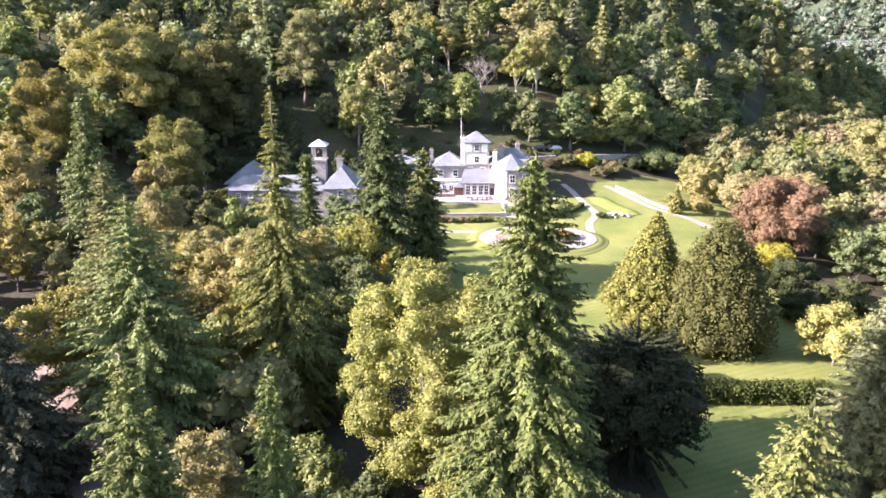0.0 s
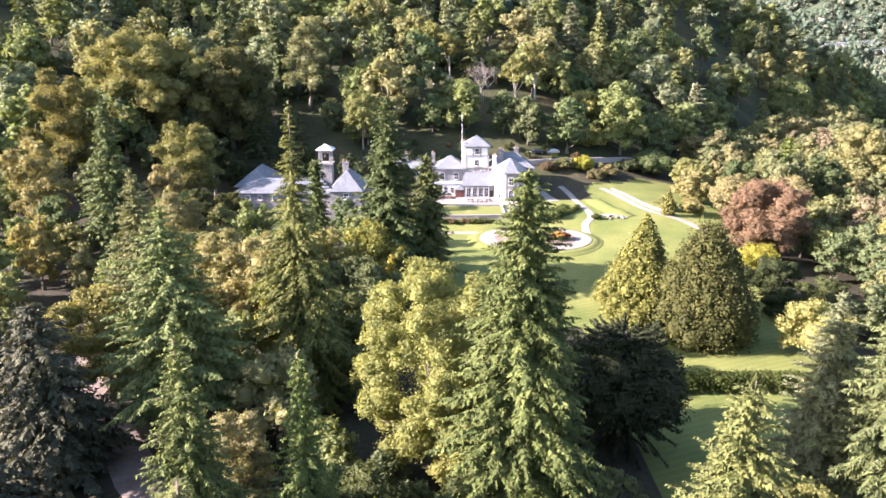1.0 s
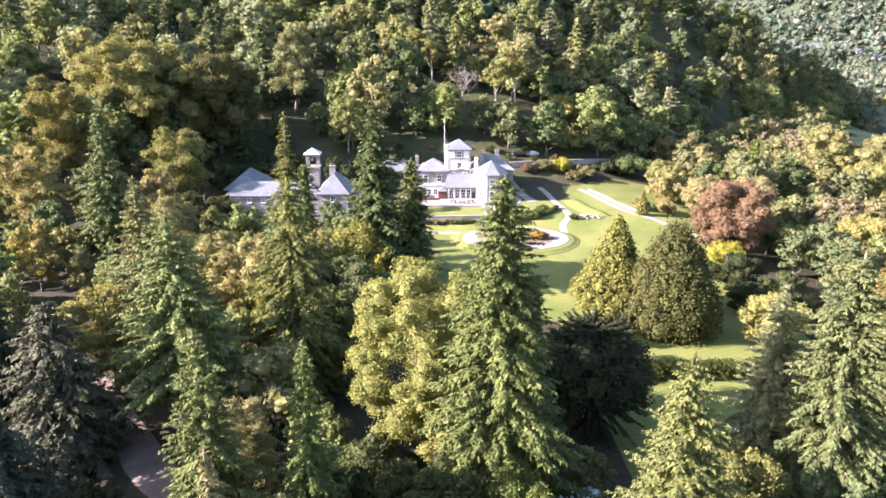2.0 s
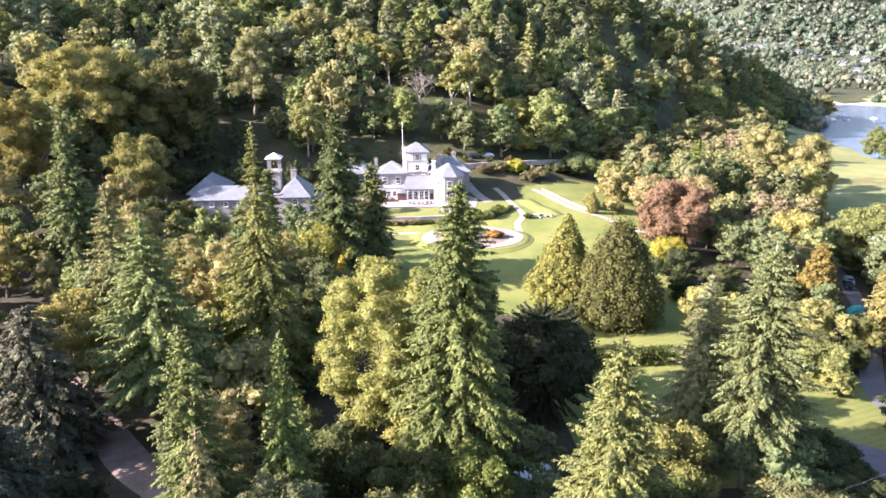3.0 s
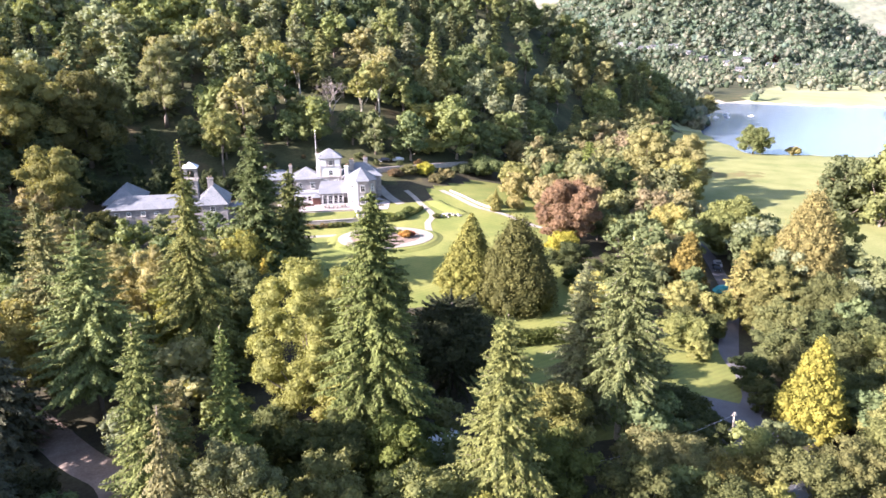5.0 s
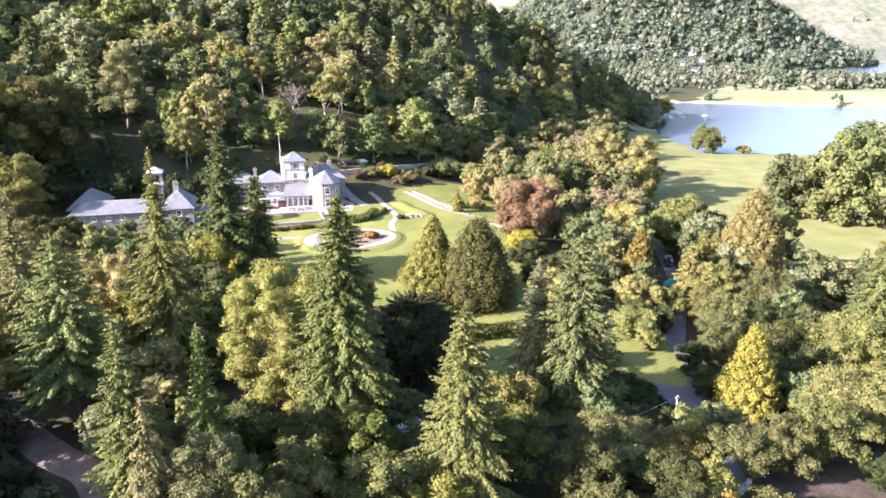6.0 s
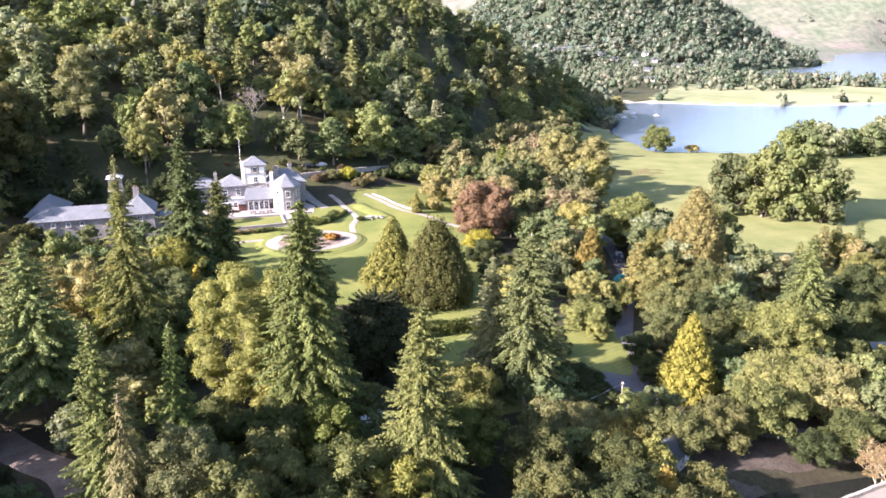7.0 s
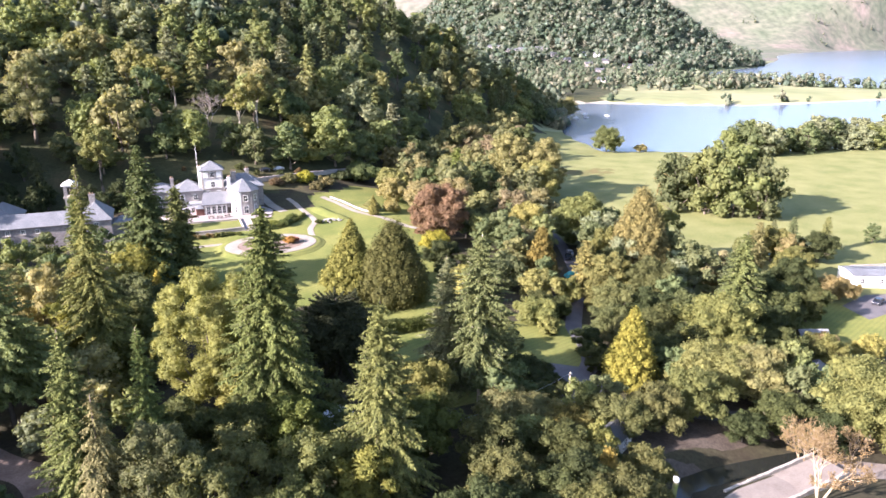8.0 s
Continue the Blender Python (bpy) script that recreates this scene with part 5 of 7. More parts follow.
# the clump on the meadow and the trees along the shore
for x, y, s, c in [(183, 151, 2.05, 0), (176, 161, 1.75, 5), (190, 144, 2.1, 0), (197, 138, 1.85, 5), (203, 143, 1.65, 1), (189, 157, 1.9, 2), (183, 168, 1.6, 6), (196, 152, 1.9, 1)]:
    plant(PROTO[rw.choice((0, 2, 4))], x, y, tuple(0.82 * v for v in SLOPE_COLOURS[c]), f"{TINTS[c]} tree in the clump on the meadow", "tree", "broadleaf_tree", "trees of the meadow clump", None, (s * 0.9, s * 0.9, s), 2.6)
for k in range(32):
    x = 292 + 5.8 * k + rw.uniform(-4, 4)
    y = 252 - 0.03 * (x - 300) + rw.uniform(-8, 8)
    s, c = rw.uniform(1.2, 1.75), rw.choice((0, 2, 3, 7, 3, 1))
    plant(PROTO[rw.choice((0, 2, 4))], x, y, SLOPE_COLOURS[c], f"{TINTS[c]} tree on the near lake shore", "tree", "broadleaf_tree", "trees on the lake shore", None, (s * 1.1, s * 1.1, s), 2.6)
# garden trees at the meadow's edge
for x, y, s, k, c in [(177, 106, 0.55, 5, 1), (171, 108, 0.5, 5, 5), (182, 98, 0.62, 5, 0), (168, 100, 0.5, 4, 4), (206, 100, 0.5, 4, 1), (212, 96, 0.7, 5, 1), (160, 92, 0.62, 1, 6), (152, 96, 0.72, 5, 2), (140, 92, 0.6, 5, 0)]:
    plant(PROTO[k], x, y, SLOPE_COLOURS[c], f"{TINTS[c]} {KINDS[k]} in a garden hedge line", "conifer" if k > 4 else "tree", "conifer" if k > 4 else "broadleaf_tree", "", None, (s, s, s))


# ---- woods too far to count ----
def far_wood(name, points, size, leaf, label, lf=0.12, lumps=6, heart=1.0, material=None):
    r = np.random.default_rng(5)
    co, qs, ts, n0 = [], [], [], 0
    for x, y in points:
        h = size * r.uniform(0.5, 1.45)
        z0 = gz(x, y) - 0.1 * h
        m = lumps
        tall = r.uniform(0.8, 1.5)
        w = 0.24 * h / tall
        cen = np.stack([r.normal(0, w, m), r.normal(0, w, m), h * (0.25 + 0.62 * np.linspace(0, 1, m) ** 0.9)], -1)
        cen[:, :2] *= (1.25 - 0.75 * np.linspace(0, 1, m))[:, None]
        rad = h * r.uniform(0.17, 0.31, m) * (1.15 - 0.4 * np.linspace(0, 1, m))
        for c, rd in zip(cen, rad):
            v = c + ICO_V * rd * heart * (0.9 + 0.3 * r.normal(size=(len(ICO_V), 1)).clip(-1.5, 1.5)) * np.array([1, 1, 1.0])
            ts.append(ICO_F + n0)
            co.append(v + np.array([x, y, z0]))
            n0 += len(v)
        d = unit(r.normal(size=(leaf, 3)))
        d[:, 2] = np.abs(d[:, 2])
        pick = r.integers(0, m, leaf)
        p = cen[pick] + d * rad[pick][:, None] * r.uniform(0.85, 1.3, (leaf, 1))
        c4, q4 = leaf_tris(p + np.array([x, y, z0]), unit(0.7 * d + r.normal(0, 0.6, d.shape) + np.array([0, 0, 0.5])), r.normal(size=d.shape), h * lf * r.uniform(0.6, 1.3, leaf), np.full(leaf, h * lf * 0.8))
        co.append(c4)
        qs.append(q4 + n0)
        n0 += len(c4)
    ob = new(name, array_mesh(name, np.concatenate(co), [np.concatenate(qs + ts)], material or M_HAZED_LEAF, True))
    return tagged(ob, label, "woodland", kind="stuff")


rf = np.random.default_rng(9)

# plots of the village beyond the headland, kept clear of trees: x, y, turn, length, depth, wall height, kind
VILLAGE = [(796, 1179, -36, 20, 10, 8, 0), (822, 1165, -32, 16, 10, 8, 0), (585, 801, -45, 14, 9, 6, 0), (839, 1078, -26, 34, 11, 7, 0), (889, 1082, -21, 52, 12, 7, 2), (685, 1270, -42, 30, 10, 5, 1), (710, 1257, -46, 36, 11, 5, 1), (738, 1240, -47, 34, 10, 6, 2), (746, 1200, -50, 22, 10, 6, 1), (750, 1161, -26, 18, 9, 7, 0), (768, 1112, -16, 18, 9, 7, 0), (815, 1125, -33, 16, 9, 7, 1), (665, 1310, -48, 32, 10, 6, 1), (750, 1048, -37, 18, 9, 6, 2), (640, 1362, -18, 26, 10, 6, 0)]


def scatter(n, xs, ys, ok):
    x, y = rf.uniform(*xs, n), rf.uniform(*ys, n)
    keep = ok(x, y)
    for hx, hy, *_ in VILLAGE:
        d = math.hypot(hx, hy + 40)
        ux, uy = hx / d, (hy + 40) / d
        along, off = (hx - x) * ux + (hy - y) * uy, np.abs((hx - x) * uy - (hy - y) * ux)
        keep = keep & ~((along > -14) & (along < 44) & (off < 13))
    return list(zip(x[keep], y[keep]))


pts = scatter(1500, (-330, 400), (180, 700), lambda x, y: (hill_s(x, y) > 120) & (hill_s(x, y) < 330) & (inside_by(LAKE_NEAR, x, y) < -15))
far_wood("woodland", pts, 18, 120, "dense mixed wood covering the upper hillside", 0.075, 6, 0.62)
# the far hill's haze is only the paler blue tint of its leaves
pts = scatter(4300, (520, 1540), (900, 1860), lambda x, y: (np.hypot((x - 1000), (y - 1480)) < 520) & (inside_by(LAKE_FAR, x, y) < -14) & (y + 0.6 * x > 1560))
far_wood("woodland", pts, 27, 56, "wooded hill across the lake with haze in its leaf colour", 0.10, 3, 0.75, M_HAZED_LEAF_PALE)
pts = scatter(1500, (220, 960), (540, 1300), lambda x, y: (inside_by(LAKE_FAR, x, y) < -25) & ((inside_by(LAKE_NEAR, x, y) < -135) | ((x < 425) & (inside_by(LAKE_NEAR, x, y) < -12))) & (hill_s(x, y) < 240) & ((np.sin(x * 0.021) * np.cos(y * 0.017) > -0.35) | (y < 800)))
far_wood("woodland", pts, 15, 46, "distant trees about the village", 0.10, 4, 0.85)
pts = scatter(520, (560, 900), (600, 860), lambda x, y: (np.abs(inside_by(LAKE_FAR, x, y) + 28) < 16) & (x > 640)) + scatter(60, (430, 760), (500, 600), lambda x, y: (np.abs(inside_by(LAKE_NEAR, x, y) + 12) < 6))
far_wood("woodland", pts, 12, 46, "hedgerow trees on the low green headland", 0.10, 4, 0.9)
pts = scatter(420, (270, 350), (380, 530), lambda x, y: np.abs(inside_by(LAKE_NEAR, x, y) + 13) < 10)
far_wood("woodland", pts, 11, 60, "trees crowding the shore by the landing", 0.07)
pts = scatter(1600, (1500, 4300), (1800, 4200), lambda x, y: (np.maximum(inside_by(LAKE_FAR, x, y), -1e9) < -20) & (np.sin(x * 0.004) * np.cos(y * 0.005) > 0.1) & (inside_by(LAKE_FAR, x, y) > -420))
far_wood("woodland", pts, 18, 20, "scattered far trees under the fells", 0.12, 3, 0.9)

# ---- the house ----
def hip_roof(bm, x0, x1, y0, y1, z, h, over=0.45, ridge=0.0, thick=0.18):
    """A hipped roof over a rectangle; ridge: length of the ridge along the longer side (0: to a point)."""
    x0, x1, y0, y1 = x0 - over, x1 + over, y0 - over, y1 + over
    cx_, cy_ = (x0 + x1) / 2, (y0 + y1) / 2
    along_x = (x1 - x0) >= (y1 - y0)
    a = (cx_ - ridge / 2, cy_) if along_x else (cx_, cy_ - ridge / 2)
    b = (cx_ + ridge / 2, cy_) if along_x else (cx_, cy_ + ridge / 2)
    lo = [bm.verts.new(p) for p in ((x0, y0, z - thick), (x1, y0, z - thick), (x1, y1, z - thick), (x0, y1, z - thick))]
    ev = [bm.verts.new(p) for p in ((x0, y0, z), (x1, y0, z), (x1, y1, z), (x0, y1, z))]
    ra = bm.verts.new((*a, z + h))
    rb = bm.verts.new((*b, z + h)) if ridge > 0 else ra
    for i in range(4):
        bm.faces.new((lo[i], lo[(i + 1) % 4], ev[(i + 1) % 4], ev[i]))
    bm.faces.new(lo[::-1])

    def face(*vs):
        out = [v for i, v in enumerate(vs) if v not in vs[:i]]
        bm.faces.new(out)

    if along_x:
        face(ev[0], ev[1], rb, ra), face(ev[2], ev[3], ra, rb), face(ev[1], ev[2], rb), face(ev[3], ev[0], ra)
    else:
        face(ev[1], ev[2], rb, ra), face(ev[3], ev[0], ra, rb), face(ev[0], ev[1], ra), face(ev[2], ev[3], rb)
    bmesh.ops.recalc_face_normals(bm, faces=bm.faces)
    return bm


def cone_roof(bm, pts, z, apex, over=0.5, thick=0.18):
    c = Vector((sum(p[0] for p in pts) / len(pts), sum(p[1] for p in pts) / len(pts), 0))
    out = [c + (Vector((*p, 0)) - c) * (1 + over / (Vector((*p, 0)) - c).length) for p in pts]
    lo = [bm.verts.new((p.x, p.y, z - thick)) for p in out]
    hi = [bm.verts.new((p.x, p.y, z)) for p in out]
    t = bm.verts.new(apex)
    n = len(pts)
    for i in range(n):
        bm.faces.new((lo[i], lo[(i + 1) % n], hi[(i + 1) % n], hi[i]))
        bm.faces.new((hi[i], hi[(i + 1) % n], t))
    bm.faces.new(lo[::-1])
    bmesh.ops.recalc_face_normals(bm, faces=bm.faces)
    return bm


def window(parent, x, y, z, w, h, facing=0.0, bars=(2, 2), name="window"):
    """A sash window set in a wall: frame with bars, dark pane, sill. facing 0 looks along -y; (x, y, z) is its foot's middle."""
    t = pose(x, y, z, 0, 0, facing)
    bm = bmesh.new()
    f = 0.11
    box(bm, -w / 2 - f, -w / 2, -0.10, 0.12, 0, h), box(bm, w / 2, w / 2 + f, -0.10, 0.12, 0, h)
    box(bm, -w / 2 - f, w / 2 + f, -0.10, 0.12, h, h + f), box(bm, -w / 2 - f, w / 2 + f, -0.10, 0.12, -f, 0)
    for k in range(1, bars[0]):
        xx = -w / 2 + w * k / bars[0]
        box(bm, xx - 0.03, xx + 0.03, -0.06, 0.0, 0, h)
    for k in range(1, bars[1]):
        zz = h * k / bars[1]
        box(bm, -w / 2, w / 2, -0.065, 0.005, zz - 0.04, zz + 0.04)
    bmesh.ops.transform(bm, matrix=t, verts=bm.verts)
    fr = part(name, bm, M_PAINT, parent, "white-painted sash window")
    bm = bmesh.new()
    box(bm, -w / 2, w / 2, -0.03, -0.01, 0, h)
    bmesh.ops.transform(bm, matrix=t, verts=bm.verts)
    part("pane", bm, M_GLASS, fr, "dark glass")
    bm = bmesh.new()
    box(bm, -w / 2 - 0.25, w / 2 + 0.25, -0.28, 0.1, -f - 0.14, -f - 0.005, 0.02)
    bmesh.ops.transform(bm, matrix=t, verts=bm.verts)
    part("sill", bm, M_GARDENSTONE, fr)
    return fr


def chimney(parent, x, y, z0, z1, w=1.0, d=0.8, pots=2, material=None):
    bm = bmesh.new()
    box(bm, x - w / 2, x + w / 2, y - d / 2, y + d / 2, z0, z1 - 0.3)
    box(bm, x - w / 2 - 0.12, x + w / 2 + 0.12, y - d / 2 - 0.12, y + d / 2 + 0.12, z1 - 0.3, z1, 0.03)
    st = part("chimney", bm, material or M_STONE, parent)
    for k in range(pots):
        bm = bmesh.new()
        px = x + (k - (pots - 1) / 2) * w / max(1, pots) * 0.9
        tube(bm, [(px, y, z1 - 0.02), (px, y, z1 + 0.35), (px, y, z1 + 0.42), (px, y, z1 + 0.55)], [0.15, 0.13, 0.17, 0.15], 8)
        part("chimney_pot", bm, M_TERRACOTTA, st, "buff clay chimney pot")


HZ = 1.1  # terrace level
house = tagged(thing("country_house", 10, 185, HZ), "grey stone and white rendered country house with slate roofs", "house")


def H(x, y, z):
    return x - 10, y - 185, z


def hbox(name, x0, x1, y0, y1, z0, z1, m, parent=None, label="", bevel=0.0):
    bm = bmesh.new()
    box(bm, x0 - 10, x1 - 10, y0 - 185, y1 - 185, z0, z1, bevel)
    return part(name, bm, m, parent or house, label)


def hroof(name, x0, x1, y0, y1, z, h, over=0.45, ridge=0.0, m=None):
    return part(name, hip_roof(bmesh.new(), x0 - 10, x1 - 10, y0 - 185, y1 - 185, z, h, over, ridge), m or M_SLATE, house, "pale grey slate roof")


# tower
hbox("tower_wall", 5.9, 12.5, 188, 194.6, -1.5, 7.6, M_STONE, label="grey slate-stone tower base")
hbox("tower_wall", 5.9, 12.5, 188, 194.6, 7.6, 13.6, M_WHITE, label="white rendered upper tower")
hbox("string_course", 5.75, 12.65, 187.85, 194.75, 7.55, 7.8, M_GARDENSTONE)
hbox("string_course", 5.75, 12.65, 187.85, 194.75, 10.7, 10.95, M_LEAD)
for x in (5.82, 12.02):
    hbox("quoin", x, x + 0.56, 187.93, 188.5, 7.8, 10.7, M_GARDENSTONE)
hbox("stone_band", 5.87, 12.53, 187.97, 188.3, 10.95, 13.45, M_STONE)
for x in (6.3, 10.5):
    hbox("panel", x, x + 1.6, 187.92, 188.0, 11.2, 13.2, M_WHITE, label="white rendered panel")
hroof("tower_roof", 5.9, 12.5, 188, 194.6, 13.75, 2.7, 0.6)
window(house, *H(9.2, 187.98, 11.4), 1.15, 1.6)
window(house, *H(9.2, 187.98, 8.25), 1.15, 1.6)
for x in (7.6, 10.9):
    window(house, *H(x, 187.98, 4.9), 1.15, 1.9)
for z in (8.3, 11.3):
    window(house, *H(5.88, 191, z), 1.0, 1.6, 270)
chimney(house, *H(5.4, 189.4, 0)[:2], 6.0, 14.9, 1.0, 1.5, 2, M_WHITE)
bm = bmesh.new()
fx, fy = 5.0 - 10, 190.8 - 185
tube(bm, [(fx, fy, 12), (fx, fy, 17), (fx, fy, 22.1)], [0.07, 0.055, 0.03], 8)
bmesh.ops.create_icosphere(bm, subdivisions=1, radius=0.12, matrix=Matrix.Translation((fx, fy, 22.2)))
part("flagpole", bm, M_PAINT, house, "tall white flagpole")

# the many-sided bay and the block behind it
bay = [(14.0, 187), (14.0, 180.4), (16.2, 177.8), (20.0, 177.8), (22.4, 180.4), (22.4, 187)]
bm = prism(bmesh.new(), [(x - 10, y - 185) for x, y in bay], -1.5, 7.9)
part("bay_wall", bm, M_STONE, house, "grey slate-stone bay")
# the bay's left faces are drawn white over its stone
hbox("side_wall", 13.86, 13.99, 180.5, 187, 0, 7.85, M_WHITE, label="white left wall of the bay")
bm = prism(bmesh.new(), [(x - 10, y - 185) for x, y in ((13.93, 180.36), (16.15, 177.73), (16.75, 177.75), (14.3, 180.65))], 0, 7.85)
part("side_wall", bm, M_WHITE, house, "white front-left face of the bay")
bm = cone_roof(bmesh.new(), [(x - 10, y - 185) for x, y in bay], 8.0, (18.2 - 10, 183.2 - 185, 11.3))
part("bay_roof", bm, M_SLATE, house, "pale grey slate roof rising to a point")
for z, h in ((0.9, 2.3), (4.7, 1.9)):
    window(house, *H(18.1, 177.79, z), 1.25, h)
    window(house, *H(15.05, 179.02, z), 1.05, h, -50)
    window(house, *H(21.25, 179.08, z), 1.05, h, 48)
    window(house, *H(22.41, 183.5, z), 1.1, h, 90)
hbox("back_wall", 13.2, 25.0, 187, 198, -1.5, 7.6, M_STONE, label="grey stone rear block")
hroof("back_roof", 13.2, 25.0, 187, 198, 7.75, 3.7, 0.5, 3.0)
window(house, *H(25.01, 190, 4.4), 1.1, 1.8, 90)
window(house, *H(25.01, 195, 4.4), 1.1, 1.8, 90)
chimney(house, *H(16.0, 189.5, 0)[:2], 8.5, 12.6, 1.5, 0.9, 3)
chimney(house, *H(14.0, 185.4, 0)[:2], 7.0, 11.6, 1.0, 0.8, 2, M_WHITE)
chimney(house, *H(20.8, 193, 0)[:2], 9.0, 12.7, 1.2, 0.8, 2)

# veranda range
hbox("veranda_wall", 5.4, 14.0, 181.6, 188, -1.5, 3.9, M_STONE, label="stone garden-room wall")
bm = bmesh.new()
vv = [bm.verts.new((x - 10, y - 185, z)) for x, y, z in ((4.6, 180.6, 3.75), (14.0, 180.6, 3.75), (14.0, 188, 6.35), (5.9, 188, 6.35), (4.6, 180.6, 3.95), (14.0, 180.6, 3.95), (14.0, 188, 6.55), (5.9, 188, 6.55))]
for f in ((0, 1, 2, 3), (4, 5, 6, 7), (0, 1, 5, 4), (1, 2, 6, 5), (2, 3, 7, 6), (3, 0, 4, 7)):
    bm.faces.new([vv[i] for i in f])
bmesh.ops.recalc_face_normals(bm, faces=bm.faces)
part("veranda_roof", bm, M_SLATE, house, "low pitched pale slate roof")
for x in (6.7, 8.4, 10.1, 11.6):
    window(house, *H(x, 181.58, 0.75), 1.05, 2.3, 0, (2, 3))
hbox("door", 12.6, 13.6, 181.5, 181.62, 0, 2.4, M_DARKTIMBER, label="dark glazed garden door")
for x in (5.9, 7.55, 9.25, 10.9, 12.2):
    hbox("veranda_post", x - 0.08, x + 0.08, 180.75, 180.91, 0, 3.7, M_PAINT)
hbox("porch", 3.0, 5.35, 181.0, 184.5, -1.0, 2.7, M_REDBROWN, label="red-brown boarded porch", bevel=0.03)
hroof("porch_roof", 3.0, 5.35, 181.0, 184.5, 2.85, 0.9, 0.25)

# white low range and stone wing
hbox("low_wall", -2.6, 5.4, 184.6, 188, -1.5, 3.6, M_WHITE, label="white rendered low range")
hbox("flat_roof", -2.8, 5.6, 184.4, 188.1, 3.6, 3.85, M_LEAD, label="grey lead flat roof")
for x in (-1.6, 0.4, 2.2):
    window(house, *H(x, 184.58, 1.1), 0.95, 1.5)
hbox("wing_wall", -2.4, 5.9, 188.1, 197, -1.5, 7.2, M_STONE, label="grey stone two-storey wing")
hroof("wing_roof", -2.4, 5.9, 188.1, 197, 7.35, 3.2, 0.5)
for x in (-0.6, 3.4):
    window(house, *H(x, 188.08, 4.3), 1.15, 1.8)
hbox("wing_wall", -16, -2.4, 191, 199, -1.5, 6.8, M_STONE, label="long grey stone wing behind trees")
hroof("wing_roof", -16, -2.4, 191, 199, 6.95, 2.5, 0.5, 7.0)
for x in (-13.5, -10.5, -7.5, -4.6):
    window(house, *H(x, 190.98, 4.0), 1.05, 1.7)
    window(house, *H(x, 190.98, 0.7), 1.05, 1.8)
chimney(house, *H(-3.2, 193.5, 0)[:2], 7.5, 10.9, 1.0, 0.8, 2)
chimney(house, *H(-11, 195, 0)[:2], 8.0, 10.6, 1.0, 0.8, 2)
hbox("garden_wall", -7.0, -2.6, 183, 183.5, -1.2, 2.6, M_STONE)

# ---- the stable block with its bell tower ----
stable = tagged(thing("stable_block", -36, 163, 1.2), "long grey stone stable block with slate roofs and a bell tower", "outbuilding")


def sbox(name, x0, x1, y0, y1, z0, z1, m, label="", parent=None, bevel=0.0):
    bm = bmesh.new()
    box(bm, x0 + 36, x1 + 36, y0 - 163, y1 - 163, z0, z1, bevel)
    return part(name, bm, m, parent or stable, label)


def sroof(x0, x1, y0, y1, z, h, ridge=0.0, over=0.45):
    part("roof", hip_roof(bmesh.new(), x0 + 36, x1 + 36, y0 - 163, y1 - 163, z, h, over, ridge), M_SLATE, stable, "pale grey slate roof")


sbox("front_wall", -51.5, -27.5, 160.3, 168.5, -2.0, 6.2, M_STONE)
sroof(-51.5, -27.5, 160.3, 168.5, 6.35, 2.9, 17.0)
sbox("rear_wall", -53.0, -44.0, 168.5, 180, -2.0, 6.6, M_STONE)
sroof(-53.0, -44.0, 166.0, 180, 6.8, 4.0, 6.0)
sbox("side_wall", -28.0, -20.3, 158.4, 171, -2.0, 7.0, M_STONE)
sroof(-28.0, -20.3, 158.4, 171, 7.15, 4.3, 4.0)
for x in (-48.5, -45.6, -42.0, -38.6):
    window(stable, x + 36, 160.28 - 163, 4.6, 0.9, 0.95)
window(stable, -24.0 + 36, 158.38 - 163, 5.2, 1.1, 1.3)
window(stable, -24.0 + 36, 158.38 - 163, 1.6, 1.1, 1.6)
chimney(stable, -24.7 + 36, 164.5 - 163, 9.5, 13.3, 1.5, 1.0, 2)
sbox("link_wall", -20.3, -15.0, 161, 167, -2.0, 5.0, M_STONE)
sroof(-20.3, -15.0, 161, 167, 5.2, 1.4, 1.0)
# bell tower: shaft, four corner piers with arches between, cap roof
sbox("tower_shaft", -31.4, -28.2, 164.4, 167.6, -2.0, 12.6, M_STONE, "square stone tower shaft")
sbox("cornice", -31.7, -27.9, 164.1, 167.9, 12.6, 12.95, M_GARDENSTONE)
for x in (-31.4, -28.75):
    for y in (164.4, 167.05):
        sbox("pier", x, x + 0.55, y, y + 0.55, 12.95, 15.6, M_STONE)
for y in (164.42, 167.1):
    bm = bmesh.new()
    n = 8
    vs = []
    for d in (0.0, 0.5):
        arc = [(-29.8 + 36 + 1.05 * math.cos(math.pi * k / n), 15.0 + 0.55 * math.sin(math.pi * k / n)) for k in range(n + 1)]
        vs.append([bm.verts.new((ax, y - 163 + d, az)) for ax, az in arc] + [bm.verts.new((-30.85 + 36, y - 163 + d, 16.0)), bm.verts.new((-28.75 + 36, y - 163 + d, 16.0))])
    for a in vs:
        bm.faces.new(a)
    m = len(vs[0])
    for k in range(m):
        bm.faces.new((vs[0][k], vs[0][(k + 1) % m], vs[1][(k + 1) % m], vs[1][k]))
    bmesh.ops.recalc_face_normals(bm, faces=bm.faces)
    part("arch", bm, M_STONE, stable)
sbox("belfry_top", -31.4, -28.2, 164.4, 167.6, 15.62, 16.1, M_STONE)
part("cap_roof", hip_roof(bmesh.new(), -31.4 + 36, -28.2 + 36, 164.4 - 163, 167.6 - 163, 16.25, 1.35, 0.5), M_WHITE, stable, "pale hipped cap roof")
bm = bmesh.new()
tube(bm, [(6.2, 3, 15.3), (6.2, 3, 15.0), (6.2, 3, 14.5), (6.2, 3, 14.2)], [0.1, 0.25, 0.34, 0.46], 10)
part("bell", bm, M_DARKTIMBER, stable, "dark bronze bell")

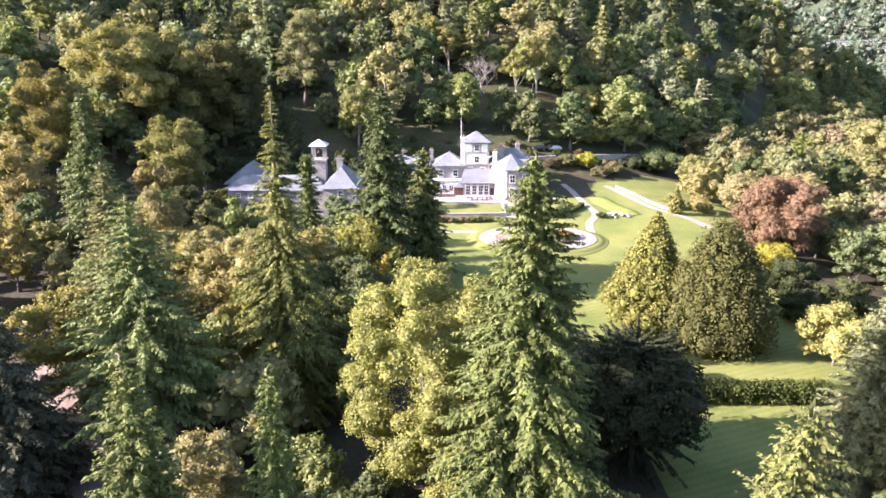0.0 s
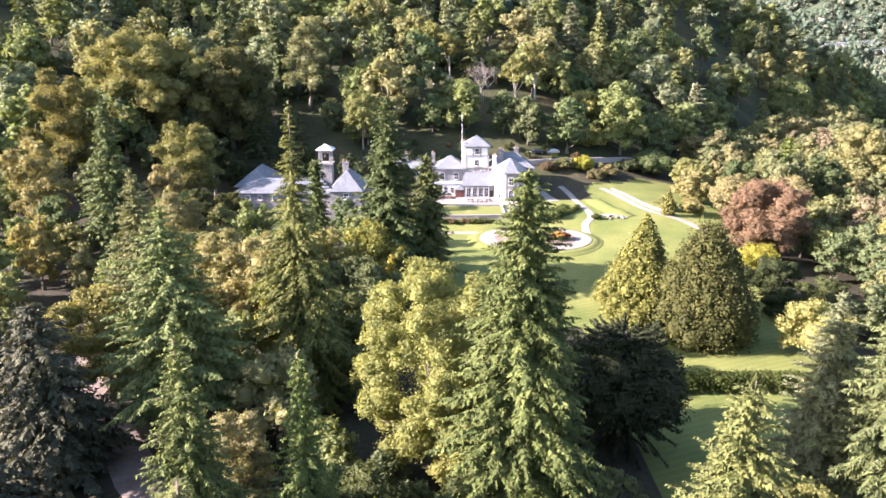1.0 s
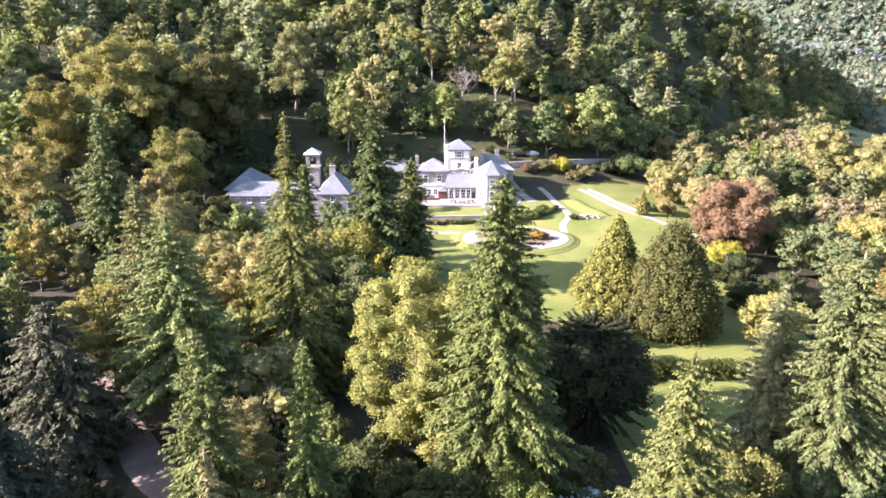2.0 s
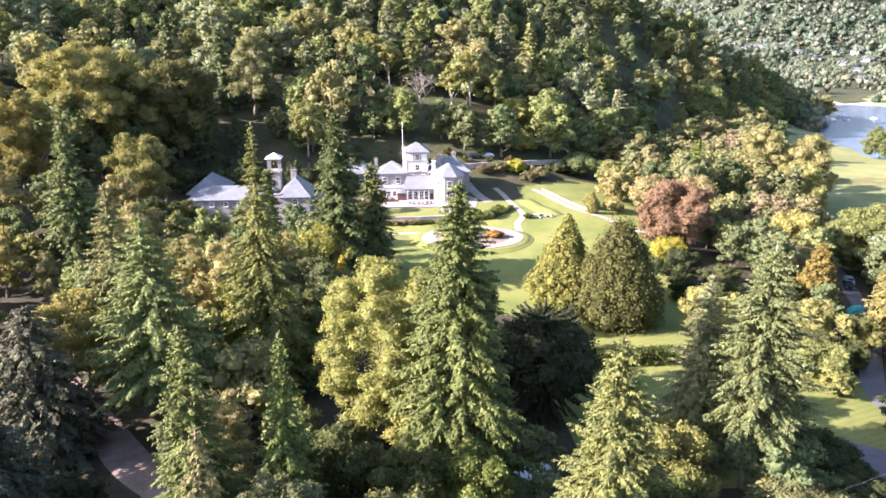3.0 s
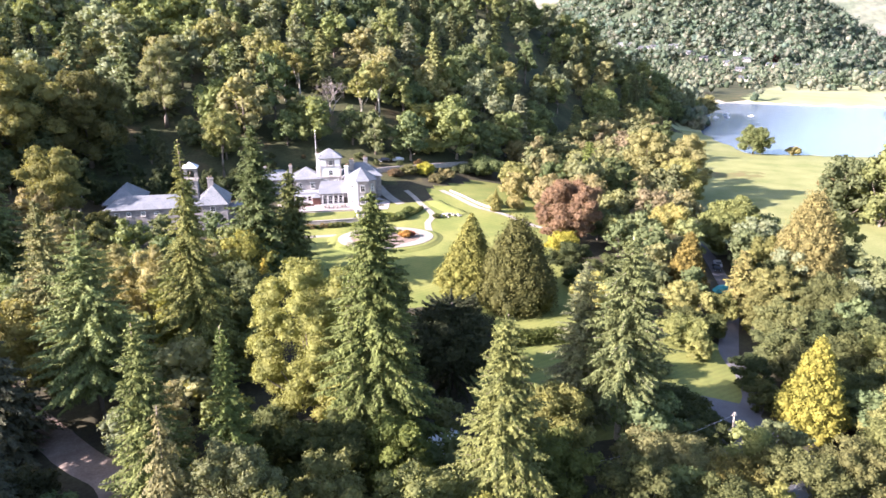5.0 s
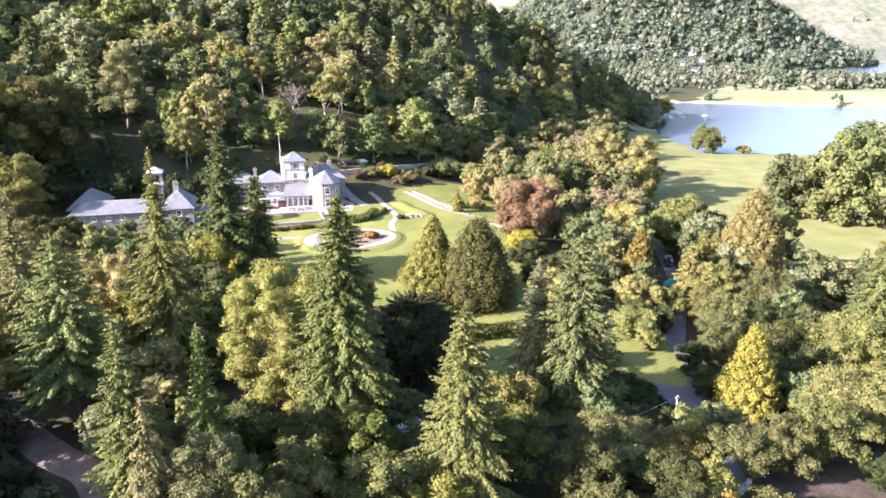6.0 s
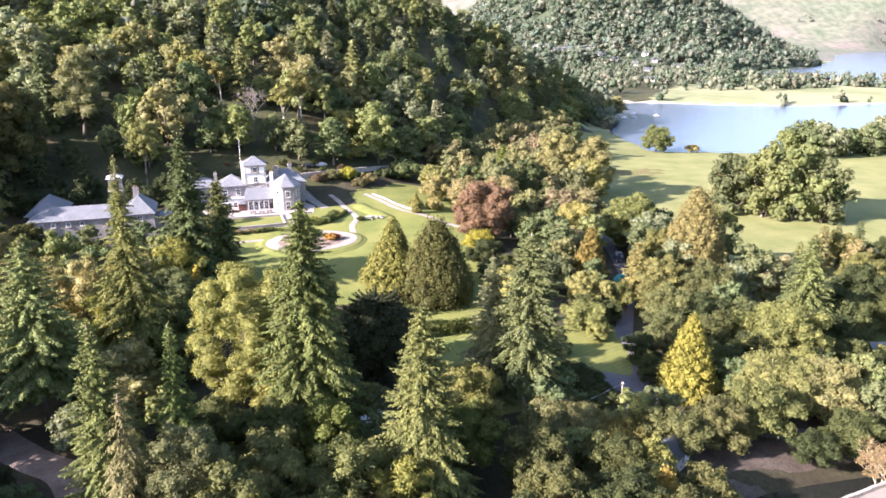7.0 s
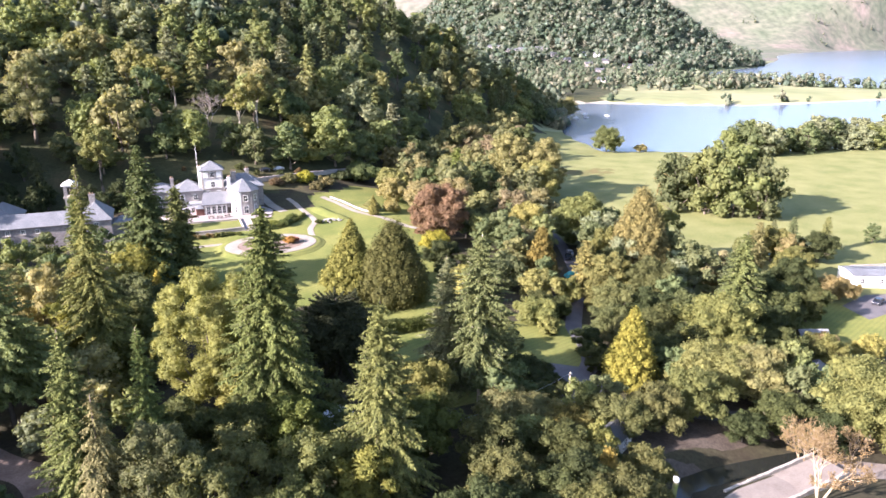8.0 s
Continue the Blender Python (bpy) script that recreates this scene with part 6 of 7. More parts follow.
# ---- terrace, wall, steps and garden ----
def wall_run(name, pts, thick, h, m, label, category="wall", cope=True):
    """A garden wall along a line, with coping stones."""
    e = tagged(thing(name, *pts[0]), label, category)
    o = Vector((pts[0][0], pts[0][1], gz(*pts[0])))
    for a, b in zip(pts, pts[1:]):
        a, b = Vector(a), Vector(b)
        n = max(1, round((b - a).length / 1.6))
        for k in range(n):
            p, q = a.lerp(b, k / n), a.lerp(b, (k + 1) / n)
            ang = math.degrees(math.atan2(q.y - p.y, q.x - p.x))
            z = min(gz(p.x, p.y), gz(q.x, q.y))
            ln = (q - p).length
            bm = bmesh.new()
            box(bm, 0, ln, -thick / 2, thick / 2, -0.3, h)
            bmesh.ops.transform(bm, matrix=Matrix.Translation(Vector((p.x, p.y, z)) - o) @ pose(0, 0, 0, 0, 0, ang), verts=bm.verts)
            part("wall_section", bm, m, e)
            if cope:
                bm = bmesh.new()
                box(bm, 0.02, ln - 0.02, -thick / 2 - 0.07, thick / 2 + 0.07, h, h + 0.12, 0.02)
                bmesh.ops.transform(bm, matrix=Matrix.Translation(Vector((p.x, p.y, z)) - o) @ pose(0, 0, 0, 0, 0, ang), verts=bm.verts)
                part("coping_stone", bm, M_PAVING, e)
    return e


wall_run("retaining_wall", [(-8, 158.6), (1, 158.8), (9, 159.0), (15.2, 159.4)], 0.5, 1.0, M_GARDENSTONE, "low pale stone retaining wall with coping")
wall_run("terrace_wall", [(-8, 172.8), (3, 172.6), (14.5, 172.2)], 0.4, 0.45, M_GARDENSTONE, "low pale terrace wall before the house")
wall_run("drive_wall", [(26, 205), (38, 208), (52, 214), (62, 220)], 0.5, 1.5, M_GARDENSTONE, "pale stone wall along the rear drive")
wall_run("path_wall", [(48.6, 191), (51.2, 184.5), (53.2, 175.5), (55.0, 169.5), (58.2, 164.6)], 0.35, 0.5, M_STONE, "low grey stone edging wall beside the path")
steps = tagged(thing("garden_steps", 16.6, 166, gz(16.6, 166)), "flight of pale stone steps down from the terrace", "steps")
zt = gz(16.6, 166)
for k in range(14):
    y0 = 172.0 - 0.95 * k
    bm = bmesh.new()
    box(bm, -1.3, 1.3, y0 - 0.95 - 166, y0 - 166, -1.6, gz(16.6, y0 - 0.5) + 0.28 - zt, 0.02)
    part("step", bm, M_PAVING, steps)
for sx in (-1.65, 1.3):
    bm = bmesh.new()
    vs = [bm.verts.new((sx + dx, y - 166, gz(16.6, y) - zt + dz)) for y in (159.2, 172.2) for dx, dz in ((0, -0.3), (0.35, -0.3), (0.35, 0.75), (0, 0.75))]
    for f in ((0, 1, 2, 3), (4, 5, 6, 7), (0, 1, 5, 4), (1, 2, 6, 5), (2, 3, 7, 6), (3, 0, 4, 7)):
        bm.faces.new([vs[i] for i in f])
    bmesh.ops.recalc_face_normals(bm, faces=bm.faces)
    part("side_wall", bm, M_GARDENSTONE, steps)

def picnic_table(x, y, turn):
    e = tagged(thing("picnic_table", x, y, gz(x, y) + 0.1, turn), "dark timber picnic table on the terrace", "table", "tables on the terrace")
    for k in range(5):
        bm = bmesh.new()
        box(bm, -0.9, 0.9, -0.37 + 0.15 * k, -0.24 + 0.15 * k, 0.72, 0.76, 0.005)
        part("top_board", bm, M_DARKTIMBER, e)
    for s in (-1, 1):
        bm = bmesh.new()
        box(bm, -0.9, 0.9, s * 0.75 - 0.14, s * 0.75 + 0.14, 0.43, 0.47, 0.005)
        part("bench_seat", bm, M_DARKTIMBER, e)
        bm = bmesh.new()
        box(bm, s * 0.6 - 0.04, s * 0.6 + 0.04, -0.8, 0.8, 0.36, 0.43)
        part("bearer", bm, M_DARKTIMBER, e)
        for q in (-1, 1):
            bm = bmesh.new()
            tube(bm, [(s * 0.6, q * 0.72, 0.0), (s * 0.6, q * 0.32, 0.72)], [0.06, 0.06], 4)
            part("leg", bm, M_DARKTIMBER, e)


for x, y, a in ((7.0, 176.4, 5), (9.6, 176.0, -8), (12.0, 176.6, 12)):
    picnic_table(x, y, a)
fence = tagged(thing("low_fence", -2.0, 179.5, gz(-2, 179.5) + 0.1), "low red-brown boarded fence before the white range", "fence")
for k in range(14):
    bm = bmesh.new()
    box(bm, 0.38 * k, 0.38 * k + 0.34, -0.02, 0.02, 0, 0.75 + 0.02 * (k % 2), 0.005)
    part("board", bm, M_REDBROWN, fence)
for zz in (0.2, 0.55):
    bm = bmesh.new()
    box(bm, 0, 5.3, 0.024, 0.07, zz, zz + 0.08)
    part("rail", bm, M_REDBROWN, fence)
# round bed: a raised mound with mown steps, ring path, planted middle
CX, CY = 20.6, 144.4
mound = tagged(thing("grass_mound", CX, CY), "round grass mound with mown concentric steps", "mound", kind="structure")
mound.scale = (1.33, 1.0, 1.0)
base = gz(CX, CY)
bm = bmesh.new()
prof = [(0, 0.62), (9.3, 0.62), (9.6, 0.6)] + [p for k in range(7) for p in ((10.2 + 0.85 * k, 0.56 - 0.34 * k), (10.58 + 0.85 * k, 0.45 - 0.34 * k))] + [(17.2, -2.6)]
seg = 72
rings = [[bm.verts.new((r_ * math.cos(6.2832 * s / seg) * (1 + 0.02 * math.sin(3 * 6.28 * s / seg)), r_ * 1.06 * math.sin(6.2832 * s / seg), z_)) for s in range(seg)] for r_, z_ in prof[1:]]
mid = bm.verts.new((0, 0, prof[0][1]))
for s in range(seg):
    bm.faces.new((mid, rings[0][s], rings[0][(s + 1) % seg]))
    for a, b in zip(rings, rings[1:]):
        bm.faces.new((a[s], b[s], b[(s + 1) % seg], a[(s + 1) % seg]))
bmesh.ops.recalc_face_normals(bm, faces=bm.faces)
part("turf", bm, M_LAWN, mound)


def ring_sheet(name, r0, r1, z, m, parent, label):
    bm = bmesh.new()
    n = 64
    a = [bm.verts.new((r0 * math.cos(6.2832 * s / n), r0 * 1.05 * math.sin(6.2832 * s / n), z)) for s in range(n)]
    b = [bm.verts.new((r1 * math.cos(6.2832 * s / n), r1 * 1.05 * math.sin(6.2832 * s / n), z - 0.02)) for s in range(n)]
    c = [bm.verts.new((r1 * math.cos(6.2832 * s / n), r1 * 1.05 * math.sin(6.2832 * s / n), z - 0.2)) for s in range(n)]
    for s in range(n):
        bm.faces.new((a[s], b[s], b[(s + 1) % n], a[(s + 1) % n]))
        bm.faces.new((b[s], c[s], c[(s + 1) % n], b[(s + 1) % n]))
    bmesh.ops.recalc_face_normals(bm, faces=bm.faces)
    return part(name, bm, m, parent, label)


ring_sheet("ring_path", 6.9, 9.5, 0.72, M_GRAVEL, mound, "pale gravel ring path")
ring_sheet("flower_bed", 0.05, 6.8, 0.74, M_DIRT, mound, "bare earth planting bed")


def shrub_at(x, y, h, R, colour, label, z=None, seed=1, leaf=0.22):
    e = plant(broad_meshes(seed, h, R, 0.02, 14, leaf, 0.5), x, y, colour, label, "shrub", "shrub")
    if z is not None:
        e.location.z = z
    return e


rs = random.Random(3)
bed = base + 0.72
for x, y, h, R, c, l in [(25.5, 143.0, 1.9, 1.7, (0.26, 0.16, 0.05), "russet rounded shrub in the bed"), (27.0, 143.6, 1.5, 1.3, (0.20, 0.09, 0.06), "dark red shrub in the bed"), (24.6, 146.2, 1.2, 1.2, (0.11, 0.13, 0.05), "grey-green low shrub in the bed"), (21.0, 147.5, 1.5, 1.4, (0.09, 0.12, 0.04), "green shrub in the bed"), (18.0, 146.5, 1.4, 1.3, (0.10, 0.12, 0.05), "green spreading shrub in the bed"), (16.5, 144.5, 1.1, 1.2, (0.13, 0.13, 0.06), "pale green low shrub in the bed"), (23.0, 149.3, 1.2, 1.1, (0.08, 0.11, 0.04), "dark green low shrub in the bed")]:
    shrub_at(x, y, h, R, c, l, bed, rs.randint(1, 900))
SHRUB = broad_meshes(301, 1.2, 0.85, 0.02, 12, 0.2, 0.5)
for k in range(17):
    x = -6.5 + 1.22 * k + rs.uniform(-0.2, 0.2)
    c = rs.choice(((0.09, 0.12, 0.035), (0.11, 0.13, 0.045), (0.08, 0.10, 0.04), (0.14, 0.12, 0.06)))
    s = rs.uniform(0.8, 1.15)
    plant(SHRUB, x, 156.6 + rs.uniform(-0.4, 0.4), c, "low rounded shrub below the retaining wall", "shrub", "shrub", "shrubs below the wall", None, (s * 1.1, s, s))
for x, y, h, R, c, l in [(20.5, 163, 1.8, 1.7, (0.07, 0.10, 0.03), "dark green shrub beside the steps"), (24, 161.5, 1.7, 1.7, (0.09, 0.12, 0.03), "green shrub on the bank"), (27.5, 160.5, 2.2, 2.0, (0.06, 0.085, 0.03), "dark clipped shrub beside the drive"), (29.5, 164, 1.6, 1.6, (0.065, 0.09, 0.03), "dark rounded shrub beside the drive"), (31, 168.5, 1.5, 1.5, (0.065, 0.09, 0.03), "dark shrub edging the drive"), (20.3, 158.8, 1.3, 1.3, (0.12, 0.14, 0.05), "pale green shrub below the bank"), (37.5, 159.0, 1.5, 1.1, (0.06, 0.08, 0.03), "small dark shrub by the drive"), (43, 206, 4.0, 3.6, (0.20, 0.22, 0.035), "yellow-green shrub by the rear wall"), (37, 205, 3.2, 3.0, (0.10, 0.11, 0.05), "olive shrub by the rear wall"), (50, 203, 4.2, 3.0, (0.13, 0.13, 0.06), "grey-green shrub on the bank"), (46, 200, 3.0, 2.8, (0.10, 0.10, 0.05), "brown-green shrub on the bank"), (32, 203, 2.6, 2.6, (0.10, 0.085, 0.05), "brownish shrub by the house"), (58, 170, 3.4, 2.6, (0.16, 0.18, 0.07), "pale green shrub by the path"), (64, 168, 3.8, 3.0, (0.20, 0.20, 0.08), "pale yellow shrub by the path")]:
    shrub_at(x, y, h, R, c, l, None, rs.randint(1, 900), 0.3)
plant(cone_meshes(23, 7.0, 1.9, leaf=0.3), 56.5, 163.5, (0.13, 0.15, 0.045), "young conical conifer by the garden path", "conifer", "cypress")
# mown grass banks stepping down beside the path, and the low hedge along it
def grass_bank(pts, width, height, label):
    bm = bmesh.new()
    rows = []
    o = Vector((*pts[0], gz(*pts[0])))
    for i, p in enumerate(pts):
        a, b = Vector(pts[max(i - 1, 0)]), Vector(pts[min(i + 1, len(pts) - 1)])
        d = (b - a).normalized()
        side = Vector((d.y, -d.x))
        taper = 0.15 if i in (0, len(pts) - 1) else 1.0
        row = []
        for k, hh in ((-0.5, -0.1), (-0.36, 0.25), (-0.22, 0.85), (-0.08, 1.0), (0.18, 0.8), (0.5, -0.1)):
            q = Vector(p) + side * k * width
            row.append(bm.verts.new(Vector((q.x, q.y, gz(q.x, q.y) + hh * height * taper)) - o))
        rows.append(row)
    for a, b in zip(rows, rows[1:]):
        for k in range(5):
            bm.faces.new((a[k], a[k + 1], b[k + 1], b[k])).smooth = True
    bmesh.ops.recalc_face_normals(bm, faces=bm.faces)
    e = tagged(thing("grass_bank", *pts[0]), label, "bank", "banks beside the path", kind="structure")
    part("turf", bm, M_LAWN, e)


grass_bank([(40.5, 180), (41.2, 176), (42.0, 172), (43.2, 168), (44.6, 164.5), (46.2, 161)], 6.0, 0.9, "mown grass bank rising beside the path")
low_hedge = tagged(thing("hedge", 29, 161.5), "low dark clipped hedge curving beside the path", "hedge")
r = np.random.default_rng(33)
hx = np.array([23.0, 25.5, 28.0, 30.2, 32.3, 33.9, 35.0])
hy = np.array([158.0, 158.7, 160.2, 162.4, 165.1, 167.6, 170.0])
tt = np.linspace(0, 6, 26)
px_, py_ = np.interp(tt, range(7), hx), np.interp(tt, range(7), hy)
cen = np.stack([px_ - 29, py_ - 161.5, ground_z(px_, py_) - gz(29, 161.5) + 0.5], -1)
co, faces = lump_cloud(r, cen, np.full(26, 0.72), 0.2, 0.5)
o = new("foliage", array_mesh("foliage", co, faces, M_LEAF))
o.parent, o.color = low_hedge, (0.06, 0.08, 0.026, 1)
# rockery
rock = tagged(thing("rockery", 41.0, 160.6), "low rockery of grey stones set in grass", "rockery")
for k in range(46):
    a, d = rs.uniform(0, 6.28), math.sqrt(rs.random())
    x, y = 4.4 * d * math.cos(a), 2.0 * d * math.sin(a)
    s = rs.uniform(0.15, 0.5)
    bm = bmesh.new()
    bmesh.ops.create_icosphere(bm, subdivisions=1, radius=s)
    for v in bm.verts:
        v.co *= 1 + 0.25 * noise.noise(v.co * 2 + Vector((k, 0, 0)))
        v.co.z *= 0.65
    bmesh.ops.translate(bm, verts=bm.verts, vec=(x, y, gz(41.0 + x, 160.6 + y) - gz(41.0, 160.6) + 0.15 + 0.5 * (1 - d)))
    part("rock", bm, M_ROCK, rock)

# the dark clipped hedge across the lower lawn
hedge = tagged(thing("hedge", 39.5, 79.3), "long dark clipped hedge across the lawn", "hedge")
r = np.random.default_rng(31)
n = 44
cen = np.stack([np.tile(np.linspace(-9, 9.5, 22), 2), r.normal(0, 0.15, n), np.repeat([0.8, 2.0], 22)], -1)
co, faces = lump_cloud(r, cen, np.full(n, 1.15), 0.24, 0.5)
o = new("foliage", array_mesh("foliage", co, faces, M_LEAF))
o.parent, o.color = hedge, (0.055, 0.075, 0.02, 1)

# ---- road, yard and far things ----
def car(x, y, turn, paint, label, lift=0.12, length=4.2, tall=1.45):
    e = tagged(thing("car", x, y, gz(x, y) + lift, turn), label, "car")
    L, Wd = length / 2, 0.88
    bm = bmesh.new()
    side = [(-L, 0.35), (-L, 0.85), (-L * 0.62, 0.95), (-L * 0.40, tall), (L * 0.42, tall), (L * 0.86, 0.98), (L, 0.8), (L, 0.35)]
    a = [bm.verts.new((px, -Wd * (0.84 if pz > 1.1 else 1), pz)) for px, pz in side]
    b = [bm.verts.new((px, Wd * (0.84 if pz > 1.1 else 1), pz)) for px, pz in side]
    bm.faces.new(a), bm.faces.new(b[::-1])
    for i in range(len(side)):
        j = (i + 1) % len(side)
        bm.faces.new((a[i], b[i], b[j], a[j]))
    bmesh.ops.recalc_face_normals(bm, faces=bm.faces)
    bmesh.ops.bevel(bm, geom=bm.edges[:], offset=0.05, segments=2, affect="EDGES")
    body = part("body", bm, paint, e)
    for s in (-1, 1):
        bm = bmesh.new()
        vs = [bm.verts.new((px, s * (Wd * 0.95 if pz < 1.1 else Wd * 0.86), pz)) for px, pz in ((-L * 0.52, 0.99), (L * 0.70, 0.99), (L * 0.38, tall - 0.1), (-L * 0.36, tall - 0.1))]
        bm.faces.new(vs)
        bmesh.ops.solidify(bm, geom=bm.faces[:], thickness=0.02)
        part("side_window", bm, M_GLASS, body)
    for px, pz, qx, qz, nm in ((-L * 0.60, 1.0, -L * 0.43, tall - 0.06, "windscreen"), (L * 0.80, 1.02, L * 0.46, tall - 0.06, "rear_window")):
        bm = bmesh.new()
        o = -0.03 if px < 0 else 0.03
        vs = [bm.verts.new(p) for p in ((px + o, -0.72, pz), (px + o, 0.72, pz), (qx + o, 0.66, qz), (qx + o, -0.66, qz))]
        bm.faces.new(vs)
        bmesh.ops.solidify(bm, geom=bm.faces[:], thickness=0.02)
        part(nm, bm, M_GLASS, body)
    for px in (-L * 0.62, L * 0.62):
        for s in (-1, 1):
            bm = bmesh.new()
            bmesh.ops.create_cone(bm, cap_ends=True, segments=16, radius1=0.33, radius2=0.33, depth=0.2, matrix=Matrix.Translation((px, s * 0.8, 0.33)) @ Matrix.Rotation(radians(90), 4, "X"))
            w = part("wheel", bm, M_RUBBER, e)
            bm = bmesh.new()
            bmesh.ops.create_cone(bm, cap_ends=True, segments=12, radius1=0.2, radius2=0.17, depth=0.03, matrix=Matrix.Translation((px, s * 0.91, 0.33)) @ Matrix.Rotation(radians(90), 4, "X"))
            part("rim", bm, M_METAL, w)
    for s in (-1, 1):
        bm = bmesh.new()
        box(bm, -L - 0.01, -L + 0.06, s * 0.62 - 0.14, s * 0.62 + 0.14, 0.62, 0.76, 0.02)
        part("headlight", bm, M_PAINT, body)
    return e


car(103.5, 120, 65, M_CARDARK, "dark car on the valley road")
car(106.5, 124, 65, M_CARSILVER, "silver car on the valley road")
car(157.5, 61.5, 20, M_CARDARK, "dark car parked before a white house")
car(29.5, 212, 10, M_CARDARK, "dark car parked behind the house")
car(34.5, 213, 12, M_CARSILVER, "silver car parked behind the house")


def van(x, y, turn, label):
    e = tagged(thing("camper_van", x, y, gz(x, y) + 0.05, turn), label, "van")
    bm = bmesh.new()
    box(bm, -2.8, 1.6, -1.05, 1.05, 0.45, 2.85, 0.12)
    body = part("body", bm, M_CARWHITE, e)
    bm = bmesh.new()
    pts_ = [(1.6, 0.45), (1.6, 2.5), (2.0, 2.4), (2.7, 1.35), (3.3, 1.15), (3.35, 0.45)]
    a = [bm.verts.new((px, -0.98, pz)) for px, pz in pts_]
    b = [bm.verts.new((px, 0.98, pz)) for px, pz in pts_]
    bm.faces.new(a), bm.faces.new(b[::-1])
    for i in range(len(pts_)):
        j = (i + 1) % len(pts_)
        bm.faces.new((a[i], b[i], b[j], a[j]))
    bmesh.ops.recalc_face_normals(bm, faces=bm.faces)
    bmesh.ops.bevel(bm, geom=bm.edges[:], offset=0.05, segments=2, affect="EDGES")
    part("cab", bm, M_CARWHITE, e)
    bm = bmesh.new()
    box(bm, -1.2, -0.5, -0.35, 0.35, 2.85, 3.0, 0.03)
    part("roof_vent", bm, M_LEAD, body, "grey roof vent")
    for px in (-2.1, -0.3):
        for s in (-1, 1):
            bm = bmesh.new()
            box(bm, px, px + 0.95, s * 1.055 - 0.015, s * 1.055 + 0.015, 1.6, 2.2, 0.01)
            part("side_window", bm, M_GLASS, body)
    for px in (-1.7, 2.3):
        for s in (-1, 1):
            bm = bmesh.new()
            bmesh.ops.create_cone(bm, cap_ends=True, segments=16, radius1=0.36, radius2=0.36, depth=0.24, matrix=Matrix.Translation((px, s * 0.92, 0.36)) @ Matrix.Rotation(radians(90), 4, "X"))
            part("wheel", bm, M_RUBBER, e)


van(15.7, 49.0, 35, "white camper van parked under the trees")

# telegraph pole with its wires
pole = tagged(thing("telegraph_pole", 54.5, 42.0), "pale timber telegraph pole beside the yard", "pole")
bm = bmesh.new()
tube(bm, [(0, 0, -0.4), (0, 0, 2.6), (0, 0, 5.4)], [0.15, 0.13, 0.10], 8)
part("post", bm, M_PALEBARK, pole)
bm = bmesh.new()
box(bm, -0.35, 0.35, -0.05, 0.05, 4.9, 5.02, 0.01)
part("cross_arm", bm, M_PALEBARK, pole)
for k in (-0.25, 0.0, 0.25):
    bm = bmesh.new()
    tube(bm, [(k, 0, 5.02), (k, 0, 5.1), (k, 0, 5.18)], [0.05, 0.07, 0.04], 8)
    part("insulator", bm, M_PAINT, pole)
    bm = bmesh.new()
    tube(bm, [(k - 26 * t, -6 * t, 5.15 - 0.9 * math.sin(math.pi * t) - 0.6 * t) for t in np.linspace(0, 1, 12)], [0.008] * 12, 4)
    part("wire", bm, M_METAL, pole, "thin pale wire")

# blue and teal covers, bins
def cover(x, y, w, d, h, m, label):
    e = thing("tarpaulin", x, y)
    bm = bmesh.new()
    bmesh.ops.create_grid(bm, x_segments=10, y_segments=8, size=0.5)
    for v in bm.verts:
        q = max(abs(v.co.x), abs(v.co.y)) * 2
        v.co = Vector((v.co.x * w, v.co.y * d, h * (1 - q**3) + 0.12 * noise.noise(v.co * 7)))
    bmesh.ops.solidify(bm, geom=bm.faces[:], thickness=0.03)
    part("sheet", bm, m, e)
    return tagged(e, label, "tarpaulin")


cover(48.5, 55, 3.2, 2.2, 1.5, M_BLUE, "blue tarpaulin over a heap in the yard")
cover(47.5, 57.5, 2.2, 1.6, 1.1, M_PAINT, "white sheet over a heap in the yard")
cover(94.5, 104, 4.4, 2.2, 1.7, M_TEAL, "teal covered trailer beside the road")
cover(164, 104, 5, 3, 2.4, M_BLUE, "blue covered frame in a garden")


def cottage(x, y, turn, w, d, h, rise, walls, roof, label, name="cottage", lift=0.0, windows=2, chim=True):
    e = tagged(thing(name, x, y, gz(x, y) + lift, turn), label, "house")
    bm = bmesh.new()
    pts_ = [(-d / 2, -1.0), (d / 2, -1.0), (d / 2, h), (0, h + rise), (-d / 2, h)]
    a = [bm.verts.new((-w / 2, py, pz)) for py, pz in pts_]
    b = [bm.verts.new((w / 2, py, pz)) for py, pz in pts_]
    bm.faces.new(a), bm.faces.new(b[::-1])
    for i in range(5):
        bm.faces.new((a[i], b[i], b[(i + 1) % 5], a[(i + 1) % 5]))
    bmesh.ops.recalc_face_normals(bm, faces=bm.faces)
    part("wall", bm, walls, e)
    for s in (-1, 1):
        bm = bmesh.new()
        k = (d / 2 + 0.35) / (d / 2)
        vs = [bm.verts.new(p) for p in ((-w / 2 - 0.3, 0, h + rise + 0.06), (w / 2 + 0.3, 0, h + rise + 0.06), (w / 2 + 0.3, s * d / 2 * k, h - rise * (k - 1) + 0.06), (-w / 2 - 0.3, s * d / 2 * k, h - rise * (k - 1) + 0.06))]
        bm.faces.new(vs)
        bmesh.ops.solidify(bm, geom=bm.faces[:], thickness=0.16)
        part("roof", bm, roof, e)
    for k in range(windows):
        px = (k + 0.5) / windows * w - w / 2
        window(e, px, -d / 2 - 0.01, h * 0.35, 1.0, min(1.3, h * 0.4))
    if chim:
        chimney(e, w / 2 - 0.8, 0, h + rise * 0.5, h + rise + 1.2, 0.8, 0.7, 1)
    return e


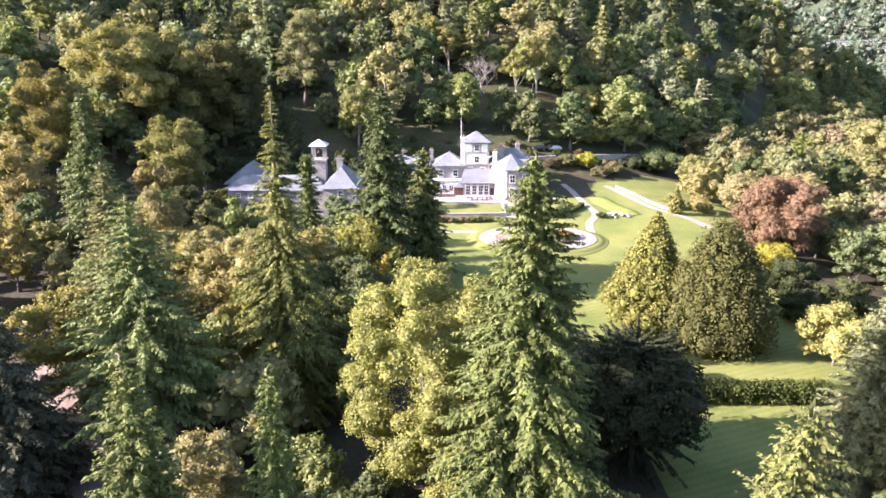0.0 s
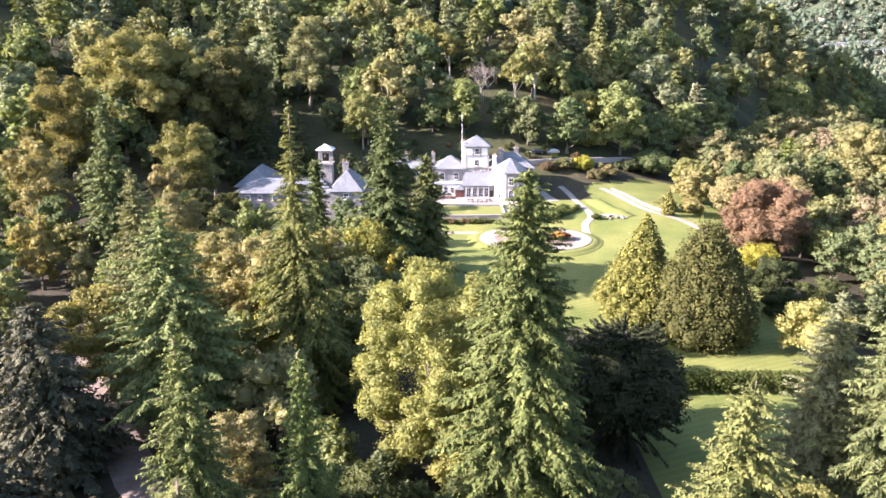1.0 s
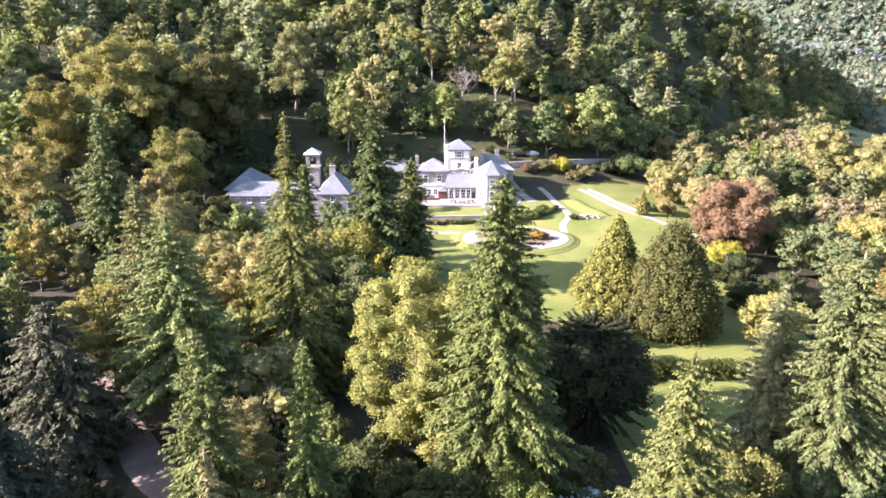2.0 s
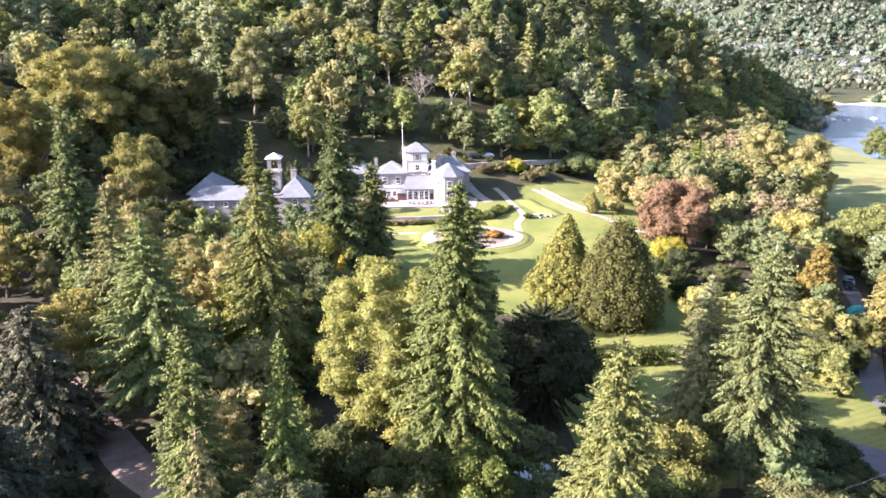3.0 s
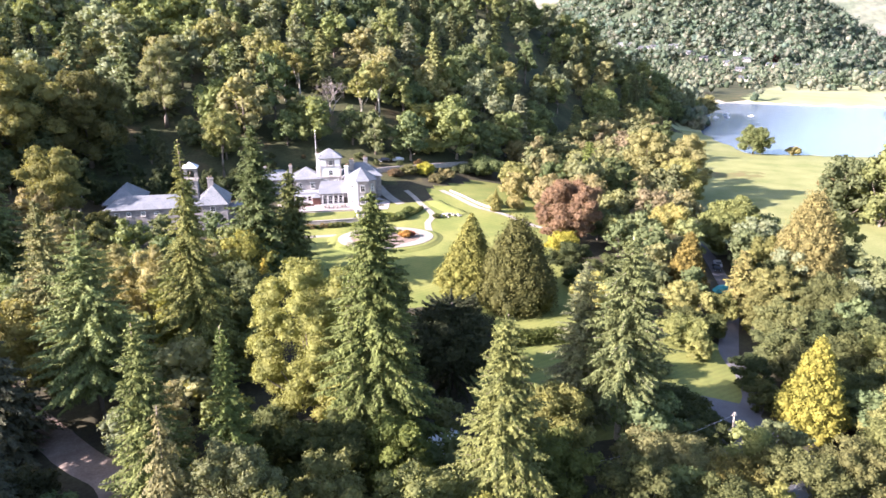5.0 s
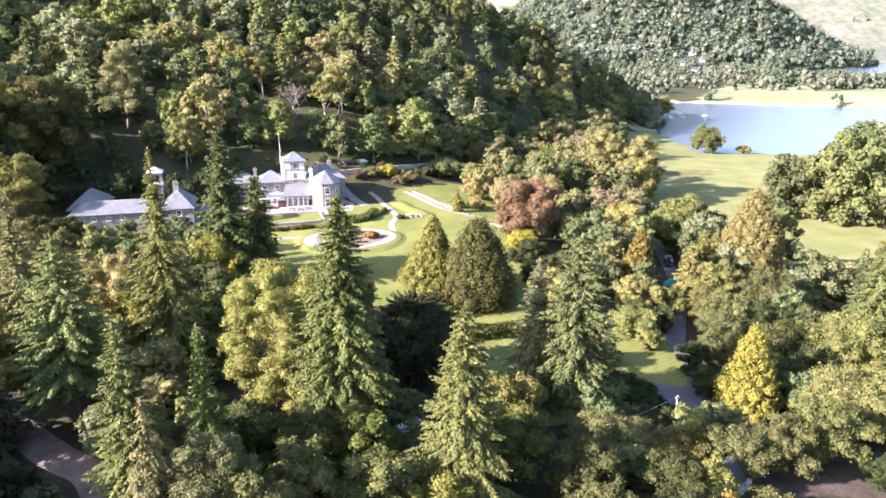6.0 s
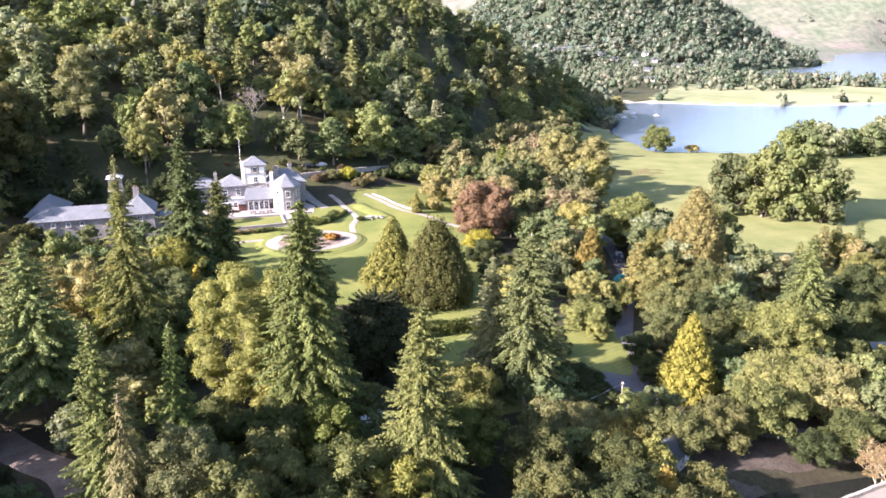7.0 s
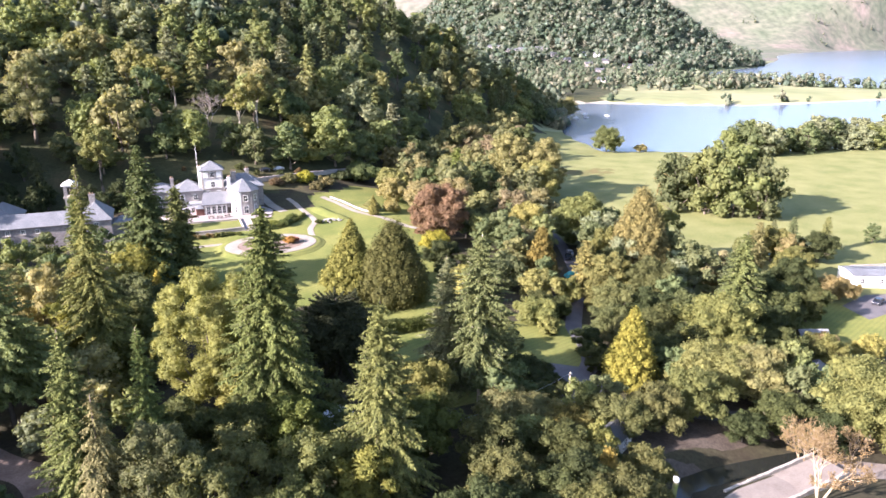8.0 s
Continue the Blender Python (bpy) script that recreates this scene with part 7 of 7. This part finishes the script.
cottage(135, 96, 15, 7, 6, 3.2, 2.4, M_STONE, M_SLATE, "grey stone shed with a slate roof among trees", "shed", 0, 1, False)
cottage(173, 72, -25, 20, 8, 3.4, 0.5, M_WHITE, M_LEAD, "long white bungalow beside a lawn", "bungalow", 0, 4)
cottage(121, 50, -20, 6, 4, 2.6, 1.2, M_DARKTIMBER, M_LEAD, "dark timber garden shed with a grey roof", "shed", 0, 1, False)
cottage(53, 27.5, 30, 5, 4, 2.8, 1.4, M_WHITE, M_SLATE, "small white hut half hidden by trees", "hut", 0, 1, False)
cottage(47, 36, 10, 4.5, 3.6, 2.6, 1.2, M_WHITE, M_SLATE, "small white outbuilding behind shrubs", "hut", 0, 1, False)
cottage(106, 36, 40, 5, 4, 2.6, 1.3, M_STONE, M_LEAD, "grey outbuilding beside the lane", "shed", 0, 1, False)
patch("drive", [(146, 55), (168, 58), (172, 64), (160, 67), (148, 64)], M_ASPHALT, 0.08, "grey parking area before a white bungalow", "drive")
patch("garden_lawn", [(122, 44), (140, 42), (162, 50), (148, 66), (132, 68), (120, 58)], M_LAWN, 0.05, "green garden lawn with tree shadows", "lawn")
wall_run("garden_wall", [(176, 84), (190, 80), (205, 78), (230, 74)], 0.4, 1.0, M_GARDENSTONE, "low stone garden wall by the meadow")

# stone bridge over the beck
bridge = tagged(thing("stone_bridge", 70, 11.5, -4.2), "small pale stone road bridge with low parapets", "bridge")
bm = bmesh.new()
box(bm, -8.5, 12, -2.7, 2.7, -0.6, 0.12, 0.05)
bmesh.ops.transform(bm, matrix=pose(0, 0, 0, 0, 0, 6), verts=bm.verts)
part("deck", bm, M_DECK, bridge, "pale worn deck")
for s in (-1, 1):
    for k in range(12):
        bm = bmesh.new()
        x0 = -8.2 + 1.6 * k
        box(bm, x0, x0 + 1.57, s * 2.7 - 0.22, s * 2.7 + 0.22, -0.5, 0.75 + 0.05 * math.sin(k * 2.3), 0.03)
        bmesh.ops.transform(bm, matrix=pose(0, 0, 0, 0, 0, 6), verts=bm.verts)
        part("parapet_stone", bm, M_GARDENSTONE, bridge)
for x in (-6.0, 7.5):
    bm = bmesh.new()
    box(bm, x - 1.2, x + 1.2, -2.6, 2.6, -3.4, -0.6, 0.05)
    bmesh.ops.transform(bm, matrix=pose(0, 0, 0, 0, 0, 6), verts=bm.verts)
    part("abutment", bm, M_STONE, bridge)
# sawn mossy trunk standing beside the beck
stump = tagged(thing("tree_stump", 51.5, 12.0, -3.4), "tall moss-covered sawn trunk with a pale cut top", "tree stump")
bm = bmesh.new()
tube(bm, [(-0.9, -0.5, -0.5), (-0.6, -0.3, 1.6), (-0.25, -0.1, 3.2), (0, 0, 4.6), (0.05, 0, 4.9)], [0.5, 0.42, 0.38, 0.36, 0.34], 12)
part("trunk", bm, M_MOSS, stump)
bm = bmesh.new()
tube(bm, [(0.05, 0, 4.88), (0.07, 0.0, 5.15), (0.08, 0.02, 5.5), (0.14, 0.05, 5.6)], [0.33, 0.42, 0.40, 0.30], 10)
part("cut_top", bm, M_PAINT, stump, "pale freshly cut wood")

snag = tagged(thing("dead_trunk", -62.5, 178), "pale dead trunk standing on the dark slope", "dead tree")
bm = bmesh.new()
tube(bm, [(0, 0, -0.5), (0.15, 0, 3), (0.05, 0.1, 6), (0.3, 0.1, 8.2)], [0.5, 0.42, 0.34, 0.12], 8)
tube(bm, [(0.1, 0, 4.5), (0.9, 0.2, 5.6), (1.2, 0.2, 6.6)], [0.16, 0.1, 0.04], 5)
part("trunk", bm, M_PALEBARK, snag)

# moored boats and the boathouse
def boat(x, y, turn, ln, label):
    e = tagged(thing("boat", x, y, LAKE_Z - 0.12, turn), label, "boat", "boats at the landing")
    bm = bmesh.new()
    secs = [(-0.5, 0.34, 0.55), (-0.2, 0.42, 0.55), (0.15, 0.38, 0.6), (0.38, 0.2, 0.7), (0.5, 0.02, 0.8)]
    rows = []
    for t, w, z in secs:
        w *= ln * 0.42
        rows.append([bm.verts.new(p) for p in ((t * ln, -w, z * ln * 0.16), (t * ln, -w * 0.6, 0), (t * ln, w * 0.6, 0), (t * ln, w, z * ln * 0.16))])
    for a, b in zip(rows, rows[1:]):
        for k in range(3):
            bm.faces.new((a[k], a[k + 1], b[k + 1], b[k]))
        bm.faces.new((a[3], a[0], b[0], b[3]))
    bm.faces.new(rows[0])
    bmesh.ops.recalc_face_normals(bm, faces=bm.faces)
    part("hull", bm, M_CARWHITE, e)
    bm = bmesh.new()
    box(bm, -0.2 * ln, 0.14 * ln, -0.1 * ln, 0.1 * ln, 0.08 * ln, 0.24 * ln, 0.04)
    part("cabin", bm, M_LEAD if ln > 6.4 else M_PAINT, e)


rb = random.Random(8)
for k in range(26):
    x, y = 328 + rb.uniform(-8, 40), 476 + rb.uniform(-16, 44)
    if float(inside_by(LAKE_NEAR, np.array(x), np.array(y))) > 3:
        boat(x, y, rb.uniform(0, 360), rb.uniform(4, 6.6), "small white boat moored at the landing")
cottage(338, 520, 30, 16, 9, 4, 3, M_DARKTIMBER, M_SLATE, "dark timber boathouse on the lake", "boathouse", 0.5, 3, False)

# the village beyond the headland
WHITES = ["white rendered village house", "grey stone village house", "long pale village house"]
for x, y, turn, w, d, h, j in VILLAGE:
    cottage(x, y, turn, w * 0.85, d, h * 0.6, 4.0, (M_WHITE if h > 7 else M_GARDENSTONE, M_STONE, M_STONE)[j], M_SLATE, WHITES[j] + " with a slate roof among trees", "village_house", 0.0, max(3, int(w / 5)))
plant(PROTO[0], 850, 1098, (0.075, 0.03, 0.03), "dark red copper beech in the village", "tree", "beech_tree", "", None, (1.6, 1.6, 1.3))
